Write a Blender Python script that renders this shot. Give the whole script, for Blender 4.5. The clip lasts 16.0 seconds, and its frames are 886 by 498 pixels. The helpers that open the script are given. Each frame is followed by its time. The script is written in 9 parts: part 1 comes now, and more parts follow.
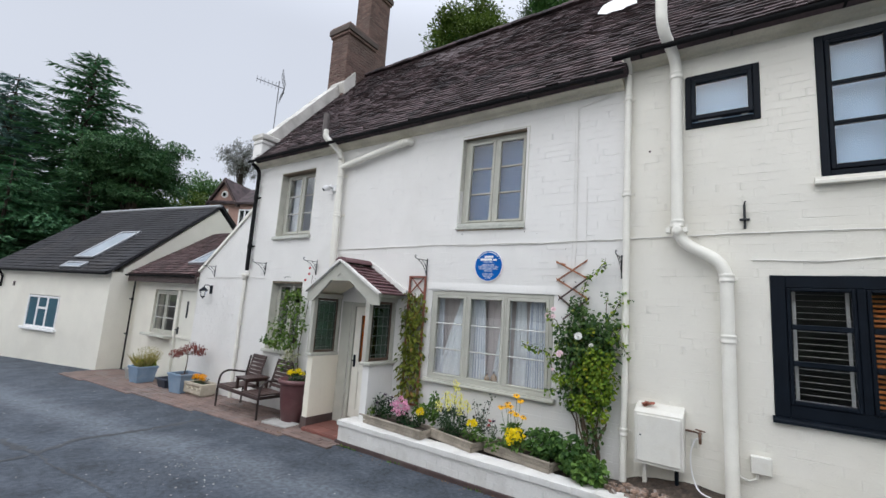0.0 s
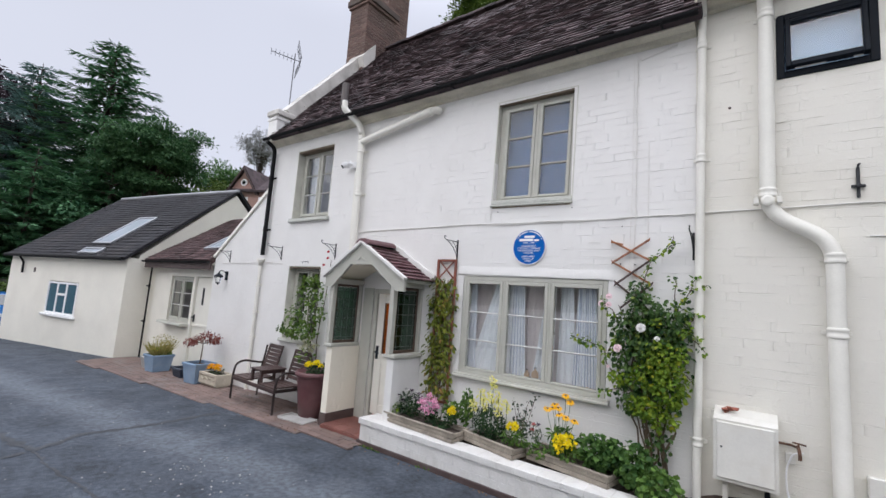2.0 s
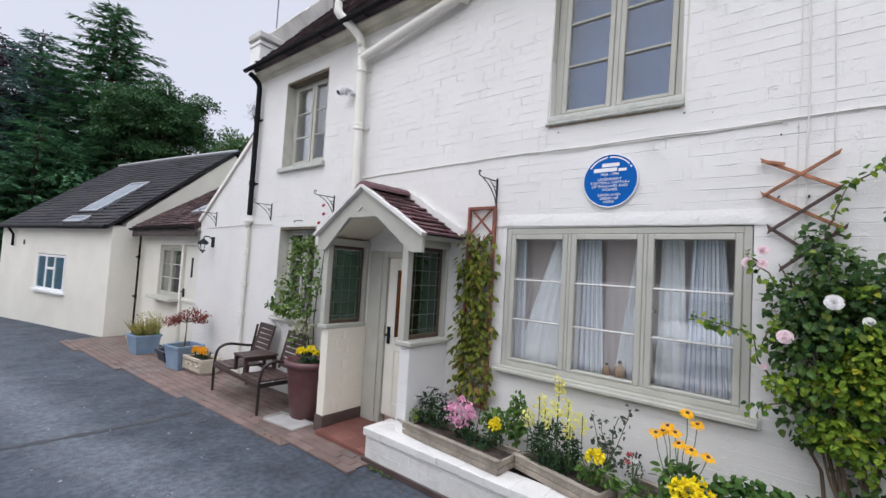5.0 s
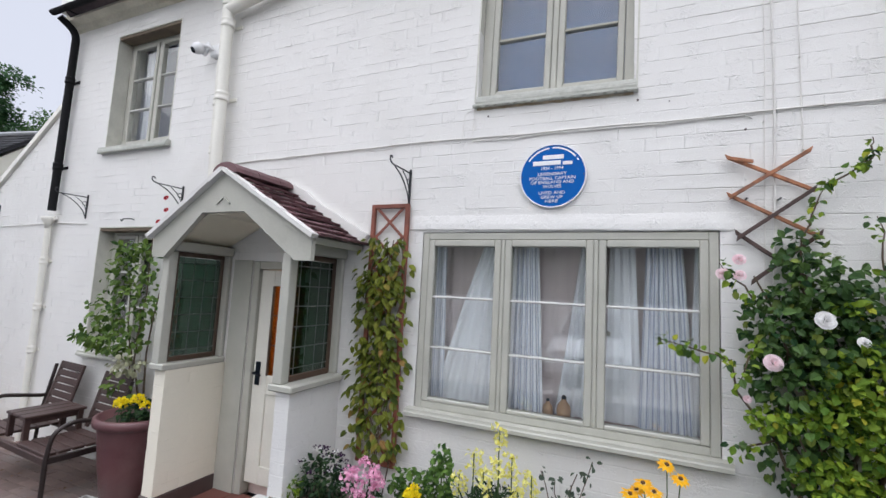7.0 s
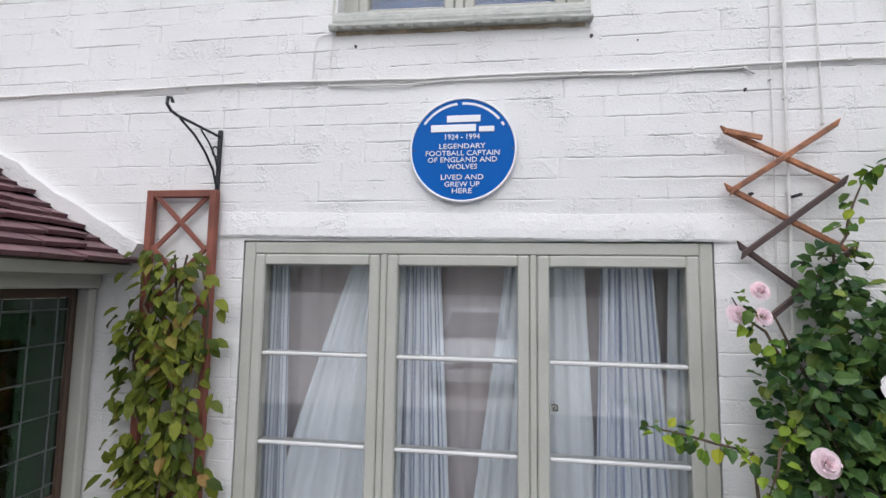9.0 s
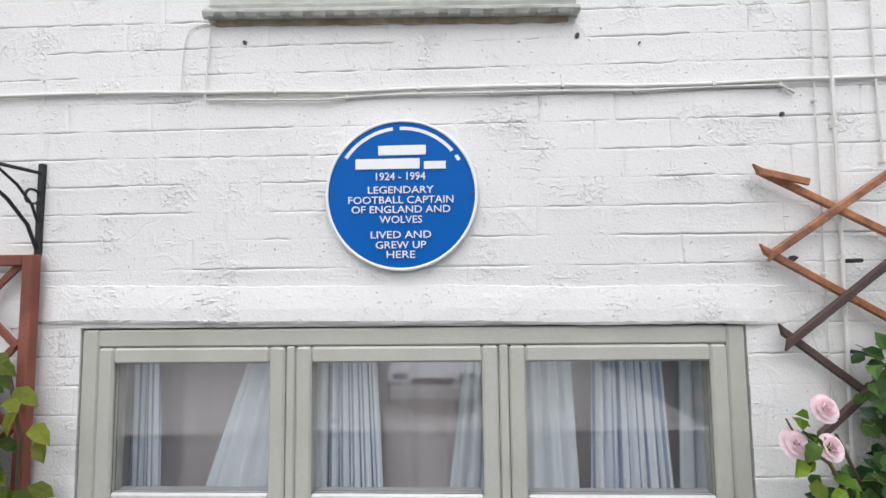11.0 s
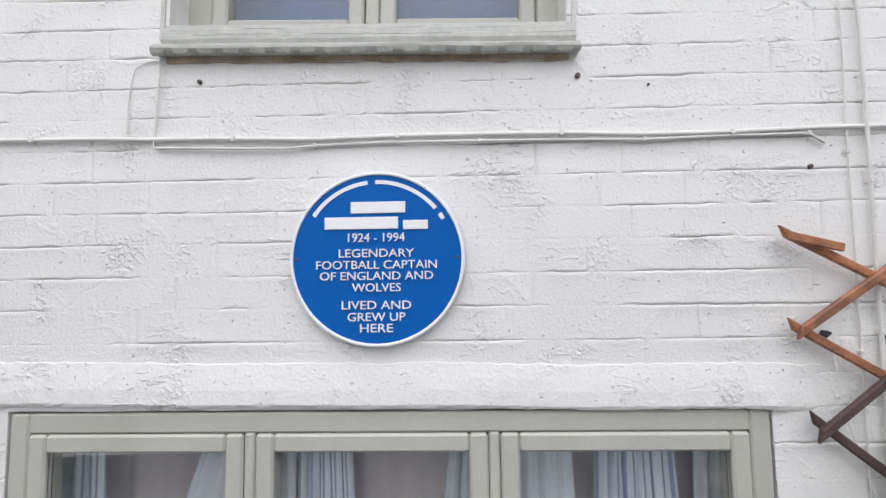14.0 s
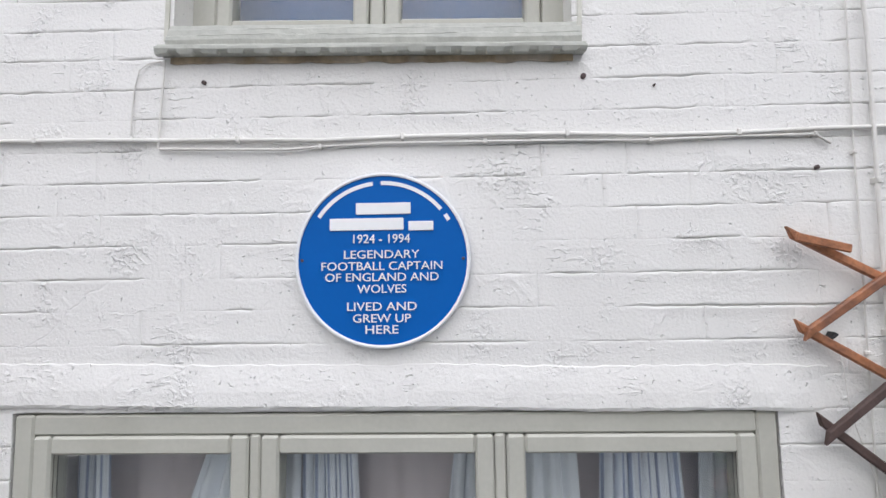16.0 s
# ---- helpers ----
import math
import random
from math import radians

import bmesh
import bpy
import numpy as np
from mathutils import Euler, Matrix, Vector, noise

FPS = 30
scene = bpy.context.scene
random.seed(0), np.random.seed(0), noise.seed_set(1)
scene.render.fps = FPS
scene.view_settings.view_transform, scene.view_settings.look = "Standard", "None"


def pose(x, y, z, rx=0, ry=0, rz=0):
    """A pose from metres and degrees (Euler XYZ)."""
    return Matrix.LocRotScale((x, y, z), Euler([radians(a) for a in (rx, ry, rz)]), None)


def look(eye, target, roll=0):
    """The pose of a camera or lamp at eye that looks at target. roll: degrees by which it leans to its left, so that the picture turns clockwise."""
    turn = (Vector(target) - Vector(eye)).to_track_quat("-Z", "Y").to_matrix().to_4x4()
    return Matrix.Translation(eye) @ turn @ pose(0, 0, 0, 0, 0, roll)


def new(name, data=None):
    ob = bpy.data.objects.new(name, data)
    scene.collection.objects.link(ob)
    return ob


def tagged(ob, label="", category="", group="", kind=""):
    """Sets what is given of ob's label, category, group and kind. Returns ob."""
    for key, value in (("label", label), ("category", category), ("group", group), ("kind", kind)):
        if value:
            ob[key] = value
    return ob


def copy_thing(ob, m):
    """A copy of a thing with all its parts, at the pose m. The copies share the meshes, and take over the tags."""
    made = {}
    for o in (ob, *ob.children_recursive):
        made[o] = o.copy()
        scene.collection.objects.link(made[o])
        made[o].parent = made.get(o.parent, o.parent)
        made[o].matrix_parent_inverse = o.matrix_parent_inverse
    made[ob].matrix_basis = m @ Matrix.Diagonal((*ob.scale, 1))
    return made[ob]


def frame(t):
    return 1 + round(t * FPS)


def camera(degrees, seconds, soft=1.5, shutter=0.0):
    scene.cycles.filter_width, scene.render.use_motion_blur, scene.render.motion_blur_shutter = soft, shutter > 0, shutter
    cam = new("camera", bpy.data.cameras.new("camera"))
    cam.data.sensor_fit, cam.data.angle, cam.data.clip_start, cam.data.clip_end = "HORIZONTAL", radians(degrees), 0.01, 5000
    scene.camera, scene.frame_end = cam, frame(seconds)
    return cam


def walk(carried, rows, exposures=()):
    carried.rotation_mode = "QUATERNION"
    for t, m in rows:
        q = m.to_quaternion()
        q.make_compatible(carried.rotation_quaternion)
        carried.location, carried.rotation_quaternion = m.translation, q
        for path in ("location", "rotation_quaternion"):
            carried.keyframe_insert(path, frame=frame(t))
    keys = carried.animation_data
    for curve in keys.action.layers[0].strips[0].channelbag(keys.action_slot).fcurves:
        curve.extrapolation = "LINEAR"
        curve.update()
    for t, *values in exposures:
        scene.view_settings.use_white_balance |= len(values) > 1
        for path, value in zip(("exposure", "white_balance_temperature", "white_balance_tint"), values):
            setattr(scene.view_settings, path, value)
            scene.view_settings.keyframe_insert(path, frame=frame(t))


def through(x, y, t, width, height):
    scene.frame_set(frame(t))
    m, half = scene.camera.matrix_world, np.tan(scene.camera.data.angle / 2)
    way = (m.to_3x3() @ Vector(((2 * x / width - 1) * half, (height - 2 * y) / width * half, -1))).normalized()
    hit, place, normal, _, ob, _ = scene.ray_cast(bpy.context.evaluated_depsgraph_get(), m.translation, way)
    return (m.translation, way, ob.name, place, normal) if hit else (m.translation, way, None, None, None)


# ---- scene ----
cam = camera(91.7, 16.0)
PATH = [
    (0, (2.909, -5.401, 1.978), (1.784, -3.772, 2.260), 3.85),
    (0.5, (2.809, -5.366, 1.979), (1.684, -3.736, 2.255), 3.78),
    (1, (2.604, -5.287, 1.963), (1.478, -3.657, 2.241), 3.83),
    (1.5, (2.460, -5.166, 1.938), (1.315, -3.546, 2.188), 3.69),
    (2, (2.342, -4.914, 1.927), (1.147, -3.326, 2.158), 4.14),
    (2.5, (2.192, -4.681, 1.932), (0.969, -3.114, 2.156), 4.36),
    (3, (1.916, -4.499, 1.892), (0.667, -2.951, 2.107), 4.63),
    (3.5, (1.694, -4.328, 1.873), (0.416, -2.797, 2.023), 4.14),
    (3.7, (1.626, -4.235, 1.851), (0.335, -2.712, 1.970), 3.92),
    (6, (0.762, -3.136, 1.843), (-0.435, -1.537, 1.946), 2.27),
    (6.5, (0.544, -3.003, 1.850), (-0.481, -1.291, 1.998), 2.54),
    (7, (0.469, -2.917, 1.830), (-0.321, -1.090, 2.026), 2.97),
    (7.5, (0.482, -2.890, 1.827), (-0.124, -0.995, 2.032), 2.48),
    (7.6, (0.475, -2.873, 1.830), (-0.126, -0.976, 2.034), 2.45),
    (7.7, (0.355, -2.584, 1.890), (-0.162, -0.660, 2.060), 1.95),
    (7.8, (0.252, -2.335, 1.941), (-0.191, -0.390, 2.083), 1.52),
    (7.9, (0.228, -2.276, 1.953), (-0.198, -0.327, 2.088), 1.42),
    (8, (0.180, -2.162, 1.976), (-0.211, -0.205, 2.099), 1.22),
    (8.5, (0.162, -1.967, 2.013), (-0.157, 0.002, 2.163), 1.19),
    (9, (0.133, -1.752, 2.087), (-0.112, 0.226, 2.254), 0.84),
    (11.3, (0.166, -1.213, 2.447), (0.101, 0.782, 2.569), -0.74),
    (11.5, (0.178, -1.187, 2.474), (0.108, 0.809, 2.589), -0.74),
    (12, (0.182, -1.103, 2.510), (0.126, 0.892, 2.642), -0.67),
    (12.5, (0.185, -1.099, 2.546), (0.134, 0.896, 2.680), -0.78),
    (13, (0.186, -1.098, 2.569), (0.136, 0.897, 2.705), -0.83),
    (13.5, (0.187, -1.099, 2.582), (0.137, 0.895, 2.727), -0.84),
    (14, (0.190, -1.099, 2.590), (0.137, 0.895, 2.735), -0.81),
    (14.5, (0.184, -1.099, 2.593), (0.135, 0.895, 2.734), -0.88),
    (15, (0.178, -1.100, 2.594), (0.133, 0.895, 2.736), -0.86),
    (15.5, (0.175, -1.098, 2.591), (0.131, 0.896, 2.738), -0.85),
    (16, (0.176, -1.097, 2.595), (0.123, 0.897, 2.737), -0.83),
]
walk(cam, [(t, look(eye, target, roll)) for t, eye, target, roll in PATH], [(0, 0.15, 6360, 8), (1.5, 0.18, 6360, 11), (3.5, 0.23, 6350, 13), (6.5, 0.24, 6320, 11), (8, 0.26, 6340, 11), (9, 0.28, 6350, 12), (11.5, 0.40, 6500, 10), (13, 0.29, 6470, 11), (16, 0.28, 6460, 11)])

# ---- light ----
world = bpy.data.worlds.new("overcast_sky")
scene.world = world
world.use_nodes = True
wn, wl = world.node_tree.nodes, world.node_tree.links
wn.clear()
sky = wn.new("ShaderNodeTexSky")
sky.sky_type, sky.sun_disc = "NISHITA", False
sky.sun_elevation, sky.sun_rotation = radians(48), radians(180)
sky.air_density, sky.dust_density, sky.ozone_density = 1.0, 4.0, 1.0
hsv = wn.new("ShaderNodeHueSaturation")
hsv.inputs["Saturation"].default_value = 0.25
hsv.inputs["Value"].default_value = 0.12
# cloud layer: an overcast dome, brighter overhead as low down
tc = wn.new("ShaderNodeTexCoord")
sep = wn.new("ShaderNodeSeparateXYZ")
ramp = wn.new("ShaderNodeMapRange")
ramp.interpolation_type = "SMOOTHSTEP"
ramp.inputs["From Min"].default_value, ramp.inputs["From Max"].default_value = 0.52, 1.0
ramp.inputs["To Min"].default_value, ramp.inputs["To Max"].default_value = 0.73, 2.8
cl = wn.new("ShaderNodeTexNoise")
cl.inputs["Scale"].default_value, cl.inputs["Detail"].default_value = 1.6, 3.0
clr = wn.new("ShaderNodeMapRange")
clr.inputs["To Min"].default_value, clr.inputs["To Max"].default_value = 0.93, 1.07
mul = wn.new("ShaderNodeMath")
mul.operation = "MULTIPLY"
grey = wn.new("ShaderNodeMix")
grey.data_type, grey.blend_type = "RGBA", "MULTIPLY"
grey.inputs[0].default_value = 1.0
grey.inputs[6].default_value = (0.915, 0.955, 1.085, 1)
mix = wn.new("ShaderNodeMix")
mix.data_type = "RGBA"
mix.inputs[0].default_value = 0.85
bg = wn.new("ShaderNodeBackground")
bg.inputs["Strength"].default_value = 1.0
out = wn.new("ShaderNodeOutputWorld")
wl.new(tc.outputs["Generated"], sep.inputs[0])
wl.new(sep.outputs["Z"], ramp.inputs["Value"])
wl.new(tc.outputs["Generated"], cl.inputs["Vector"])
wl.new(cl.outputs["Fac"], clr.inputs["Value"])
wl.new(ramp.outputs["Result"], mul.inputs[0])
wl.new(clr.outputs["Result"], mul.inputs[1])
wl.new(mul.outputs[0], grey.inputs[7])
wl.new(sky.outputs[0], hsv.inputs["Color"])
wl.new(hsv.outputs[0], mix.inputs[6])
wl.new(grey.outputs[2], mix.inputs[7])
wl.new(mix.outputs[2], bg.inputs["Color"])
wl.new(bg.outputs[0], out.inputs["Surface"])

sun = bpy.data.lights.new("sun", "SUN")
sun.energy, sun.angle, sun.color = 1.65, radians(112), (1.0, 0.98, 0.95)
sun_ob = new("sun", sun)
sun_ob.matrix_world = look((0, -20, 24), (0, 0, 0))
scene.view_settings.exposure = 0.0

# ---- mesh and material helpers ----
R = random.Random(7)


class MB:
    """Collects vertices and faces of one mesh."""

    def __init__(self):
        self.v, self.f = [], []

    def add(self, vs, fs):
        n = len(self.v)
        self.v += [tuple(p) for p in vs]
        self.f += [tuple(i + n for i in f) for f in fs]
        return self

    def box(self, x0, x1, y0, y1, z0, z1, m=None):
        vs = [Vector((x, y, z)) for z in (z0, z1) for y in (y0, y1) for x in (x0, x1)]
        if m is not None:
            vs = [m @ p for p in vs]
        return self.add(vs, [(0, 2, 3, 1), (4, 5, 7, 6), (0, 1, 5, 4), (2, 6, 7, 3), (0, 4, 6, 2), (1, 3, 7, 5)])

    def bev(self, x0, x1, y0, y1, z0, z1, b=0.006, m=None):
        """A box with chamfered edges."""
        bm = bmesh.new()
        bmesh.ops.create_cube(bm, size=1)
        for p in bm.verts:
            p.co = ((x0 + x1) / 2 + p.co.x * (x1 - x0), (y0 + y1) / 2 + p.co.y * (y1 - y0), (z0 + z1) / 2 + p.co.z * (z1 - z0))
        bmesh.ops.bevel(bm, geom=list(bm.edges), offset=b, segments=1, affect="EDGES", profile=0.5)
        bm.verts.index_update()
        vs = [m @ p.co if m is not None else p.co.copy() for p in bm.verts]
        self.add(vs, [[p.index for p in f.verts] for f in bm.faces])
        bm.free()
        return self

    def tube(self, path, r, n=10, caps=True):
        """A round tube along a path; r is one radius or one for each point."""
        path = [Vector(p) for p in path]
        rs = r if isinstance(r, (list, tuple)) else [r] * len(path)
        rings = []
        up = None
        for i, p in enumerate(path):
            d = (path[min(i + 1, len(path) - 1)] - path[max(i - 1, 0)]).normalized()
            if up is None:
                up = d.orthogonal().normalized()
            up = (up - d * up.dot(d)).normalized()
            side = d.cross(up)
            rings.append([p + (up * math.cos(a) + side * math.sin(a)) * rs[i] for a in (2 * math.pi * k / n for k in range(n))])
        vs = [q for ring in rings for q in ring]
        fs = [(i * n + k, i * n + (k + 1) % n, (i + 1) * n + (k + 1) % n, (i + 1) * n + k) for i in range(len(path) - 1) for k in range(n)]
        if caps:
            # the ends have corners of their own, so that smooth shading stops there
            m = len(vs)
            vs = vs + rings[0] + rings[-1]
            fs += [tuple(range(m, m + n))[::-1], tuple(range(m + n, m + 2 * n))]
        return self.add(vs, fs)

    def lathe(self, prof, n=24, at=(0, 0, 0), m=None):
        """Turns a profile of (radius, height) about z."""
        vs = []
        for r, z in prof:
            for k in range(n):
                a = 2 * math.pi * k / n
                p = Vector((at[0] + r * math.cos(a), at[1] + r * math.sin(a), at[2] + z))
                vs.append(m @ p if m is not None else p)
        fs = [(i * n + k, i * n + (k + 1) % n, (i + 1) * n + (k + 1) % n, (i + 1) * n + k) for i in range(len(prof) - 1) for k in range(n)]
        fs += [tuple(range(n))[::-1], tuple((len(prof) - 1) * n + k for k in range(n))]
        return self.add(vs, fs)

    def prism(self, poly, axis, a, b):
        """Pulls a polygon of two coordinates out along axis from a to b."""
        def at(p, w):
            return {"x": (w, p[0], p[1]), "y": (p[0], w, p[1]), "z": (p[0], p[1], w)}[axis]
        n = len(poly)
        vs = [at(p, a) for p in poly] + [at(p, b) for p in poly]
        fs = [tuple(range(n)), tuple(range(n, 2 * n))[::-1]] + [(i, i + n, (i + 1) % n + n, (i + 1) % n) for i in range(n)]
        return self.add(vs, fs)

    def leaf(self, p, d, nrm, ln, wd, fold=0.25):
        """A pointed leaf of four triangles, folded along its rib."""
        d = Vector(d).normalized()
        s = d.cross(Vector(nrm))
        s = s.normalized() if s.length > 1e-4 else d.orthogonal().normalized()
        up = s.cross(d)
        p = Vector(p)
        mid = p + d * ln * 0.45 - up * 0.04 * ln
        tip = p + d * ln - up * ln * 0.15
        a = mid + s * wd * 0.5 + up * wd * fold
        b = mid - s * wd * 0.5 + up * wd * fold
        return self.add([p, a, tip, b, mid], [(0, 1, 4), (1, 2, 4), (2, 3, 4), (3, 0, 4)])

    def mesh(self, name, smooth=False):
        me = bpy.data.meshes.new(name)
        me.from_pydata(self.v, [], self.f)
        bm = bmesh.new()
        bm.from_mesh(me)
        if len(self.f) < 60000:
            bmesh.ops.recalc_face_normals(bm, faces=bm.faces)
        if smooth:
            for f in bm.faces:
                f.smooth = True
        bm.to_mesh(me)
        bm.free()
        return me


def part(name, mb, material, parent=None, label="", smooth=False, kind=""):
    """Links a mesh as one object, under parent where one is given."""
    me = mb.mesh(name, smooth) if isinstance(mb, MB) else mb
    if material and not me.materials:
        me.materials.append(material)
    ob = new(name, me)
    if parent is not None:
        ob.parent = parent
    return tagged(ob, label=label, kind=kind)


def thing(name, label, category, at=(0, 0, 0), rz=0, group="", kind=""):
    ob = new(name)
    ob.empty_display_size = 0.1
    ob.matrix_world = pose(*at, 0, 0, rz)
    return tagged(ob, label, category, group, kind)


def material(name, base, rough=0.6, metal=0.0, vary=0.12, scale=6.0, fine=60.0, bump=0.15, depth=0.01, stain=None, stain_amount=0.35,
             stain_scale=1.5, island=0.0, obj=0.0, spec=0.5, sub=0.0, lumps=False):
    """A painted, grown or built surface: base colour with variation at two scales, stains, and a fine relief."""
    m = bpy.data.materials.new(name)
    m.use_nodes = True
    n, l = m.node_tree.nodes, m.node_tree.links
    b = n["Principled BSDF"]
    b.inputs["Roughness"].default_value, b.inputs["Metallic"].default_value = rough, metal
    b.inputs["Specular IOR Level"].default_value = spec
    geo = n.new("ShaderNodeNewGeometry")

    def noise_at(sc, detail=4.0):
        t = n.new("ShaderNodeTexNoise")
        t.inputs["Scale"].default_value, t.inputs["Detail"].default_value = sc, detail
        l.new(geo.outputs["Position"], t.inputs["Vector"])
        return t

    def ranged(sock, a, c, lo=0.3, hi=0.7):
        r = n.new("ShaderNodeMapRange")
        r.inputs["From Min"].default_value, r.inputs["From Max"].default_value = lo, hi
        r.inputs["To Min"].default_value, r.inputs["To Max"].default_value = a, c
        l.new(sock, r.inputs["Value"])
        return r.outputs["Result"]

    def times(a, c):
        t = n.new("ShaderNodeMath")
        t.operation = "MULTIPLY"
        l.new(a, t.inputs[0])
        l.new(c, t.inputs[1])
        return t.outputs[0]

    big, small = noise_at(scale), noise_at(fine, 3.0)
    val = times(ranged(big.outputs["Fac"], 1 - vary, 1 + vary), ranged(small.outputs["Fac"], 1 - vary * 0.6, 1 + vary * 0.6))
    if island:
        val = times(val, ranged(geo.outputs["Random Per Island"], 1 - island, 1 + island, 0, 1))
    if obj:
        oi = n.new("ShaderNodeObjectInfo")
        val = times(val, ranged(oi.outputs["Random"], 1 - obj, 1 + obj, 0, 1))
    mx = n.new("ShaderNodeMix")
    mx.data_type, mx.blend_type = "RGBA", "MULTIPLY"
    mx.inputs[0].default_value = 1.0
    mx.inputs[6].default_value = (*base, 1)
    l.new(val, mx.inputs[7])
    col = mx.outputs[2]
    if stain:
        st = noise_at(stain_scale, 7.0)
        st.inputs["Distortion"].default_value = 0.6
        ms = n.new("ShaderNodeMix")
        ms.data_type = "RGBA"
        ms.inputs[7].default_value = (*stain, 1)
        l.new(ranged(st.outputs["Fac"], 0.0, stain_amount, 0.5, 0.75), ms.inputs[0])
        l.new(col, ms.inputs[6])
        col = ms.outputs[2]
    l.new(col, b.inputs["Base Color"])
    l.new(ranged(small.outputs["Fac"], max(0.0, rough - 0.1), min(1.0, rough + 0.1)), b.inputs["Roughness"])
    if sub:
        b.inputs["Subsurface Weight"].default_value = sub
    if bump:
        bp = n.new("ShaderNodeBump")
        bp.inputs["Strength"].default_value, bp.inputs["Distance"].default_value = bump, depth
        if lumps:
            # thick brushed paint: sparse blobs and drips over the fine grain
            def plus(a, c):
                t = n.new("ShaderNodeMath")
                t.operation = "ADD"
                l.new(a, t.inputs[0])
                l.new(c, t.inputs[1])
                return t.outputs[0]
            lump = noise_at(11.0, 5.0)
            lump.inputs["Distortion"].default_value = 0.8
            pit, where = noise_at(78.0, 4.0), noise_at(6.5, 4.0)
            pit.inputs["Distortion"].default_value = 0.35
            blister = times(ranged(pit.outputs["Fac"], 0.0, 0.85, 0.48, 0.62), ranged(where.outputs["Fac"], 0.0, 1.0, 0.55, 0.68))
            crack = n.new("ShaderNodeTexVoronoi")
            crack.feature = "DISTANCE_TO_EDGE"
            crack.inputs["Scale"].default_value = 2.2
            wob = n.new("ShaderNodeMix")
            wob.data_type, wob.blend_type = "RGBA", "ADD"
            wob.inputs[0].default_value = 0.07
            l.new(geo.outputs["Position"], wob.inputs[6])
            l.new(noise_at(9.0, 2.0).outputs["Color"], wob.inputs[7])
            l.new(wob.outputs[2], crack.inputs["Vector"])
            here = noise_at(1.7, 2.0)
            drag = n.new("ShaderNodeMapping")
            drag.inputs["Scale"].default_value = (27.0, 27.0, 88.0)
            l.new(geo.outputs["Position"], drag.inputs["Vector"])
            ridge = n.new("ShaderNodeTexNoise")
            ridge.inputs["Scale"].default_value, ridge.inputs["Detail"].default_value, ridge.inputs["Distortion"].default_value = 1.0, 5.0, 0.5
            l.new(drag.outputs["Vector"], ridge.inputs["Vector"])
            crinkle = times(ranged(ridge.outputs["Fac"], 0.0, 0.95, 0.57, 0.66), ranged(noise_at(4.3, 4.0).outputs["Fac"], 0.0, 1.0, 0.54, 0.68))
            split = times(ranged(crack.outputs["Distance"], -0.25, 0.0, 0.0, 0.008), ranged(here.outputs["Fac"], 0.0, 1.0, 0.60, 0.66))
            l.new(plus(plus(ranged(lump.outputs["Fac"], 0.0, 0.8, 0.56, 0.82), ranged(small.outputs["Fac"], 0.0, 0.24, 0.25, 0.75)), plus(plus(blister, crinkle), plus(split, ranged(noise_at(82.0, 2.0).outputs["Fac"], -1.3, 0.0, 0.25, 0.32)))), bp.inputs["Height"])
        else:
            l.new(small.outputs["Fac"], bp.inputs["Height"])
        l.new(bp.outputs["Normal"], b.inputs["Normal"])
    return m


def glass_material(name, tint=(1, 1, 1), rough=0.0):
    m = bpy.data.materials.new(name)
    m.use_nodes = True
    b = m.node_tree.nodes["Principled BSDF"]
    b.inputs["Base Color"].default_value = (*tint, 1)
    b.inputs["Roughness"].default_value = rough
    b.inputs["Transmission Weight"].default_value = 1.0
    b.inputs["IOR"].default_value = 1.5
    return m


# ---- materials ----
WHITE = material("white_masonry_paint", (0.755, 0.742, 0.714), 0.5, vary=0.025, scale=2.0, fine=125, bump=1.0, depth=0.0036, lumps=True, stain=(0.55, 0.53, 0.48), stain_amount=0.16, stain_scale=1.1)
CREAM = material("cream_masonry_paint", (0.75, 0.725, 0.65), 0.5, vary=0.025, scale=2.0, fine=125, bump=1.0, depth=0.0036, lumps=True, stain=(0.55, 0.5, 0.38), stain_amount=0.18, stain_scale=0.9)
RENDER = material("painted_render", (0.78, 0.75, 0.66), 0.6, vary=0.04, scale=1.2, fine=30, bump=0.3, depth=0.01, stain=(0.5, 0.46, 0.38), stain_amount=0.2, stain_scale=0.7)
SAGE = material("sage_grey_paint", (0.45, 0.445, 0.390), 0.45, vary=0.05, scale=5, fine=80, bump=0.12, depth=0.003, stain=(0.27, 0.26, 0.2), stain_amount=0.2, stain_scale=3)
SILL = material("weathered_sill_paint", (0.45, 0.455, 0.41), 0.6, vary=0.12, scale=9, fine=40, bump=0.5, depth=0.006, stain=(0.25, 0.24, 0.20), stain_amount=0.35, stain_scale=9)
REVEAL = material("pale_reveal_paint", (0.60, 0.59, 0.52), 0.55, vary=0.08, scale=5, fine=60, bump=0.3, depth=0.004, stain=(0.34, 0.33, 0.27), stain_amount=0.3, stain_scale=4)
BLACK = material("black_gloss_paint", (0.004, 0.007, 0.012), 0.5, spec=0.14, vary=0.2, scale=5, fine=60, bump=0.08, depth=0.003)
IRON = material("wrought_iron", (0.03, 0.032, 0.035), 0.5, 0.4, vary=0.2, scale=12, fine=120, bump=0.2, depth=0.003)
TILE = material("weathered_clay_roof_tile", (0.070, 0.050, 0.052), 0.85, spec=0.3, vary=0.4, scale=1.6, fine=35, bump=0.5, depth=0.008, stain=(0.018, 0.018, 0.020), stain_amount=0.9, stain_scale=1.9, island=0.45, obj=0.40)
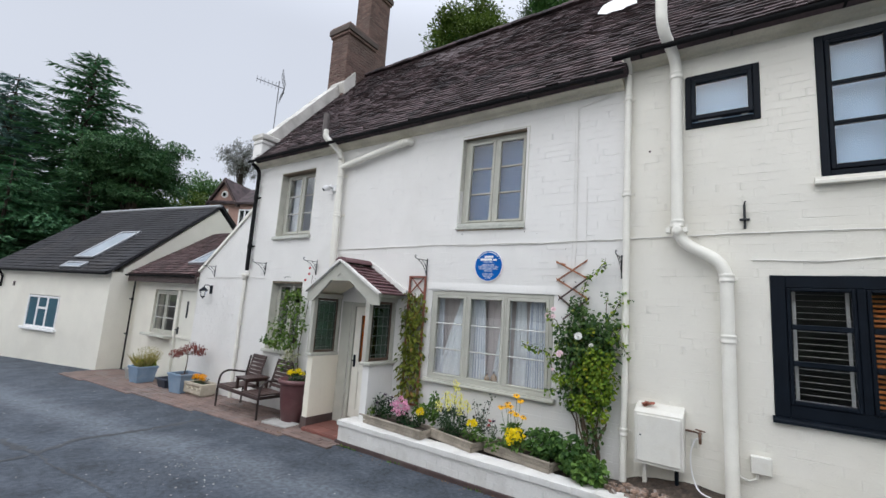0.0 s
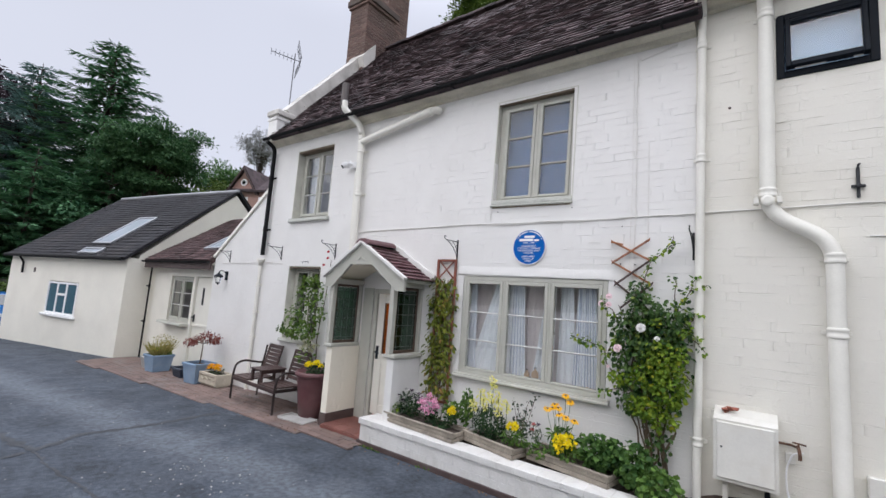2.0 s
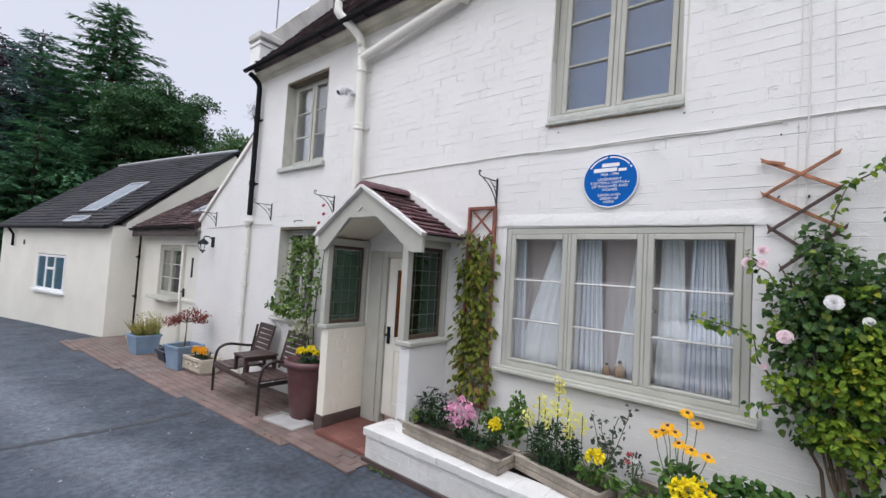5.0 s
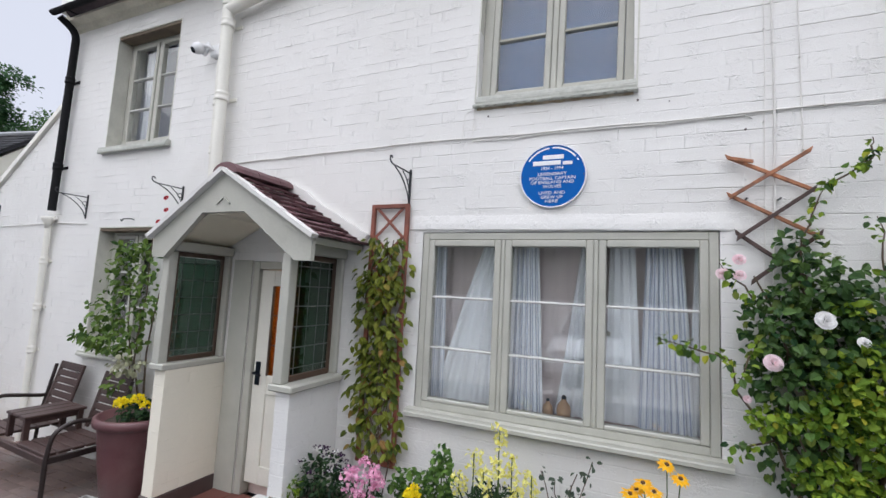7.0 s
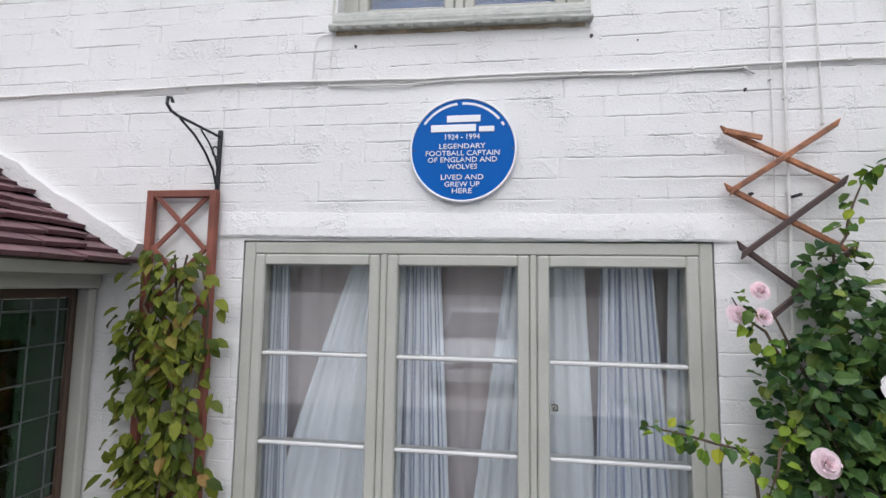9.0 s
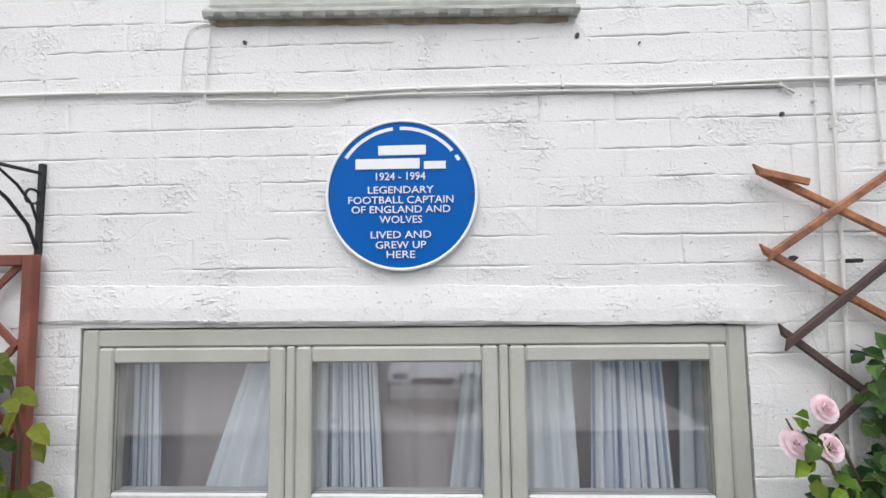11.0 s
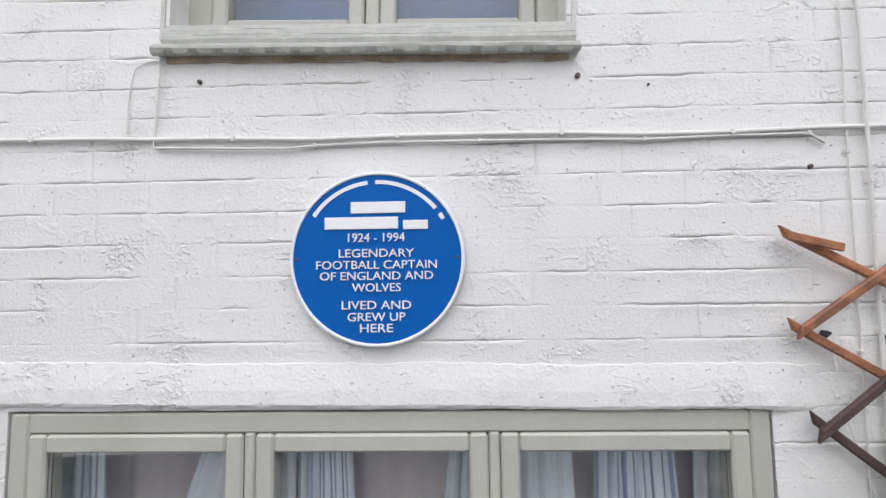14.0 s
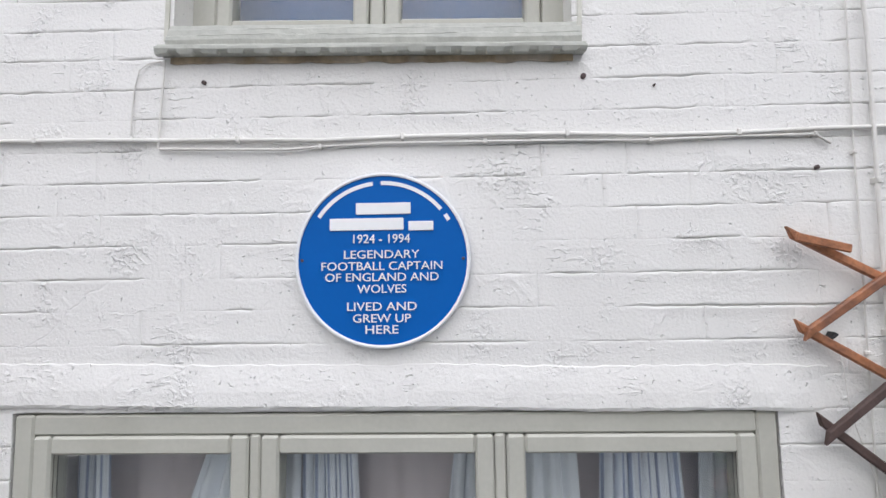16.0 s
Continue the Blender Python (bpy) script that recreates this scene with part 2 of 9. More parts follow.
PTILE = material("plum_clay_porch_tile", (0.125, 0.062, 0.068), 0.65, vary=0.25, scale=3, fine=40, bump=0.4, depth=0.006, stain=(0.06, 0.045, 0.045), stain_amount=0.5, stain_scale=4, obj=0.25)
SLATE = material("dark_slate", (0.023, 0.023, 0.026), 0.8, spec=0.25, vary=0.25, scale=1.0, fine=30, bump=0.3, depth=0.008, stain=(0.055, 0.047, 0.043), stain_amount=0.5, stain_scale=0.8, island=0.15, obj=0.12)
BRICK = material("red_brick", (0.15, 0.092, 0.075), 0.85, vary=0.2, scale=2, fine=40, bump=0.5, depth=0.008, stain=(0.09, 0.065, 0.055), stain_amount=0.6, stain_scale=1.5, island=0.25, obj=0.2)
MORTAR = material("lime_mortar", (0.36, 0.33, 0.28), 0.9, vary=0.15, scale=5, fine=60, bump=0.4, depth=0.006)
PAVER = material("worn_red_paving_brick", (0.152, 0.105, 0.090), 0.85, vary=0.22, scale=2.5, fine=45, bump=0.45, depth=0.006, stain=(0.15, 0.13, 0.12), stain_amount=0.9, stain_scale=2.2, obj=0.22)
QUARRY = material("red_quarry_tile", (0.18, 0.07, 0.055), 0.55, vary=0.15, scale=3, fine=50, bump=0.2, depth=0.004, stain=(0.12, 0.06, 0.05), stain_amount=0.4, stain_scale=3, obj=0.15)
PLINTH = material("brown_plinth_paint", (0.07, 0.045, 0.042), 0.6, vary=0.15, scale=4, fine=50, bump=0.3, depth=0.006, stain=(0.2, 0.17, 0.15), stain_amount=0.3, stain_scale=3)
SOIL = material("dark_soil", (0.055, 0.04, 0.03), 0.95, vary=0.4, scale=9, fine=55, bump=1.0, depth=0.03, stain=(0.16, 0.12, 0.09), stain_amount=0.5, stain_scale=12)
PIPE = material("cream_pipe_paint", (0.78, 0.76, 0.69), 0.5, spec=0.3, vary=0.04, scale=4, fine=60, bump=0.06, depth=0.003, stain=(0.55, 0.52, 0.44), stain_amount=0.15, stain_scale=3)
GUTTER = material("black_gutter", (0.007, 0.007, 0.008), 0.75, spec=0.2, vary=0.2, scale=4, fine=50, bump=0.1, depth=0.003)
DIRTYW = material("grubby_white_paint", (0.68, 0.665, 0.635), 0.65, vary=0.07, scale=3, fine=60, bump=0.8, depth=0.004, lumps=True, stain=(0.40, 0.38, 0.33), stain_amount=0.35, stain_scale=3.5)
COPING = material("weathered_cement_coping", (0.55, 0.53, 0.49), 0.85, vary=0.12, scale=3, fine=40, bump=0.5, depth=0.01, stain=(0.2, 0.19, 0.16), stain_amount=0.5, stain_scale=2.5)
GLASS = glass_material("window_glass", (0.97, 0.985, 0.98))
WOODGREY = material("weathered_grey_timber", (0.27, 0.235, 0.19), 0.85, vary=0.32, scale=4, fine=70, bump=0.6, depth=0.005, stain=(0.1, 0.085, 0.07), stain_amount=0.5, stain_scale=5)

# ---- ground ----
def ground_z(x, y):
    """Level by the retaining wall, falling gently along the lane, rising as a hill behind the houses."""
    z = -0.06 - 0.028 * min(max(0.0, -2.5 - x), 17.0)
    if y > 9:
        z += min(0.42 * (y - 9), 16.0)
    return z


def sheet(xs, ys, dz, wob=0.0):
    mb = MB()
    vs = [(x, y, ground_z(x, y) + dz + wob * noise.noise(Vector((x * 0.6, y * 0.6, 3)))) for y in ys for x in xs]
    n = len(xs)
    return mb.add(vs, [(j * n + i, j * n + i + 1, (j + 1) * n + i + 1, (j + 1) * n + i) for j in range(len(ys) - 1) for i in range(n - 1)])


def asphalt_material():
    m = material("worn_asphalt", (0.056, 0.066, 0.081), 0.9, spec=0.3, vary=0.30, scale=2.6, fine=60, bump=1.0, depth=0.016, stain=(0.088, 0.10, 0.118), stain_amount=0.5, stain_scale=1.1)
    n, l = m.node_tree.nodes, m.node_tree.links
    b = n["Principled BSDF"]
    old = b.inputs["Base Color"].links[0].from_socket
    geo = n.new("ShaderNodeNewGeometry")
    # cracks and patched seams
    wob = n.new("ShaderNodeTexNoise")
    wob.inputs["Scale"].default_value = 2.0
    l.new(geo.outputs["Position"], wob.inputs["Vector"])
    add = n.new("ShaderNodeMix")
    add.data_type, add.blend_type = "RGBA", "ADD"
    add.inputs[0].default_value = 0.5
    l.new(geo.outputs["Position"], add.inputs[6])
    l.new(wob.outputs["Color"], add.inputs[7])
    vo = n.new("ShaderNodeTexVoronoi")
    vo.feature = "DISTANCE_TO_EDGE"
    vo.inputs["Scale"].default_value = 0.42
    l.new(add.outputs[2], vo.inputs["Vector"])
    mr = n.new("ShaderNodeMapRange")
    mr.inputs["From Min"].default_value, mr.inputs["From Max"].default_value = 0.004, 0.016
    mr.inputs["To Min"].default_value, mr.inputs["To Max"].default_value = 0.10, 0.0
    l.new(vo.outputs["Distance"], mr.inputs["Value"])
    mx = n.new("ShaderNodeMix")
    mx.data_type = "RGBA"
    mx.inputs[7].default_value = (0.03, 0.031, 0.033, 1)
    l.new(mr.outputs["Result"], mx.inputs[0])
    l.new(old, mx.inputs[6])
    # pale grit scattered on the surface
    gr = n.new("ShaderNodeTexVoronoi")
    gr.inputs["Scale"].default_value = 9.0
    l.new(geo.outputs["Position"], gr.inputs["Vector"])
    gm = n.new("ShaderNodeMapRange")
    gm.inputs["From Min"].default_value, gm.inputs["From Max"].default_value = 0.05, 0.09
    gm.inputs["To Min"].default_value, gm.inputs["To Max"].default_value = 0.7, 0.0
    l.new(gr.outputs["Distance"], gm.inputs["Value"])
    gx = n.new("ShaderNodeMix")
    gx.data_type = "RGBA"
    gx.inputs[7].default_value = (0.26, 0.25, 0.24, 1)
    gs = n.new("ShaderNodeMath")
    gs.operation = "MULTIPLY"
    gt = n.new("ShaderNodeMapRange")
    gt.inputs["From Min"].default_value, gt.inputs["From Max"].default_value = 0.72, 0.85
    l.new(gr.outputs["Color"], gt.inputs["Value"])
    l.new(gm.outputs["Result"], gs.inputs[0])
    l.new(gt.outputs["Result"], gs.inputs[1])
    l.new(gs.outputs[0], gx.inputs[0])
    l.new(mx.outputs[2], gx.inputs[6])
    # a paler strip worn by wheels along the lane, broken up by noise
    sx = n.new("ShaderNodeSeparateXYZ")
    l.new(geo.outputs["Position"], sx.inputs[0])

    def math_(op, p, q):
        t = n.new("ShaderNodeMath")
        t.operation = op
        for i, w in enumerate((p, q)):
            if isinstance(w, float):
                t.inputs[i].default_value = w
            else:
                l.new(w, t.inputs[i])
        return t.outputs[0]
    patch = n.new("ShaderNodeTexNoise")
    patch.inputs["Scale"].default_value, patch.inputs["Detail"].default_value = 1.7, 8.0
    l.new(geo.outputs["Position"], patch.inputs["Vector"])
    off = math_("ADD", math_("SUBTRACT", sx.outputs["Y"], math_("MULTIPLY", sx.outputs["X"], 0.114)), 1.86)
    off = math_("ADD", off, math_("MULTIPLY", math_("SUBTRACT", patch.outputs["Fac"], 0.5), 0.9))
    near = n.new("ShaderNodeMapRange")
    near.inputs["From Min"].default_value, near.inputs["From Max"].default_value = 0.05, 0.50
    near.inputs["To Min"].default_value, near.inputs["To Max"].default_value = 0.75, 0.0
    l.new(math_("ABSOLUTE", off, 0.0), near.inputs["Value"])
    blot = n.new("ShaderNodeMapRange")
    blot.inputs["From Min"].default_value, blot.inputs["From Max"].default_value = 0.35, 0.68
    blot.inputs["To Min"].default_value, blot.inputs["To Max"].default_value = 0.74, 1.26
    pn = n.new("ShaderNodeTexNoise")
    pn.inputs["Scale"].default_value, pn.inputs["Detail"].default_value = 17.0, 6.0
    l.new(geo.outputs["Position"], pn.inputs["Vector"])
    l.new(pn.outputs["Fac"], blot.inputs["Value"])
    wx = n.new("ShaderNodeMix")
    wx.data_type = "RGBA"
    wx.inputs[7].default_value = (0.125, 0.14, 0.16, 1)
    l.new(near.outputs["Result"], wx.inputs[0])
    l.new(gx.outputs[2], wx.inputs[6])
    bx = n.new("ShaderNodeMix")
    bx.data_type, bx.blend_type = "RGBA", "MULTIPLY"
    bx.inputs[0].default_value = 1.0
    l.new(wx.outputs[2], bx.inputs[6])
    l.new(blot.outputs["Result"], bx.inputs[7])
    l.new(bx.outputs[2], b.inputs["Base Color"])
    return m


ASPHALT = asphalt_material()
GRASS = material("rough_grass", (0.075, 0.10, 0.04), 0.95, vary=0.35, scale=0.5, fine=20, bump=0.8, depth=0.05)
steps = [-900, -300, -120, -60, -40, -30, -24, -20] + [i * 1.0 for i in range(-18, 9)] + [12, 16, 24, 40, 80, 200, 900]
ysteps = [-900, -300, -100, -40, -20, -12, -9, -6, -3, -1, 0, 3, 6, 9, 12, 20, 30, 40, 47.1, 60, 100, 300, 900]
tagged(part("ground", sheet(steps, ysteps, -0.06), GRASS), "rough green ground and hillside round the houses", "ground", kind="structure")
rx = [-60, -45, -34, -28, -24, -21] + [i * 0.5 for i in range(-40, 21)] + [14, 20, 30]
ry = [-15, -12, -9, -8, -7, -6, -5, -4.5, -4, -3.5, -3, -2.5, -2, -1.6, -1.3, -1.05, -0.5, 0.2]
road = tagged(part("road", sheet(rx, ry, 0.0, 0.012), ASPHALT), "worn grey asphalt lane with cracks and pale scuffs", "road", kind="structure")


TAR = material("dark_tar_seam", (0.032, 0.036, 0.042), 0.7, vary=0.3, scale=5, fine=60, bump=0.6, depth=0.008)


def seam(points, wide, seed):
    """An irregular strip of tar along a broken line on the road."""
    rn, mb, rows = random.Random(seed), MB(), []
    pts = [Vector(p) for p in points]
    for a, b in zip(pts, pts[1:]):
        k = max(2, int((b - a).length / 0.07))
        side = Vector((-(b - a).y, (b - a).x)).normalized()
        for i in range(k):
            c = a.lerp(b, i / k) + side * rn.uniform(-0.02, 0.02)
            w = wide * rn.uniform(0.35, 1.0) * 0.5
            rows.append((c + side * w, c - side * w * rn.uniform(0.5, 1.2)))
    z = lambda q: ground_z(q.x, q.y) + 0.012 * noise.noise(Vector((q.x * 0.6, q.y * 0.6, 3))) + 0.004
    mb.add([(q.x, q.y, z(q)) for r in rows for q in r], [(2 * i, 2 * i + 1, 2 * i + 3, 2 * i + 2) for i in range(len(rows) - 1)])
    part("tar_seam", mb, TAR, road, "dark irregular tar seam")


seam([(-7.4, -4.3), (-5.45, -3.68), (-4.33, -3.49), (-4.70, -2.93), (-4.60, -2.47), (-4.59, -1.84), (-4.62, -1.20)], 0.17, 1)
seam([(-4.33, -3.49), (-3.55, -3.50), (-2.85, -3.42), (-2.15, -3.39), (-1.2, -3.6)], 0.045, 2)
seam([(-4.21, -3.9), (-4.27, -3.7), (-4.33, -3.49)], 0.10, 3)
seam([(-9.3, -3.9), (-8.0, -3.6), (-7.0, -3.75), (-5.9, -3.55)], 0.03, 4)
GRIT = material("pale_grit", (0.25, 0.245, 0.235), 0.9, vary=0.3, scale=20, fine=80, bump=0.3, depth=0.003, island=0.4)
gm_ = MB()
rg = random.Random(5)
for k in range(300):
    x, y = (rg.gauss(-2.4, 0.35), rg.gauss(-2.65, 0.22)) if k < 60 else (rg.uniform(-9, 3), rg.uniform(-5.5, -1.15))
    s = rg.uniform(0.004, 0.012)
    gm_.bev(-s, s, -s * 0.7, s * 0.7, -s * 0.3, s * 0.3, s * 0.2, pose(x, y, ground_z(x, y) + 0.012 * noise.noise(Vector((x * 0.6, y * 0.6, 3))) + s * 0.2, rg.uniform(-20, 20), rg.uniform(-20, 20), rg.uniform(0, 180)))
tagged(part("grit", gm_, GRIT), "pale grit and stone chips scattered on the asphalt", "grit", kind="stuff")


# ---- brickwork ----
COURSE, LONG = 0.0845, 0.235


def spans(u0, u1, v0, v1, holes):
    """The stretches of a course that no opening takes."""
    out = [(u0, u1)]
    for a, b, c, d in holes:
        if c < v1 - 0.01 and d > v0 + 0.01:
            out = [q for s, e in out for q in ((s, min(e, a)), (max(s, b), e)) if q[1] - q[0] > 0.02]
    return out


def joint(k, row):
    """Where the k-th upright joint of a course stands: half bond, laid by eye."""
    return k * LONG + (LONG / 2 if row % 2 else 0) + ((k * 37 + row * 61) % 23 - 11) * 0.0016 + (row * 29 % 13 - 6) * 0.004


def courses(u0, u1, v0, v1, holes=(), top=None):
    """Rectangles (u0, u1, v0, v1) of every brick of a wall."""
    rects, row, v = [], 0, v0
    while v < v1 - 0.02:
        hi = min(v + COURSE, v1)
        bands = [(s, e, v, hi) for s, e in spans(u0, u1, v, hi, holes)]
        # cut bricks under and over an opening
        for a, b, c, d in holes:
            if len(bands) and spans(a, b, v, hi, [(a, b, c, d)]) == []:
                bands += [(max(a, u0), min(b, u1), v, c)] if v + 0.02 < c < hi else []
                bands += [(max(a, u0), min(b, u1), d, hi)] if v < d < hi - 0.02 else []
        for s, e, lo_v, hi_v in bands:
            k = math.floor((s - u0) / LONG) - 1
            while True:
                a, b = joint(k, row) + u0, joint(k + 1, row) + u0
                k += 1
                if a >= e:
                    break
                lo_u, hi_u = max(a, s), min(b, e)
                if hi_u - lo_u < 0.004:
                    continue
                if top and lo_v > min(top(lo_u), top(hi_u)) - 0.02:
                    continue
                h = hi_v if not top else min(hi_v, min(top(lo_u), top(hi_u)))
                rects.append((lo_u, hi_u, lo_v, h))
        row, v = row + 1, v + COURSE
    return rects


def bed_line(u, v):
    """The wander of a bed joint up and down."""
    return 0.0042 * noise.noise(Vector((u * 1.3, v * 57.0, 2.0))) + 0.0026 * noise.noise(Vector((u * 23.0, v * 57.0, 4.0))) + 0.0012 * noise.noise(Vector((u * 61.0, v * 57.0, 5.0)))


def bed_open(u, v):
    """How far the paint leaves a bed joint open here, 0 to 1."""
    return min(1.0, max(0.03, 0.20 + 0.80 * noise.noise(Vector((u * 3.1, v * 41.0, 7.0))) + 0.65 * noise.noise(Vector((u * 14.0, v * 41.0, 9.0))) + 0.45 * noise.noise(Vector((u * 52.0, v * 41.0, 3.0)))))


def painted_brick(mb, rect, put, n=5, deep=0.0085, proud=0.007, at=(0.0, 0.0), perp=0.22):
    """One brick under thick old paint, flush with its neighbours but for the half-filled bed joints; at is the origin that the relief is counted from."""
    a, b, c, d = rect
    e = min(0.0045, (b - a) / 4)
    us = [a, a + e] + [a + e + (b - a - 2 * e) * i / n for i in range(1, n)] + [b - e, b]
    vs = []
    for i, u in enumerate(us):
        gu = u + at[0]
        lo, hi = c + bed_line(gu, c + at[1]), d + bed_line(gu, d + at[1])
        g0, g1 = deep * bed_open(gu, c + at[1]), deep * bed_open(gu, d + at[1])
        end = 1.0 * deep * max(0.0, perp + noise.noise(Vector((gu * 31.0, (c + at[1]) * 17.0, 1.0)))) if i in (0, len(us) - 1) else 0.0
        for v, w in ((lo, -g0), (lo + 0.0009, -0.35 * g0), (lo + 0.0022, 0.10 * g0), (lo + 0.008, 0.0), ((lo + hi) / 2, 0.0), (hi - 0.010, -0.03 * g1), (hi - 0.0042, 0.20 * g1), (hi - 0.0016, -0.20 * g1), (hi, -g1)):
            sw = 0.0016 * noise.noise(Vector((gu * 3.1, (v + at[1]) * 5.0, 3.0))) + 0.0005 * noise.noise(Vector((gu * 17.0, (v + at[1]) * 23.0, 6.0)))
            vs.append(put(u, v, max(0.0006, proud - 0.001 + w + sw - end)))
    m, k = 9, len(us)
    fs = [(i * m + j, (i + 1) * m + j, (i + 1) * m + j + 1, i * m + j + 1) for i in range(k - 1) for j in range(m - 1)]
    mb.add(vs, fs)
    # its sides, back to the wall
    ring = [i * m for i in range(k)] + [(k - 1) * m + j for j in range(1, m)] + [i * m + m - 1 for i in range(k - 2, -1, -1)] + [j for j in range(m - 2, 0, -1)]
    flat = [(us[q // m], None) for q in ring]
    back = [put(u, (c if q % m == 0 else d if q % m == m - 1 else c + (d - c) * (q % m) / (m - 1)), -0.001) for (u, _), q in zip(flat, ring)]
    r = len(ring)
    mb.add([vs[q] for q in ring] + back, [(i, (i + 1) % r, r + (i + 1) % r, r + i) for i in range(r)])


def brick_into(mb, rect, put, proud=0.007, soft=0.0035, rnd=R):
    """One brick face under thick paint, raised from the wall, its worn lower and upper edges uneven; put maps (along, up, out) to the world."""
    a, b, c, d = rect
    n = 6
    p0 = proud + rnd.uniform(-0.0014, 0.0010)
    ends = (rnd.uniform(-0.0012, 0.0012), rnd.uniform(-0.0012, 0.0012))
    edge, vs = min(0.004, (b - a) / 4), []
    low, top = rnd.choice((0.15, 0.3, 0.55, 0.8)), rnd.choice((0.15, 0.4, 0.6, 0.85))
    for i in range(n + 1):
        t = i / n
        x = a + (b - a) * t
        xf = min(max(x, a + edge * 0.3), b - edge * 0.3)
        p = p0 + ends[0] * (1 - t) + ends[1] * t - (0.0007 if i in (0, n) else 0.0)
        s0, s1 = soft * rnd.uniform(0.5, 2.2), soft * rnd.uniform(0.5, 2.2)
        h0, h1 = p * min(0.95, max(0.0, low + rnd.uniform(-0.3, 0.3))), p * min(0.95, max(0.0, top + rnd.uniform(-0.3, 0.3)))
        vs += [(x, c + rnd.uniform(-0.001, 0.001), h0), (xf, c + s0, p + rnd.uniform(-0.0004, 0.0004)), (xf, d - s1, p + rnd.uniform(-0.0004, 0.0004)), (x, d + rnd.uniform(-0.001, 0.001), h1)]
    fs = [(i * 4 + k, (i + 1) * 4 + k, (i + 1) * 4 + k + 1, i * 4 + k + 1) for i in range(n) for k in range(3)]
    m = len(vs)
    vs += [(q[0], q[1], -0.001) for q in vs[0::4]] + [(q[0], q[1], -0.001) for q in vs[3::4]]
    k0, k1 = m, m + n + 1
    fs += [(k0 + i, k0 + i + 1, (i + 1) * 4, i * 4) for i in range(n)] + [(i * 4 + 3, (i + 1) * 4 + 3, k1 + i + 1, k1 + i) for i in range(n)]
    fs += [(0, 1, 2, 3, k1, k0), (n * 4 + 3, n * 4 + 2, n * 4 + 1, n * 4, k0 + n, k1 + n)]
    mb.add([put(*q) for q in vs], fs)


def grid_wall(x0, x1, z0, z1, holes, y0, y1):
    """A wall of blocks round its openings, merged row by row."""
    mb = MB()
    zs = sorted({z0, z1, *[h[2] for h in holes], *[h[3] for h in holes]})
    zs = [z for z in zs if z0 <= z <= z1]
    for lo, hi in zip(zs, zs[1:]):
        for a, b in spans(x0, x1, lo, hi, holes):
            mb.box(a, b, y0, y1, lo, hi)
    return mb


FACE = 0.007                      # the wall's own face; the bricks stand proud of it to y = 0
OPEN_MAIN = [(-0.962, 0.962, 0.98, 2.267), (-0.574, 0.496, 3.20, 4.640), (-5.15, -4.05, 3.23, 4.66), (-5.05, -4.09, 0.96, 2.35), (-2.66, -1.84, -0.4, 2.02)]
wall_main = tagged(part("wall_main", grid_wall(-6.05, 1.80, -0.4, 5.06, OPEN_MAIN, FACE, 0.32), WHITE), "white-painted old brick house wall", "wall", kind="structure")
OPEN_RIGHT = [(2.462, 3.168, 4.222, 4.866), (3.622, 4.762, 3.505, 5.005), (3.182, 5.082, 1.192, 2.545)]
wall_right = tagged(part("wall_neighbour", grid_wall(1.80, 8.0, -0.4, 5.30, OPEN_RIGHT, FACE, 0.32), CREAM), "cream-painted brick wall of the adjoining house", "wall", kind="structure")
put_front = lambda u, v, w: (u, FACE - w, v)


def ext_top(x):
    return 3.93 + (x + 6.05) * (3.93 - 2.51) / 2.00


wall_ext = tagged(part("wall_lean_to", MB().prism([(-8.05, -0.6), (-6.05, -0.6), (-6.05, 3.93), (-8.05, 2.51)], "y", FACE, 0.32), WHITE), "white-painted brick end wall with a sloping top", "wall", kind="structure")

# closed shell of the house behind the front
tagged(part("wall_back", MB().box(-6.05, 8.0, 5.0, 5.2, -0.4, 5.06), WHITE), "white rear wall of the houses", "wall", kind="structure")
gable = [(-0.02, -0.5), (5.2, -0.5), (5.2, 5.1), (2.6, 8.34), (-0.02, 5.1)]
tagged(part("wall_gable", MB().prism([(max(y, 0.325), z) for y, z in gable], "x", -6.05, -5.75), WHITE), "white-painted gable end wall", "wall", kind="structure")
tagged(part("wall_far_gable", MB().prism([(max(y, 0.325), z) for y, z in gable], "x", 7.7, 8.0), CREAM), "cream-painted far gable wall", "wall", kind="structure")


def tile_into(mb, u, v, w, ln, put, th=0.014, lift=0.022, rnd=R):
    """One plain tile, a thin slab lying on the course below it."""
    a, b = u + 0.002, u + w - 0.002
    t0 = th + lift + rnd.uniform(-0.008, 0.010)
    t1 = th * 0.5
    k = rnd.uniform(-0.004, 0.004)
    s = rnd.uniform(-0.006, 0.004)
    top = [(a, v + s, t0 + k), (b, v + s, t0 - k), (b, v + ln, t1), (a, v + ln, t1)]
    low = [(a, v + s, t0 + k - th), (b, v + s, t0 - k - th), (b, v + ln, 0), (a, v + ln, 0)]
    mb.add([put(*q) for q in top + low], [(0, 1, 2, 3), (0, 4, 5, 1), (1, 5, 6, 2), (3, 7, 4, 0)])


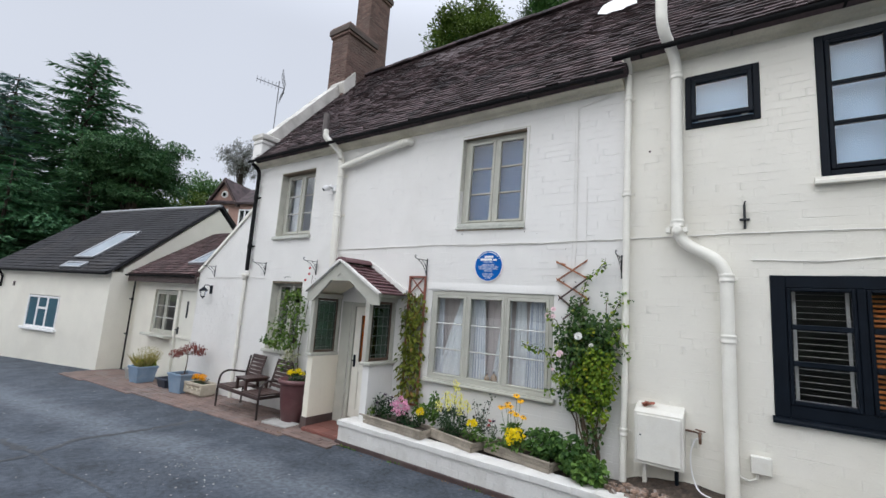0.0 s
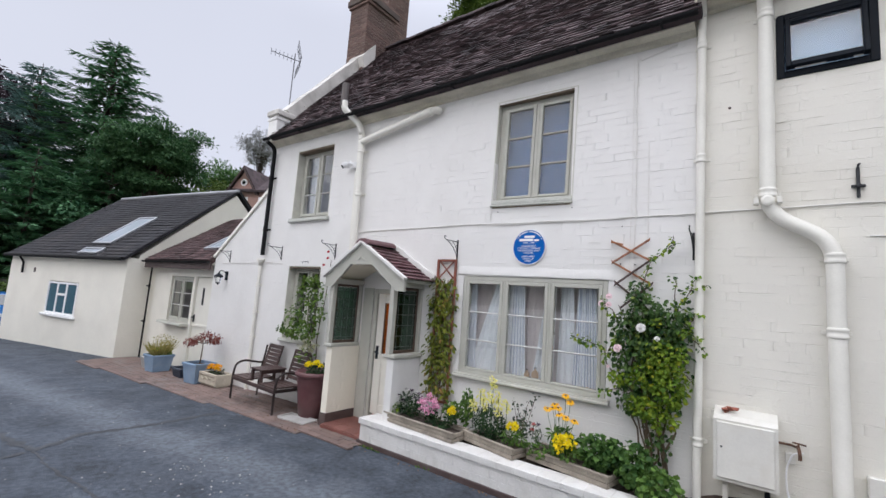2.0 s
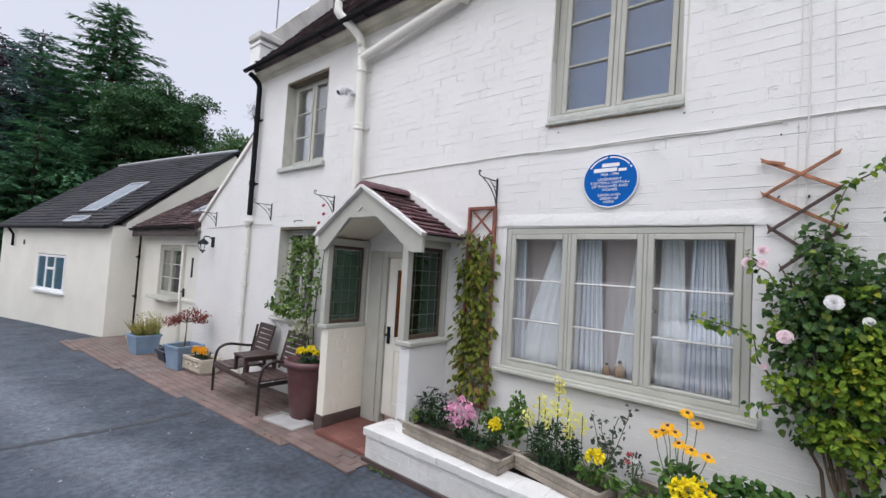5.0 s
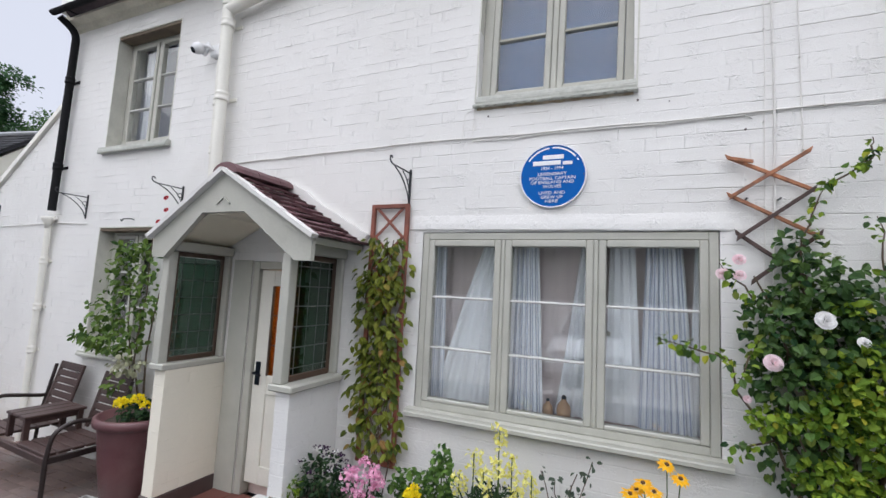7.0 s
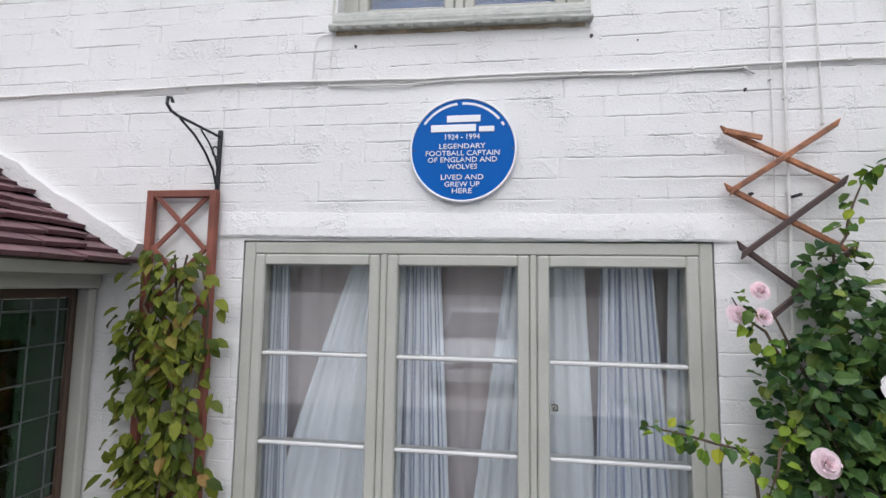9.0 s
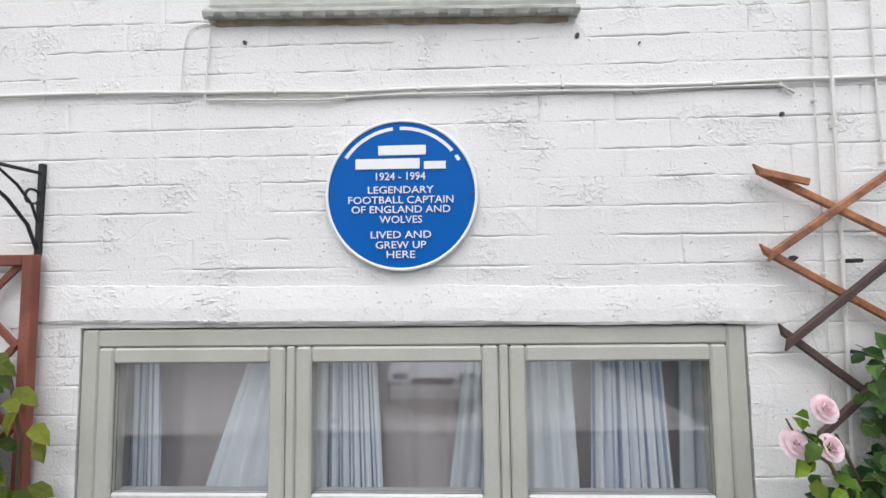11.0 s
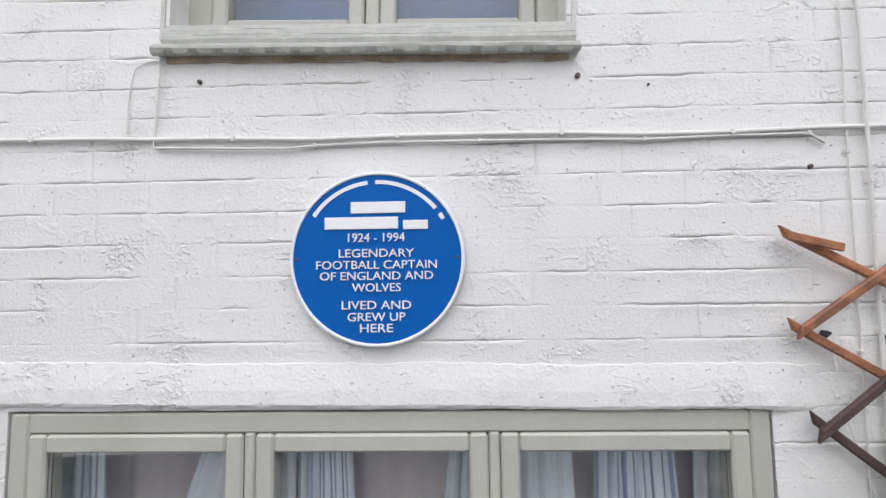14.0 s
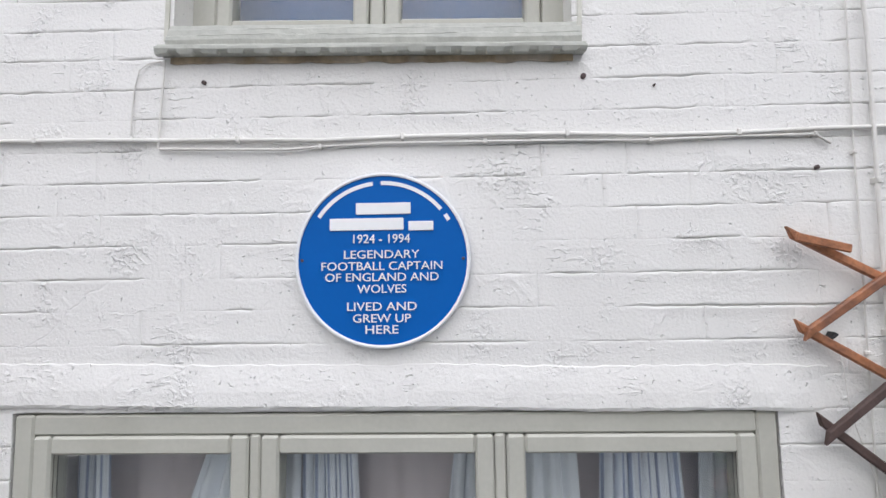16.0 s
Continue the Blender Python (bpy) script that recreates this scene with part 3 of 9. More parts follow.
def tiled_slope(roof, x0, x1, eave, ridge, mat, tw=0.168, gauge=0.105, parts_rows=0, sag=0.0):
    """Covers a slope between an eave and a ridge (y, z) with courses of tiles: the lowest rows as tiles of their own."""
    (ya, za), (yb, zb) = eave, ridge
    ln = math.hypot(yb - ya, zb - za)
    c, s = (yb - ya) / ln, (zb - za) / ln

    def put(u, v, w):
        dip = -sag * math.sin(math.pi * min(1, max(0, (u - x0) / (x1 - x0)))) * (v / ln) + 0.012 * noise.noise(Vector((u * 0.9, v * 0.9, 1.0)))
        return (u, ya + v * c - w * s, za + v * s + w * c + dip)
    rest = MB()
    rows = int(ln / gauge)
    for r in range(rows):
        u = x0 - (tw / 2 if r % 2 else 0)
        while u < x1 - 0.02:
            a, b = max(u, x0), min(u + tw, x1)
            if b - a > 0.03:
                mb = MB() if r < parts_rows else rest
                tile_into(mb, a, r * gauge, b - a, min(gauge * 1.5, ln - r * gauge), put)
                if r < parts_rows:
                    part("tile", mb, mat, roof)
            u += tw
    part("tile_covering", rest, mat, roof, "upper courses of weathered plain clay tiles", kind="stuff")


def slab(x0, x1, eave, ridge, th=0.10):
    (ya, za), (yb, zb) = eave, ridge
    ln = math.hypot(yb - ya, zb - za)
    oy, oz = (zb - za) / ln * th, -(yb - ya) / ln * th
    return MB().prism([(ya, za), (yb, zb), (yb + oy, zb + oz), (ya + oy, za + oz)], "x", x0, x1)


EAVE, RIDGE = (-0.27, 5.005), (2.60, 8.40)
roof_main = tagged(part("roof_main", slab(-5.86, 1.87, EAVE, RIDGE), TILE), "steep weathered dark clay-tiled roof", "roof", kind="structure")
part("rear_slope", slab(-5.86, 1.87, (5.4, 5.0), (2.602, 8.40)), TILE, roof_main)
EAVE2, RIDGE2 = (-0.27, 5.195), (2.60, 8.64)
roof_right = tagged(part("roof_neighbour", slab(1.88, 8.1, EAVE2, RIDGE2), TILE), "weathered clay-tiled roof of the adjoining house", "roof", kind="structure")
part("rear_slope", slab(1.88, 8.1, (5.4, 5.19), (2.602, 8.64)), TILE, roof_right)
rt = MB()
for i in range(26):
    x = -5.75 + i * 0.29
    rt.prism([(2.60 + 0.13 * math.cos(a), 8.37 + 0.12 * math.sin(a) + 0.006 * (i % 3)) for a in [math.pi * k / 8 for k in range(9)]], "x", x, x + 0.28)
part("ridge_tiles", rt, TILE, roof_main, "rounded ridge tiles bedded in mortar")

# parapet and kneeler on the gable
cop = MB()
d = Vector((2.87, 3.40)).normalized()
for i in range(9):
    a, b = 0.12 + i * 0.44, 0.12 + (i + 1) * 0.44 - 0.003
    p, q = Vector((-0.05, 5.55)) + d * a, Vector((-0.05, 5.55)) + d * b
    nrm = Vector((-d.y, d.x))
    w = 0.006 * math.sin(i * 2.1)
    cop.prism([tuple(p - nrm * 0.42), tuple(q - nrm * 0.42), tuple(q + nrm * (0.07 + w)), tuple(p + nrm * (0.07 + w))], "x", -6.08, -5.74)
cop.prism([(1.70, 7.76), (1.81, 7.90), (2.10, 8.26), (2.12, 7.85), (1.80, 7.48)], "x", -6.06, -5.55)
tagged(part("parapet_coping", cop, COPING), "lichen-stained cement coping on the gable parapet", "coping", kind="structure")
kn = thing("gable_kneeler", "white-painted stepped kneeler block at the foot of the gable parapet", "kneeler", kind="structure")
part("block", MB().bev(-6.06, -5.74, -0.22, 0.30, 5.03, 5.49, 0.012), WHITE, kn)
part("cap", MB().bev(-6.10, -5.69, -0.26, 0.36, 5.49, 5.615, 0.02), COPING, kn, "weathered projecting cap")
part("band", MB().bev(-6.08, -5.72, -0.24, 0.33, 5.39, 5.45, 0.012), WHITE, kn)

TRIM = material("dirty_cream_paint", (0.60, 0.565, 0.46), 0.6, vary=0.12, scale=2.5, fine=40, bump=0.3, depth=0.005, stain=(0.30, 0.29, 0.20), stain_amount=0.55, stain_scale=1.6)
# eaves: moulded cream band, gutters on brackets
tagged(part("eaves_trim", MB().prism([(0.0, 4.875), (-0.05, 4.885), (-0.07, 4.925), (-0.16, 4.945), (-0.18, 4.99), (0.0, 4.99)], "x", -6.05, 1.80), TRIM), "dirty cream moulded band under the eaves", "trim", kind="structure")
tagged(part("eaves_trim", MB().prism([(0.0, 5.085), (-0.05, 5.095), (-0.07, 5.125), (-0.16, 5.145), (-0.18, 5.18), (0.0, 5.18)], "x", 1.80, 8.0), TRIM), "dirty cream moulded band under the neighbour's eaves", "trim", kind="structure")


def gutter(x0, x1, y, z, r=0.040):
    g = thing("gutter", "black half-round gutter along the eaves", "gutter", kind="structure")
    outer = [(y + r * math.cos(a), z + r * math.sin(a)) for a in [math.pi + math.pi * k / 10 for k in range(11)]]
    inner = [(y + (r - 0.006) * math.cos(a), z + (r - 0.006) * math.sin(a)) for a in [2 * math.pi - math.pi * k / 10 for k in range(11)]]
    part("channel", MB().prism(outer + inner, "x", x0, x1), GUTTER, g, smooth=False)
    x = x0 + 0.3
    while x < x1:
        part("bracket", MB().bev(x, x + 0.025, y - r - 0.004, y + 0.10, z - r - 0.005, z - r + 0.008, 0.003), GUTTER, g)
        x += 0.9
    return g


gutter(-6.0, 1.85, -0.31, 4.972)
gutter(1.72, 8.1, -0.31, 5.162)

# lean-to behind the sloping end wall, and its coping
lc = MB()
for i in range(4):
    a, b = -6.08 - i * 0.51, -6.08 - (i + 1) * 0.51 + 0.01
    lc.add([(x, y, ext_top(x) + h) for x in (a, b) for y in (-0.035, 0.33) for h in (0.002, 0.085)], [(0, 1, 3, 2), (4, 6, 7, 5), (0, 4, 5, 1), (2, 3, 7, 6), (1, 5, 7, 3), (0, 2, 6, 4)])
tagged(part("lean_to_coping", lc, PIPE), "cream-painted sloping coping", "coping", kind="structure")
tagged(part("roof_lean_to", MB().add([(x, y, ext_top(x) - 0.06) for x in (-6.05, -8.15) for y in (0.33, 4.0)] + [(x, y, ext_top(x) - 0.2) for x in (-6.05, -8.15) for y in (0.33, 4.0)],
                                     [(0, 1, 3, 2), (4, 6, 7, 5), (0, 2, 6, 4), (1, 5, 7, 3), (2, 3, 7, 6), (0, 4, 5, 1)]), SLATE), "dark slated lean-to roof", "roof", kind="structure")

# ---- windows and doors ----
CURTAIN = material("white_curtain_cloth", (0.91, 0.93, 0.97), 0.9, vary=0.04, scale=5, fine=120, bump=0.2, depth=0.003)
PLASTER = material("pinkish_plaster", (0.84, 0.66, 0.61), 0.9, vary=0.06, scale=2, fine=40, bump=0.1)
# sky reflection of the upper window, put into a flat blue
SKYTINT = material("sky_tint_grey_blue", (0.06, 0.13, 0.29), 0.8, vary=0.08, scale=2, fine=60, bump=0.1)
# indoor dimness put into the wall colour of the rooms behind windows
DARKIN = material("dim_room_shade", (0.22, 0.21, 0.20), 0.9, vary=0.1, scale=1.5, fine=20, bump=0.1)


HEADW = material("dark_weathered_head_timber", (0.15, 0.115, 0.08), 0.85, vary=0.25, scale=6, fine=50, bump=0.5, depth=0.005)


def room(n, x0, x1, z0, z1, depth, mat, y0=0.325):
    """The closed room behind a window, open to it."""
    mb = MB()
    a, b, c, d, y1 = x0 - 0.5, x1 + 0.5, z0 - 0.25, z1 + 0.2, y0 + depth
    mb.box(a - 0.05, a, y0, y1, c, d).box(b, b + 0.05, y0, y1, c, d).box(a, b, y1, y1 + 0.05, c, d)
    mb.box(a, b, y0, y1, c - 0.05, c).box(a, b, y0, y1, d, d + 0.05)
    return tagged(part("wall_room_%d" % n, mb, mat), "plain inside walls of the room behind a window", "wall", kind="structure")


def casement_window(n, x0, x1, z0, z1, y, lights, rows, cols, mat, label, frame_w=0.055, stile=0.05, depth=0.07, sill=None, bar=0.022, bar_mat=None, lining=0.0, foot=1.25, panes=1, proud=0.012, gap=0.004, drop=0.0, inset=0.026):
    """A timber window: frame, lights with glazing bars and panes, and a sill. lights: shares of the width."""
    w = tagged(new("window_%d" % n), label, "window", kind="structure")
    w.location = ((x0 + x1) / 2, y, z0)
    ox, oy, oz = w.location

    def child(name, mb, m, parent=w, lab="", **kw):
        mb.v = [(p[0] - ox, p[1] - oy, p[2] - oz) for p in mb.v]
        return part(name, mb, m, parent, lab, **kw)
    f = frame_w
    fr = MB().bev(x0, x0 + f, y, y + depth, z0, z1, 0.005).bev(x1 - f, x1, y, y + depth, z0, z1, 0.005)
    fr.bev(x0 + f, x1 - f, y, y + depth, z1 - f, z1, 0.005).bev(x0 + f, x1 - f, y, y + depth, z0, z0 + f, 0.005)
    tot, x = sum(lights), x0 + f
    width = x1 - x0 - 2 * f - (len(lights) - 1) * f * 0.55
    edges = []
    for i, s in enumerate(lights):
        wdt = width * s / tot
        edges.append((x, x + wdt))
        x += wdt
        if i < len(lights) - 1:
            fr.bev(x, x + f * 0.55, y, y + depth, z0 + f, z1 - f, 0.005)
            x += f * 0.55
    child("window_frame", fr, mat)
    if lining:
        ln = MB().box(x0 - 0.012, x0 - 0.001, -0.004, y, z0, z1).box(x1 + 0.001, x1 + 0.012, -0.004, y, z0, z1).box(x0 - 0.012, x1 + 0.012, -0.004, y, z1 + 0.001, z1 + 0.012)
        child("reveal", ln, REVEAL)
        child("head_board", MB().bev(x0 - 0.012, x1 + 0.012, 0.004, y - 0.002, z1 - 0.035, z1, 0.004), HEADW, w, "dark weathered timber at the head of the opening")
    for i, (a, b) in enumerate(edges):
        lo, hi = z0 + f + gap, z1 - f - gap
        a, b = a + gap, b - gap
        ya, yb = y - proud, y + depth - 0.02
        sash = MB().bev(a, a + stile, ya, yb, lo, hi, 0.006).bev(b - stile, b, ya, yb, lo, hi, 0.006)
        sash.bev(a + stile, b - stile, ya, yb, hi - stile, hi, 0.006).bev(a + stile, b - stile, ya, yb, lo, lo + stile * foot, 0.006)
        cs = child("casement", sash, mat)
        gx0, gx1, gz0, gz1 = a + stile, b - stile, lo + stile * foot, hi - stile
        for r in range(1, rows):
            zc = gz0 + (gz1 - gz0) * r / rows - drop
            child("glazing_bar", MB().bev(gx0, gx1, ya + 0.006, yb - 0.004, zc - bar / 2, zc + bar / 2, 0.005), bar_mat or mat, cs)
        for k in range(1, cols):
            xc = gx0 + (gx1 - gx0) * k / cols
            child("glazing_bar", MB().bev(xc - bar / 2, xc + bar / 2, ya + 0.008, yb - 0.006, gz0, gz1, 0.004), bar_mat or mat, cs)
        for r in range(rows):
            for k in range(cols):
                p0, p1 = gx0 + (gx1 - gx0) * k / cols, gx0 + (gx1 - gx0) * (k + 1) / cols
                q0, q1 = gz0 + (gz1 - gz0) * r / rows, gz0 + (gz1 - gz0) * (r + 1) / rows
                t = R.uniform(-0.0015, 0.0015)
                pane = MB()
                for gy in (inset, inset + 0.014)[:panes]:
                    yy = ya + gy
                    pane.add([(p0, yy + t, q0), (p1, yy - t, q0), (p1, yy - t, q1), (p0, yy + t, q1), (p0, yy + 0.004 + t, q0), (p1, yy + 0.004 - t, q0), (p1, yy + 0.004 - t, q1), (p0, yy + 0.004 + t, q1)],
                             [(0, 1, 2, 3), (4, 7, 6, 5), (0, 4, 5, 1), (1, 5, 6, 2), (2, 6, 7, 3), (3, 7, 4, 0)])
                g = child("pane", pane, GLASS, cs)
                g.visible_shadow = False
    if sill:
        proud, th, over, smat = sill
        child("window_sill", rough_board(x0 - over, x1 + over, -proud, y + 0.01, z0 - th, z0, smat is SILL), smat, w, "weathered projecting sill" if smat is SILL else "")
    return w


def rough_board(x0, x1, y0, y1, z0, z1, ragged):
    """A board with a sloping top; where ragged, its split front edge lies in layers over worn drips."""
    mb, n = MB(), 240 if ragged else 2
    rings = []
    for i in range(n + 1):
        x = x0 + (x1 - x0) * i / n
        j = (lambda s, k: s * noise.noise(Vector((x * 7.0, k * 3.7, 1.0))) + 0.5 * s * noise.noise(Vector((x * 31.0, k * 3.7, 2.0)))) if ragged else (lambda s, k: 0.0)
        wave = math.sin(x * 94.0 + 1.3 * noise.noise(Vector((x * 5.0, 0.5, 8.0)))) + 0.3
        drip = (0.002 + 0.007 * max(0.0, min(1.0, 0.5 + 3.0 * wave)) + 0.003 * noise.noise(Vector((x * 40.0, 0.5, 3.0)))) if ragged else 0.0
        rings.append([(x, y1, z0), (x, y0 + 0.03, z0), (x, y0 + 0.014 + j(0.003, 1), z0 - drip + j(0.002, 2)), (x, y0 + 0.005 + j(0.002, 3), z0 - drip * 0.8), (x, y0 + j(0.002, 4), z0 + 0.004 + j(0.002, 5)),
                      (x, y0 + j(0.002, 6), z0 + (z1 - z0) * 0.45 + j(0.004, 7)), (x, y0 + 0.009 + j(0.002, 8), z0 + (z1 - z0) * 0.6 + j(0.004, 7)), (x, y0 + 0.011 + j(0.002, 9), z1 - 0.004 + j(0.002, 10)), (x, y1, z1)])
    m = len(rings[0])
    vs = [p for ring in rings for p in ring]
    fs = [(i * m + k, i * m + (k + 1) % m, (i + 1) * m + (k + 1) % m, (i + 1) * m + k) for i in range(n) for k in range(m)]
    fs += [tuple(range(m)), tuple(n * m + k for k in range(m))[::-1]]
    return mb.add(vs, fs)


BARW = material("pale_glazing_bar_paint", (0.56, 0.555, 0.53), 0.55, vary=0.05, scale=6, fine=80, bump=0.1, depth=0.002)
casement_window(1, -0.957, 0.957, 0.985, 2.262, 0.002, (0.556, 0.584, 0.608), 3, 1, SAGE, "wide sage-grey timber casement window with three lights and curtains behind", 0.050, 0.046, 0.08, (0.07, 0.055, 0.05, SAGE), 0.017, BARW, 0.0, 0.6, 2, 0.003, 0.002, 0.010, 0.012)
W2 = casement_window(2, -0.585, 0.507, 3.235, 4.652, 0.085, (1, 1), 3, 1, SAGE, "sage-grey upper casement window with two lights and a ragged sill", 0.075, 0.045, 0.07, None, 0.02, None, 0.012, 0.7, 1, 0.006, 0.003, -0.008)
cill, ring, n = MB(), [], 120
for i in range(n + 1):
    x = -0.585 + 1.10 * i / n
    j = lambda q, k: q * noise.noise(Vector((x * 5.0, k * 5.3, 3.0))) + 0.5 * q * noise.noise(Vector((x * 27.0, k * 5.3, 4.0)))
    split = 0.014 * max(0.0, min(1.0, 0.4 + 2.2 * noise.noise(Vector((x * 6.0, 2.0, 5.0)))))
    crack = 0.010 * max(0.0, min(1.0, 0.1 + 2.2 * noise.noise(Vector((x * 8.0, 6.0, 5.0)))))
    mid, high = 3.243 + j(0.005, 4), 3.264 + j(0.003, 7)
    ring.append([(x, 0.12, 3.212), (x, -0.012, 3.214), (x, -0.016 + j(0.002, 1), 3.231 + j(0.003, 2)), (x, -0.014 + j(0.002, 3), mid), (x, -0.013 + split, mid + 0.0012), (x, -0.010 + j(0.002, 5), mid + 0.0035), (x, -0.006 + j(0.001, 8), high), (x, -0.005 + crack, high + 0.001), (x, -0.003, high + 0.003), (x, 0.002 + j(0.002, 6), 3.280 + j(0.002, 9)), (x, 0.12, 3.294)])
k = 11
cill.add([(p[0] - W2.location.x, p[1] - W2.location.y, p[2] - W2.location.z) for q in ring for p in q], [(i * k + t, i * k + (t + 1) % k, (i + 1) * k + (t + 1) % k, (i + 1) * k + t) for i in range(n) for t in range(k)] + [tuple(range(k)), tuple(n * k + t for t in range(k))[::-1]])
part("window_cill", cill, SILL, W2, "upper weathered timber cill")
low = rough_board(-0.597, 0.522, -0.040, 0.11, 3.189, 3.214, True)
low.v = [(p[0] - W2.location.x, p[1] - W2.location.y, p[2] - W2.location.z) for p in low.v]
part("window_sill", low, SILL, W2, "weathered projecting sill")
under = [(-0.575 + 1.07 * i / 60, 3.171 + 0.006 * noise.noise(Vector((i * 0.31, 0.0, 7.0))) + 0.003 * noise.noise(Vector((i * 1.3, 0.0, 7.0)))) for i in range(61)]
bedding = MB().prism(under + [(0.495, 3.1885), (-0.575, 3.1885)], "y", -0.004, -0.0005)
bedding.v = [(p[0] - W2.location.x, p[1] - W2.location.y, p[2] - W2.location.z) for p in bedding.v]
part("soffit", bedding, material("bare_brown_timber", (0.42, 0.33, 0.22), 0.8, vary=0.3, scale=12, fine=60, bump=0.4, depth=0.004, stain=(0.62, 0.60, 0.54), stain_amount=0.6, stain_scale=8), W2, "stained brown bedding under the sill")
# the old opening has settled towards the party wall
W2.rotation_euler = (0, radians(1.2), 0)
casement_window(3, -5.145, -4.055, 3.285, 4.655, 0.15, (1, 1), 3, 1, SAGE, "sage-grey upper casement window in a deep reveal", 0.06, 0.045, 0.07, (0.06, 0.07, 0.05, SILL), 0.02, BARW, 0.012, 1.25, 1)
casement_window(4, -5.045, -4.095, 0.985, 2.345, 0.15, (1, 1), 3, 1, SAGE, "sage-grey lower casement window behind a climbing plant", 0.06, 0.045, 0.07, (0.06, 0.06, 0.05, SAGE), 0.02, BARW, 0.012)
W5 = casement_window(5, 2.464, 3.166, 4.224, 4.864, -0.012, (1,), 1, 1, BLACK, "small black-framed top-hung window set slightly open", 0.062, 0.042, 0.08)
casement_window(6, 3.624, 4.760, 3.508, 5.003, -0.012, (1, 1), 3, 1, BLACK, "tall black-framed upper window with a cream sill", 0.07, 0.04, 0.08, (0.07, 0.075, 0.06, CREAM), 0.035)
casement_window(7, 3.184, 5.080, 1.195, 2.543, -0.014, (1, 1, 1), 3, 1, BLACK, "black-framed lower window with slatted blinds", 0.12, 0.03, 0.08, (0.05, 0.06, 0.02, BLACK), 0.05)
# the small top-hung light stands a little open on its stay
for ch in W5.children:
    if ch.name.startswith("casement"):
        ch.matrix_local = Matrix.Translation((0, 0, 0.56)) @ pose(0, 0, 0, -7) @ Matrix.Translation((0, 0, -0.56))
part("window_stay", MB().bev(-0.22, 0.0, -0.030, -0.018, 0.055, 0.075, 0.003), BARW, W5, "white metal stay")
part("window_stay", MB().bev(0.18, 0.24, -0.030, -0.018, 0.055, 0.075, 0.003), BARW, W5, "white metal stay")
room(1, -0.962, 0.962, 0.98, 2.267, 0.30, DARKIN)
# rooms 2 and 3 carry the panes' bluish sky reflection in their wall colour
room(2, -0.574, 0.496, 3.20, 4.64, 1.6, material("dim_room_sky_tint", (0.10, 0.15, 0.24), 0.9, vary=0.1, scale=1.5, fine=20, bump=0.1))
room(3, -5.15, -4.05, 3.23, 4.66, 0.35, material("pale_room_sky_tint", (0.72, 0.76, 0.84), 0.9, vary=0.06, scale=1.5, fine=20, bump=0.1))
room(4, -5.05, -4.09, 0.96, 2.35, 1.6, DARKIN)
room(5, 2.462, 3.168, 4.222, 4.866, 1.2, PLASTER)
room(6, 3.622, 4.762, 3.505, 5.005, 1.4, PLASTER)
# the unlit room's darkness is put into this near-black wall colour
room(7, 3.182, 5.082, 1.192, 2.545, 1.6, material("unlit_room_shade", (0.05, 0.055, 0.055), 0.9, vary=0.1, scale=1.5, fine=20, bump=0.1))

# plastered timber lintel over the wide window, running out into the wall
lint = MB()
xs = [-1.14 + 2.225 * i / 90 for i in range(91)]
rl = random.Random(3)
prof = []
for x in xs:
    j = lambda s: rl.uniform(-s, s)
    e = max(0.0, min(1.0, (1.085 - x) / 0.10, (x + 1.14) / 0.10))
    nz = noise.noise(Vector((x * 3.0, 1.0, 0.0)))
    prof.append([(x, 0.02, 2.278 - 0.010 * x), (x, -0.012 * e + 0.004 + j(0.001), 2.275 - 0.010 * x + 0.004 * nz + j(0.002)), (x, -0.016 * e + 0.004 + j(0.0015), 2.283 - 0.010 * x + 0.004 * nz + j(0.0015)), (x, -0.015 * e + 0.004 + j(0.001), 2.318 - 0.010 * x + 0.006 * nz), (x, -0.0115 * e + 0.004 + j(0.0007), 2.347 - 0.010 * x + 0.006 * nz + j(0.002)), (x, -0.002 + j(0.0007), 2.382 - 0.010 * x + 0.006 * nz + j(0.003)), (x, 0.02, 2.392 - 0.010 * x)])
m, n = 7, 90
lint.add([p for r in prof for p in r], [(i * m + k, i * m + (k + 1) % m, (i + 1) * m + (k + 1) % m, (i + 1) * m + k) for i in range(n) for k in range(m)] + [tuple(range(m)), tuple(n * m + k for k in range(m))])
tagged(part("lintel", lint, WHITE, smooth=False), "thickly white-painted lintel over the wide window", "lintel", kind="structure")

# ---- link building and outbuilding along the lane ----
DOORW = material("white_door_paint", (0.74, 0.72, 0.64), 0.4, vary=0.04, scale=3, fine=60, bump=0.06, depth=0.003)
UPVC = material("white_plastic_frame", (0.85, 0.85, 0.85), 0.3, vary=0.02, scale=3, fine=60, bump=0.02)
OPEN_LINK = [(-10.68, -9.36, 0.80, 2.03), (-9.25, -8.36, -0.40, 2.05)]
tagged(part("wall_link", grid_wall(-12.1, -8.05, -0.7, 2.34, OPEN_LINK, 0.15, 0.42), RENDER), "white-painted wall of the low link building", "wall", kind="structure")
casement_window(8, -10.67, -9.37, 0.84, 2.02, 0.20, (1, 1), 3, 1, SAGE, "sage-grey casement window of the link building", 0.06, 0.045, 0.07, (0.07, 0.06, 0.05, SAGE), 0.02, BARW)
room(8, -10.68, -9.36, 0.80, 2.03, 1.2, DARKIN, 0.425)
dl = tagged(new("door_2"), "white-painted plank door with a small slot window", "door", kind="structure")
dl.location = (-0.255, 0.0, -0.07)
part("door_leaf", MB().bev(-8.97, -8.13, 0.20, 0.25, -0.27, 2.11, 0.005), DOORW, dl)
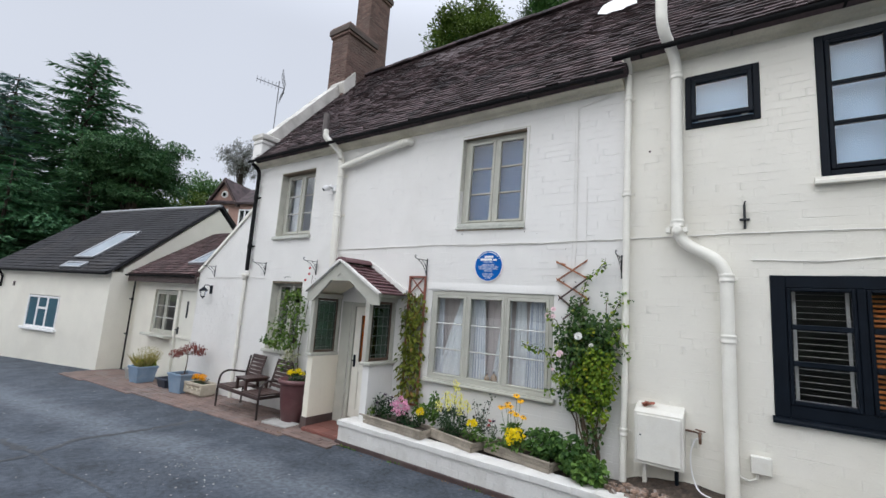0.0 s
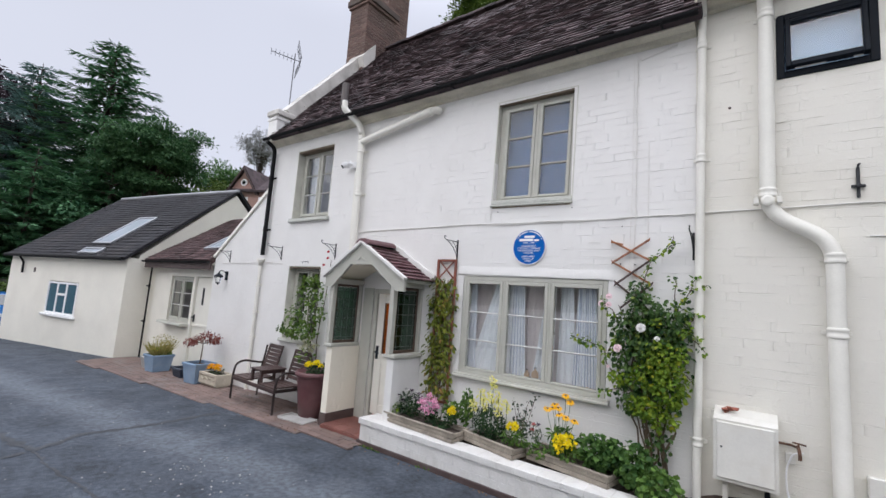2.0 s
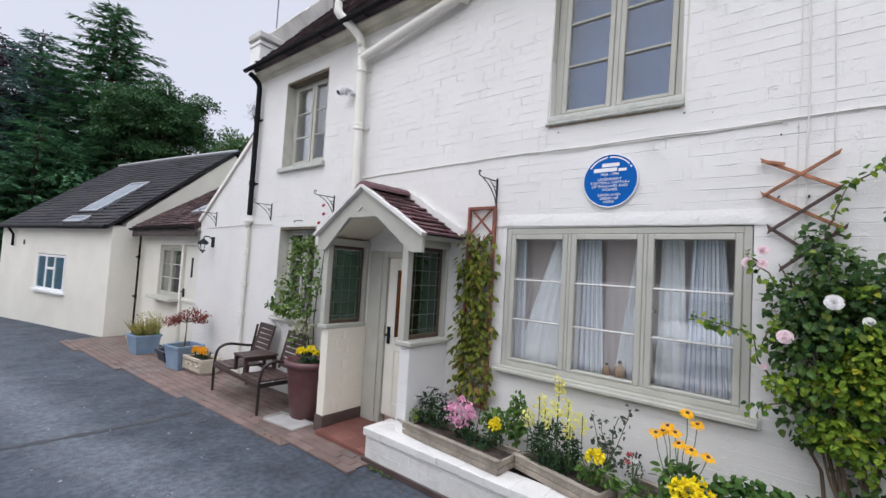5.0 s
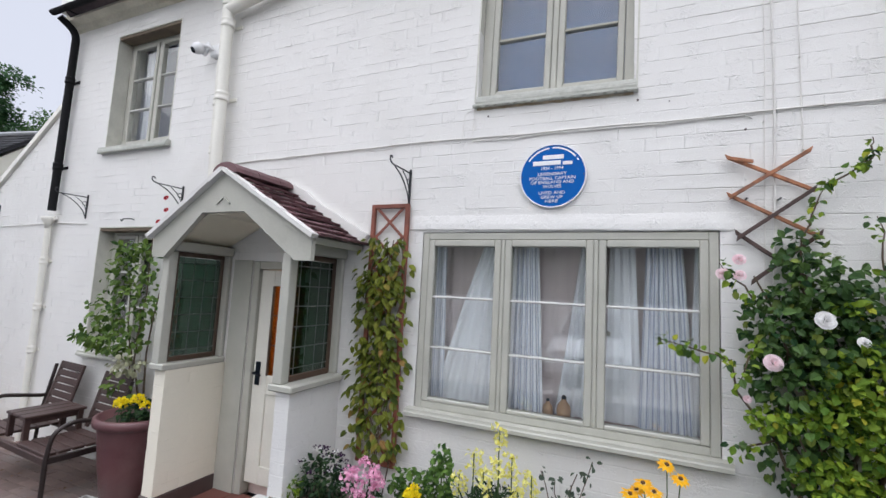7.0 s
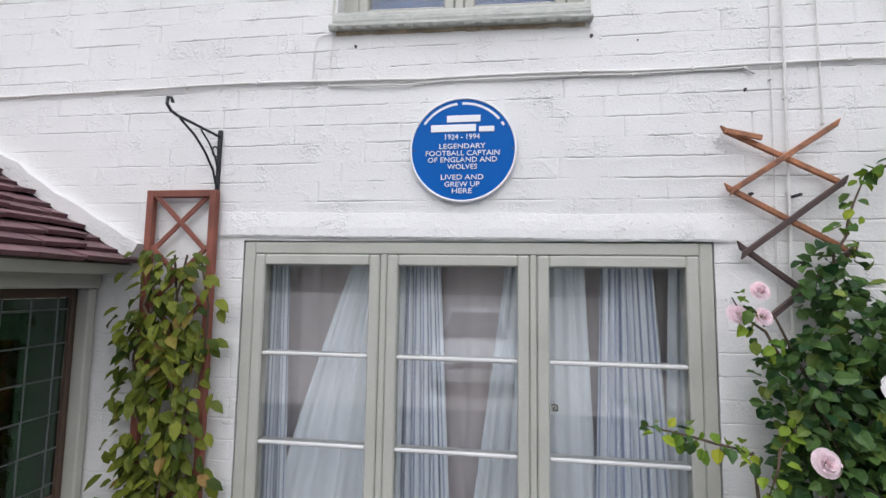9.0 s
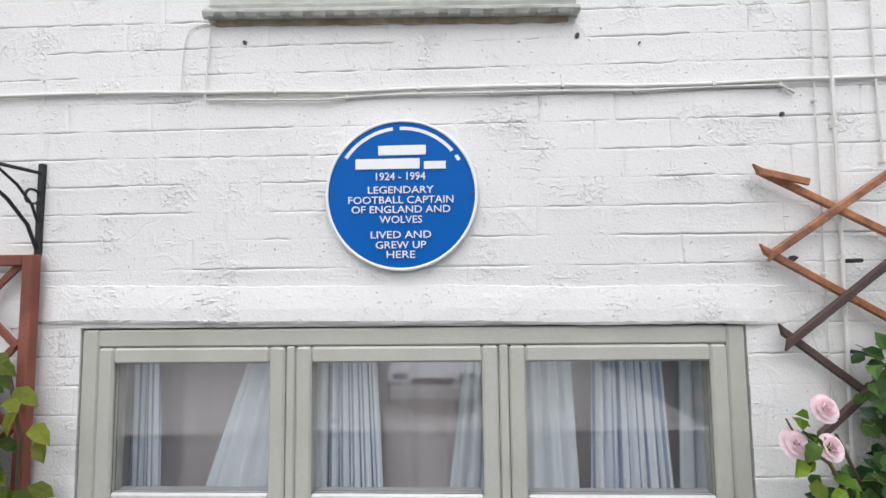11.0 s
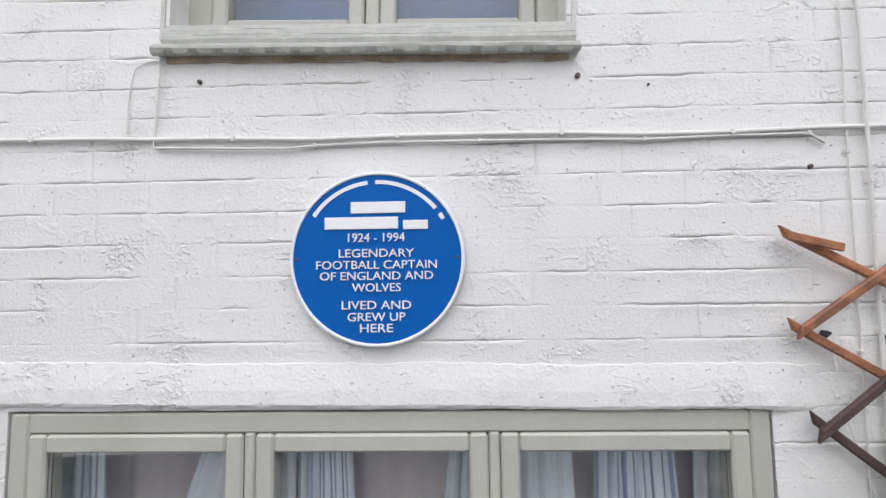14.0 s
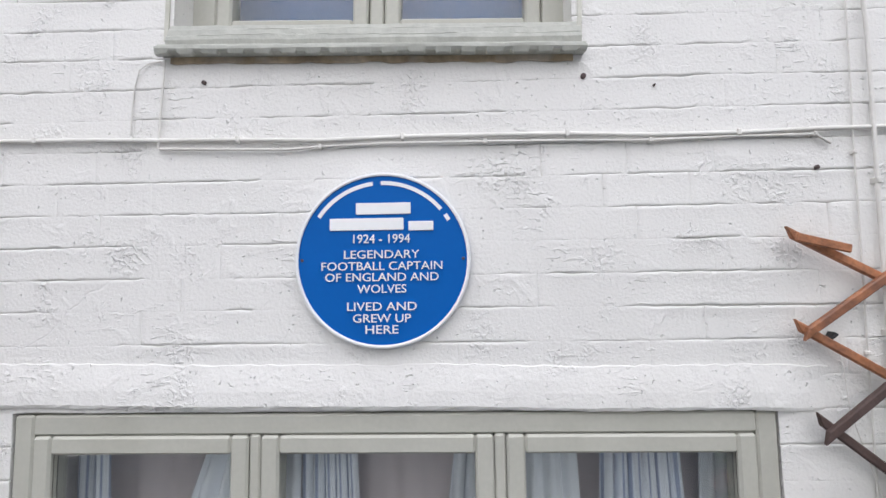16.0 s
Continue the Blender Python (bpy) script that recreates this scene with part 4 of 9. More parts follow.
part("door_frame", MB().bev(-9.04, -8.975, 0.14, 0.26, -0.28, 2.17, 0.004).bev(-8.125, -8.06, 0.14, 0.26, -0.28, 2.17, 0.004).bev(-8.975, -8.125, 0.14, 0.26, 2.115, 2.17, 0.004), DOORW, dl)
part("pane", MB().box(-8.62, -8.54, 0.19, 0.198, 1.42, 1.84), BLACK, dl, "dark slot of glass")
part("weather_bar", MB().bev(-8.96, -8.14, 0.165, 0.20, 0.88, 0.95, 0.008), DOORW, dl)
part("weather_bar", MB().bev(-8.96, -8.14, 0.165, 0.20, -0.20, -0.13, 0.008), DOORW, dl)
part("handle", MB().bev(-8.93, -8.89, 0.165, 0.20, 0.98, 1.16, 0.006).tube([(-8.91, 0.17, 1.10), (-8.91, 0.12, 1.10), (-8.80, 0.115, 1.095)], 0.011, 8), IRON, dl)
LEAVE, LRIDGE = (-0.12, 2.44), (2.3, 4.08)
LTILE = material("red_brown_clay_tile", (0.078, 0.047, 0.046), 0.85, spec=0.3, vary=0.35, scale=1.6, fine=35, bump=0.5, depth=0.008, stain=(0.03, 0.026, 0.026), stain_amount=0.7, stain_scale=1.6, island=0.45)
roof_link = tagged(part("roof_link", slab(-12.0, -8.06, LEAVE, LRIDGE), LTILE), "low red-brown clay-tiled roof of the link building", "roof", kind="structure")
tagged(part("fascia", MB().bev(-12.0, -8.06, -0.10, -0.05, 2.22, 2.42, 0.006), PLINTH), "dark timber fascia beam under the link roof", "trim", kind="structure")
gutter(-12.0, -8.08, -0.15, 2.42, 0.05)


def rooflight(x0, x1, t0, t1, eave, ridge, parent=None, m=None):
    """A roof window lying on a slope, between shares t0 and t1 of it."""
    (ya, za), (yb, zb) = eave, ridge
    ln = math.hypot(yb - ya, zb - za)
    c, s = (yb - ya) / ln, (zb - za) / ln
    base = Matrix(((1, 0, 0, 0), (0, c, -s, ya), (0, s, c, za), (0, 0, 0, 1)))
    if m is not None:
        base = m @ base
    a, b = t0 * ln, t1 * ln
    w = thing("roof_window", "roof window with a pale metal frame, lying in the tiled slope", "roof window", kind="structure")
    part("frame", MB().bev(x0, x1, a, a + 0.07, 0, 0.09, 0.006, base).bev(x0, x1, b - 0.07, b, 0, 0.09, 0.006, base).bev(x0, x0 + 0.07, a, b, 0, 0.088, 0.006, base).bev(x1 - 0.07, x1, a, b, 0, 0.088, 0.006, base), ALU, w)
    part("pane", MB().box(x0 + 0.07, x1 - 0.07, a + 0.07, b - 0.07, 0.03, 0.06, base), PALEGLASS, w, "glass with pale reflected sky put into its colour")
    return w


ALU = material("grey_metal_frame", (0.35, 0.36, 0.38), 0.4, 0.6, vary=0.06, scale=4, fine=60, bump=0.05)
# opaque glass; the pale base colour holds the reflected sky
PALEGLASS = material("roof_glass_sky_tint", (0.34, 0.38, 0.42), 0.08, vary=0.05, scale=1, fine=20, bump=0.0, spec=1.0)
rooflight(-9.30, -8.50, 0.17, 0.50, LEAVE, LRIDGE)

OB = pose(-12.0, -0.52, -0.40, 0, 0, 10.3)
ob = thing("outbuilding", "white-rendered low outbuilding with a dark slated roof beside the lane", "outbuilding", (-12.0, -0.52, -0.40), 10.3)
OW = [(-4.26, -2.42, 0.98, 2.02)]
fw = grid_wall(-7.2, 0, -0.3, 2.85, OW, 0.0, 0.3)
part("wall", fw, RENDER, ob)
part("wall", MB().prism([(0.301, -0.3), (6.0, -0.3), (6.0, 2.85), (3.15, 5.43), (0.301, 2.95)], "x", -0.3, 0.0), RENDER, ob)
part("wall", MB().prism([(0.301, -0.3), (6.0, -0.3), (6.0, 2.85), (3.15, 5.43), (0.301, 2.95)], "x", -7.2, -6.9), RENDER, ob)
part("wall", MB().box(-6.9, -0.3, 5.7, 6.0, -0.3, 2.85), RENDER, ob)
OE, ORG = (-0.16, 2.80), (3.15, 5.56)
rf = part("roof", slab(-7.25, 0.06, OE, ORG, 0.05), SLATE, ob)
part("rear_slope", slab(-7.25, 0.06, (6.2, 2.8), (3.152, 5.56)), SLATE, rf)
part("ridge_tiles", MB().tube([(-7.25, 3.15, 5.58), (-4, 3.15, 5.60), (-2, 3.15, 5.59), (0.06, 3.15, 5.58)], 0.06, 8), ALU, rf)
tiled_slope(rf, -7.25, 0.06, OE, ORG, SLATE, 0.25, 0.17, 0, 0.0)
part("gutter", MB().tube([(-7.25, -0.2, 2.80), (0.1, -0.2, 2.80)], 0.055, 8), GUTTER, ob)
wf = part("window", MB().bev(-4.25, -4.19, -0.015, 0.05, 1.0, 2.0, 0.006), UPVC, ob, "white plastic-framed window")
for bx in ((-2.49, -2.43, 1.0, 2.0), (-4.19, -2.49, 1.94, 2.0), (-4.19, -2.49, 1.0, 1.06), (-3.67, -3.60, 1.06, 1.94), (-3.11, -3.04, 1.06, 1.94), (-3.60, -3.11, 1.58, 1.65)):
    part("frame_bar", MB().bev(bx[0], bx[1], -0.015, 0.05, bx[2], bx[3], 0.006), UPVC, wf)
TEALGL = material("dark_teal_pane", (0.03, 0.10, 0.14), 0.06, vary=0.1, scale=2, fine=20, bump=0.0, spec=0.8)
for a, b, c, d2 in ((-4.19, -3.67, 1.06, 1.94), (-3.60, -3.11, 1.06, 1.58), (-3.60, -3.11, 1.65, 1.94), (-3.04, -2.49, 1.06, 1.94)):
    part("pane", MB().box(a, b, 0.008, 0.018, c, d2), TEALGL, wf)
part("sill", MB().bev(-4.35, -2.33, -0.09, 0.05, 0.92, 0.995, 0.01), UPVC, wf)
part("vent", MB().bev(-5.42, -5.32, -0.02, 0.01, 2.25, 2.40, 0.01), PLINTH, ob, "small dark wall vent")
part("downpipe", MB().tube([(-6.1, -0.2, 2.78), (-6.12, -0.06, 2.55), (-6.12, -0.06, 2.2)], 0.035, 8), GUTTER, ob)
rooflight(-2.80, -1.75, 0.16, 0.55, OE, ORG, None, OB)
rooflight(-2.60, -1.50, 0.03, 0.10, OE, ORG, None, OB)

# ---- porch ----
PX0, PX1, PF, PZ = -3.03, -1.62, -0.56, 0.0
tagged(part("porch_floor", MB().box(PX0 + 0.14, PX1 - 0.1, -0.64, FACE, -0.2, PZ - 0.012), QUARRY), "step and floor bed of the porch", "floor", kind="structure")
porch = thing("porch", "small gabled entrance porch with low white brick walls and sage-grey posts", "porch", (-2.2, -0.36, PZ))


def pp(name, mb, mat, parent=porch, lab="", **kw):
    mb.v = [(p[0] + 2.2, p[1] + 0.36, p[2] - PZ) for p in mb.v]
    return part(name, mb, mat, parent, lab, **kw)


WL, PT = 1.09, 2.05
PCREAM = material("warm_cream_masonry_paint", (0.82, 0.77, 0.65), 0.5, vary=0.03, scale=2.0, fine=105, bump=0.7, depth=0.003, lumps=True)
lw = pp("side_wall", MB().box(PX0 + 0.012, PX0 + 0.128, PF + 0.012, FACE, PZ + 0.12, WL), WHITE)
rw = pp("side_wall", MB().box(PX1 - 0.128, PX1 - 0.012, PF + 0.012, FACE, 0.0, WL), WHITE)
pp("plinth", MB().bev(PX0 - 0.004, PX0 + 0.144, PF - 0.006, FACE - 0.01, PZ - 0.1, PZ + 0.12, 0.006), PLINTH, porch, "brown-painted plinth")
for side, xo, sgn in ((0, PX0 + 0.012, -1), (1, PX0 + 0.128, 1), (2, PX1 - 0.128, -1), (3, PX1 - 0.012, 1)):
    for r in courses(PF + 0.012, FACE, PZ + 0.12, WL):
        bk_ = MB()
        painted_brick(bk_, r, (lambda u, v, w, xo=xo, sgn=sgn: (xo + sgn * w, u, v)), 4, 0.0045, 0.006, perp=0.05)
        pp("brick", bk_, PCREAM if side == 1 else WHITE, lw if side < 2 else rw, smooth=True)
for wl_, xo in ((lw, PX0 + 0.008), (rw, PX1 - 0.132)):
    for r in courses(xo, xo + 0.124, PZ + 0.12, WL):
        bk_ = MB()
        painted_brick(bk_, r, (lambda u, v, w: (u, PF + 0.012 - w, v)), 3, 0.0045, 0.006)
        pp("brick", bk_, PCREAM if wl_ is lw else WHITE, wl_, smooth=True)
for x, xi in ((PX0, PX0 + 0.138), (PX1 - 0.15, PX1 + 0.03)):
    pp("sill", MB().bev(x - 0.03, xi, PF - 0.03, FACE - 0.012, WL, WL + 0.05, 0.01), SAGE)
# posts, plates, leaded side lights
for x in (PX0 + 0.02, PX1 - 0.12):
    pp("post", MB().bev(x - 0.03, x + 0.05, PF - 0.022, PF + 0.055, WL + 0.05, PT, 0.006), SAGE)
    pp("post", MB().bev(x + 0.01, x + 0.09, -0.045, FACE - 0.012, WL + 0.05, PT, 0.006), SAGE)
    pp("wall_plate", MB().bev(x - 0.02, x + 0.11, PF - 0.012, FACE - 0.012, PT, PT + 0.08, 0.008), SAGE)
LEADG = glass_material("green_leaded_glass", (0.020, 0.052, 0.032), 0.03)
EDGEG = glass_material("pale_border_glass", (0.05, 0.085, 0.065), 0.05)
LEAD = material("dull_lead", (0.12, 0.135, 0.13), 0.5, 0.4, vary=0.15, scale=20, fine=100, bump=0.2, depth=0.002)
OAK = material("dark_oak_frame", (0.075, 0.045, 0.03), 0.5, vary=0.2, scale=6, fine=70, bump=0.3, depth=0.003)
for x in (PX0 + 0.035, PX1 - 0.105):
    y0, y1, z0, z1 = PF + 0.055, -0.045, WL + 0.05, PT
    sl = pp("side_light", MB().bev(x - 0.02, x + 0.02, y0, y0 + 0.024, z0, z1, 0.004).bev(x - 0.02, x + 0.02, y1 - 0.024, y1, z0, z1, 0.004).bev(x - 0.02, x + 0.02, y0 + 0.024, y1 - 0.024, z0, z0 + 0.04, 0.004).bev(x - 0.02, x + 0.02, y0 + 0.024, y1 - 0.024, z1 - 0.04, z1, 0.004), OAK, porch, "dark oak frame with leaded green glass")
    ya, yb, za, zb = y0 + 0.024, y1 - 0.024, z0 + 0.04, z1 - 0.04
    # a narrow border of pale quarries round a grid of green ones
    yl = [ya, ya + 0.045] + [ya + 0.045 + (yb - ya - 0.09) * i / 3 for i in (1, 2)] + [yb - 0.045, yb]
    zl = [za, za + 0.05] + [za + 0.05 + (zb - za - 0.10) * i / 5 for i in (1, 2, 3, 4)] + [zb - 0.05, zb]
    for y in yl[1:-1]:
        pp("lead_came", MB().tube([(x, y + R.uniform(-0.002, 0.002), za), (x, y + R.uniform(-0.003, 0.003), (za + zb) / 2), (x, y, zb)], 0.0045, 6, False), LEAD, sl)
    for z in zl[1:-1]:
        pp("lead_came", MB().tube([(x, ya, z + R.uniform(-0.002, 0.002)), (x, (ya + yb) / 2, z + R.uniform(-0.003, 0.003)), (x, yb, z)], 0.0045, 6, False), LEAD, sl)
    for i in range(len(yl) - 1):
        for k in range(len(zl) - 1):
            rim = i in (0, len(yl) - 2) or k in (0, len(zl) - 2)
            pane = MB().box(-0.002, 0.002, yl[i] + 0.003, yl[i + 1] - 0.003, zl[k] + 0.003, zl[k + 1] - 0.003)
            lean, tip, cy, cz = R.uniform(-0.03, 0.03), R.uniform(-0.03, 0.03), (yl[i] + yl[i + 1]) / 2, (zl[k] + zl[k + 1]) / 2
            pane.v = [(x + p[0] + lean * (p[1] - cy) + tip * (p[2] - cz), p[1], p[2]) for p in pane.v]
            g = pp("pane", pane, EDGEG if rim else LEADG, sl)
            g.visible_shadow = False
# gable roof
APX, APZ, EVZ, VERGE = -2.36, 2.655, 2.155, -0.66
for sgn, HALF in ((-1, 0.76), (1, 0.87)):
    e = APX + sgn * HALF
    board = [(APX, APZ + 0.004), (e, EVZ + 0.004), (e, EVZ - 0.165), (e - sgn * 0.14, EVZ - 0.165), (APX - sgn * 0.0 + sgn * 0.22, APZ - 0.31), (APX, APZ - 0.31)]
    pp("bargeboard", MB().prism(board, "y", VERGE + 0.04, VERGE + 0.08), SAGE)
    th = math.atan2(APZ - EVZ, HALF)
    nx, nz = sgn * math.sin(th), math.cos(th)
    sl = pp("roof_slope", MB().prism([(APX, APZ), (e, EVZ), (e - nx * 0.05, EVZ - nz * 0.05), (APX, APZ - 0.07)], "y", VERGE + 0.085, FACE - 0.012), SAGE)
    ln = math.hypot(HALF, APZ - EVZ)
    for i in range(6):
        a, b = i / 6 * 1.03, (i + 1) / 6 * 1.03
        q = lambda s, o: (APX + sgn * HALF * s + nx * o, APZ + (EVZ - APZ) * s + nz * o)
        j = R.uniform(-0.006, 0.006)
        pp("verge_tile", MB().prism([q(a, 0.002), q(b, 0.002), q(b, 0.035 + j), q(a, 0.035 + j)], "y", VERGE - 0.01 + j * 0.5, VERGE + 0.055), DIRTYW, porch, "pale mortared verge")
    rows = 9
    for r in range(rows):
        u = VERGE + 0.05 - (0.08 if r % 2 else 0.0)
        while u < FACE - 0.03:
            a, b = max(u, VERGE + 0.05), min(u + 0.165, FACE - 0.014)
            if b - a > 0.03:
                def put(uu, v, w):
                    s = 1.04 - v / ln
                    return (APX + sgn * HALF * s + nx * w, uu, APZ + (EVZ - APZ) * s + nz * w)
                t = MB()
                tile_into(t, a, r * 0.105, b - a, 0.15 if r < rows - 1 else 0.09, put, 0.020, 0.026)
                pp("tile", t, PTILE)
            u += 0.165
    fl = MB()
    q = lambda s, o: (APX + sgn * HALF * s + nx * o, APZ + (EVZ - APZ) * s + nz * o)
    fl.prism([q(i / 12, 0.03) for i in range(13)] + [q(i / 12, 0.09 + R.uniform(0, 0.025)) for i in range(12, -1, -1)], "y", FACE - 0.05, FACE - 0.008)
    pp("flashing", fl, WHITE, porch, "white-painted mortar fillet against the house wall")
pp("chevron", MB().prism([(APX - 0.075, APZ - 0.245), (APX, APZ - 0.185), (APX + 0.075, APZ - 0.245), (APX + 0.06, APZ - 0.25), (APX, APZ - 0.205), (APX - 0.06, APZ - 0.25)], "y", VERGE + 0.028, VERGE + 0.0395), SAGE, porch, "small raised chevron on the bargeboard")
for i in range(3):
    y = VERGE + 0.02 + i * 0.225
    pp("ridge_tile", MB().prism([(APX + 0.12 * math.cos(a) * 1.1, APZ - 0.01 + 0.085 * math.sin(a) + i * 0.004) for a in [math.pi * k / 8 for k in range(9)]], "y", y, min(y + 0.22, FACE - 0.014)), PTILE)
CEIL = material("cream_porch_lining", (0.84, 0.78, 0.62), 0.6, vary=0.04, scale=3, fine=50, bump=0.08, depth=0.003)
pp("lining", MB().prism([(APX - 0.66, EVZ - 0.02), (APX - 0.20, APZ - 0.30), (APX + 0.20, APZ - 0.30), (APX + 0.78, EVZ - 0.02), (APX + 0.78, EVZ - 0.035), (APX + 0.20, APZ - 0.315), (APX - 0.20, APZ - 0.315), (APX - 0.66, EVZ - 0.035)], "y", VERGE + 0.085, FACE - 0.014), CEIL, porch, "cream boarded lining")
# front door
d1 = tagged(new("door_1"), "cream front door with a narrow amber glass light and black latch", "door", kind="structure")
part("door_frame", MB().bev(-2.655, -2.58, 0.0, 0.10, 0.0, 2.015, 0.005).bev(-1.92, -1.845, 0.0, 0.10, 0.0, 2.015, 0.005).bev(-2.58, -1.92, 0.0, 0.10, 1.945, 2.015, 0.005), SAGE, d1)
DY = 0.03
part("side_panel", MB().bev(PX0 + 0.145, -2.66, -0.012, -0.0005, 0.0, 2.02, 0.003), SAGE, d1, "sage-grey boarding beside the door")
leaf = part("door_leaf", MB().bev(-2.575, -2.42, DY, DY + 0.045, 0.11, 1.94, 0.004).bev(-2.08, -1.925, DY, DY + 0.045, 0.11, 1.94, 0.004).bev(-2.42, -2.08, DY, DY + 0.045, 1.80, 1.94, 0.004).bev(-2.42, -2.08, DY, DY + 0.045, 0.86, 1.02, 0.004).bev(-2.42, -2.08, DY, DY + 0.045, 0.11, 0.26, 0.004).box(-2.42, -2.08, DY + 0.015, DY + 0.035, 0.26, 0.86), DOORW, d1)
AMBER = glass_material("amber_glass", (0.34, 0.15, 0.035), 0.08)
g = part("pane", MB().box(-2.42, -2.08, DY + 0.018, DY + 0.026, 1.02, 1.80), AMBER, leaf, "amber leaded glass")
g.visible_shadow = False
part("glazing_bead", MB().bev(-2.425, -2.405, DY - 0.012, DY + 0.01, 1.02, 1.80, 0.004).bev(-2.095, -2.075, DY - 0.012, DY + 0.01, 1.02, 1.80, 0.004).tube([(-2.42, DY + 0.01, 1.28), (-2.08, DY + 0.01, 1.28)], 0.006, 6).tube([(-2.42, DY + 0.01, 1.54), (-2.08, DY + 0.01, 1.54)], 0.006, 6), OAK, leaf)
part("latch", MB().bev(-2.545, -2.495, DY - 0.012, DY + 0.002, 0.93, 1.13, 0.004).tube([(-2.52, DY - 0.01, 1.04), (-2.52, DY - 0.06, 1.04), (-2.43, DY - 0.065, 1.03)], 0.010, 8), BLACK, leaf, "black iron lever latch")
tagged(part("wall_hall", MB().box(-2.7, -2.66, 0.325, 1.8, 0, 2.2).box(-1.84, -1.8, 0.325, 1.8, 0, 2.2).box(-2.7, -1.8, 1.8, 1.85, 0, 2.2).box(-2.66, -1.84, 0.325, 1.8, 2.15, 2.2).box(-2.66, -1.84, 0.12, 1.8, -0.02, 0.09), PLASTER), "inside walls of the entrance hall", "wall", kind="structure")
hl = thing("hall_lamp", "small glowing lamp inside the entrance hall", "lamp", (-2.22, 0.9, 1.55))
GLOW = bpy.data.materials.new("warm_bulb")
GLOW.use_nodes = True
gb = GLOW.node_tree.nodes["Principled BSDF"]
gb.inputs["Base Color"].default_value = (1, 0.8, 0.5, 1)
gb.inputs["Emission Color"].default_value = (1.0, 0.62, 0.25, 1)
gb.inputs["Emission Strength"].default_value = 8.0
part("bulb", MB().lathe([(0.01, -0.05), (0.04, -0.03), (0.05, 0.0), (0.035, 0.035), (0.012, 0.06)], 14), GLOW, hl, smooth=True)
part("fitting", MB().tube([(0, 0, 0.05), (0, 0, 0.60)], 0.008, 6), IRON, hl)
hall = bpy.data.lights.new("hall_light", "POINT")
hall.energy, hall.color, hall.shadow_soft_size = 4.0, (1.0, 0.66, 0.32), 0.06
new("hall_light", hall).location = (-2.22, 0.80, 1.55)

# ---- retaining wall and bed ----
RT, RF = 0.28, -0.70
bed = thing("retaining_wall", "low white-painted brick retaining wall with a brown plinth", "retaining wall", (0, -0.7, 0), kind="structure")


def rp(name, mb, mat, lab="", **kw):
    mb.v = [(p[0], p[1] + 0.7, p[2]) for p in mb.v]
    return part(name, mb, mat, bed, lab, **kw)


rp("core", MB().box(-2.0, 6.0, RF + 0.01, RF + 0.225, 0.0, RT - 0.07).box(-2.0, -1.78, RF + 0.225, -0.44, 0.0, RT - 0.07), WHITE)
rp("plinth", MB().bev(-2.05, 6.0, RF - 0.004, RF + 0.2, -0.2, 0.0, 0.008), PLINTH, "brown-painted plinth course")
for r in courses(-2.0, 6.0, 0.0, RT - 0.075):
    fc = MB()
    painted_brick(fc, r, (lambda u, v, w: (u, RF + 0.01 - w, v)), 7, 0.011, perp=0.7)
    rp("brick", fc, DIRTYW, smooth=True)
for r in courses(RF + 0.01, -0.44, 0.0, RT - 0.075):
    fc = MB()
    painted_brick(fc, r, (lambda u, v, w: (-2.0 - w, u, v)), 5, 0.008, perp=0.6)
    rp("brick", fc, DIRTYW, smooth=True)
x = -2.025
while x < 6.0:
    b = min(x + 0.232, 6.0)
    j = R.uniform(-0.005, 0.005)
    rp("coping_brick", MB().bev(x, b + 0.001, RF - 0.012 + j * 0.5, RF + 0.235 + j * 0.5, RT - 0.072, RT + j * 0.5, 0.005), DIRTYW)
    x = b
y = RF + 0.245
while y < -0.45:
    rp("coping_brick", MB().bev(-2.025, -1.78, y, y + 0.11, RT - 0.072, RT, 0.012), DIRTYW)
    y += 0.116
sm = MB()
nx, ny = 80, 9
vs = []
for k in range(ny):
    for i in range(nx):
        px, py = -1.78 + (6.0 + 1.78) * i / (nx - 1), RF + 0.226 + (FACE - RF - 0.226) * k / (ny - 1)
        vs.append((px, py, 0.235 + 0.02 * noise.noise(Vector((px * 4, py * 4, 0)))))
sm.add(vs, [(k * nx + i, k * nx + i + 1, (k + 1) * nx + i + 1, (k + 1) * nx + i) for k in range(ny - 1) for i in range(nx - 1)])
tagged(part("soil_bed", sm, SOIL), "dark soil behind the retaining wall", "soil", kind="structure")

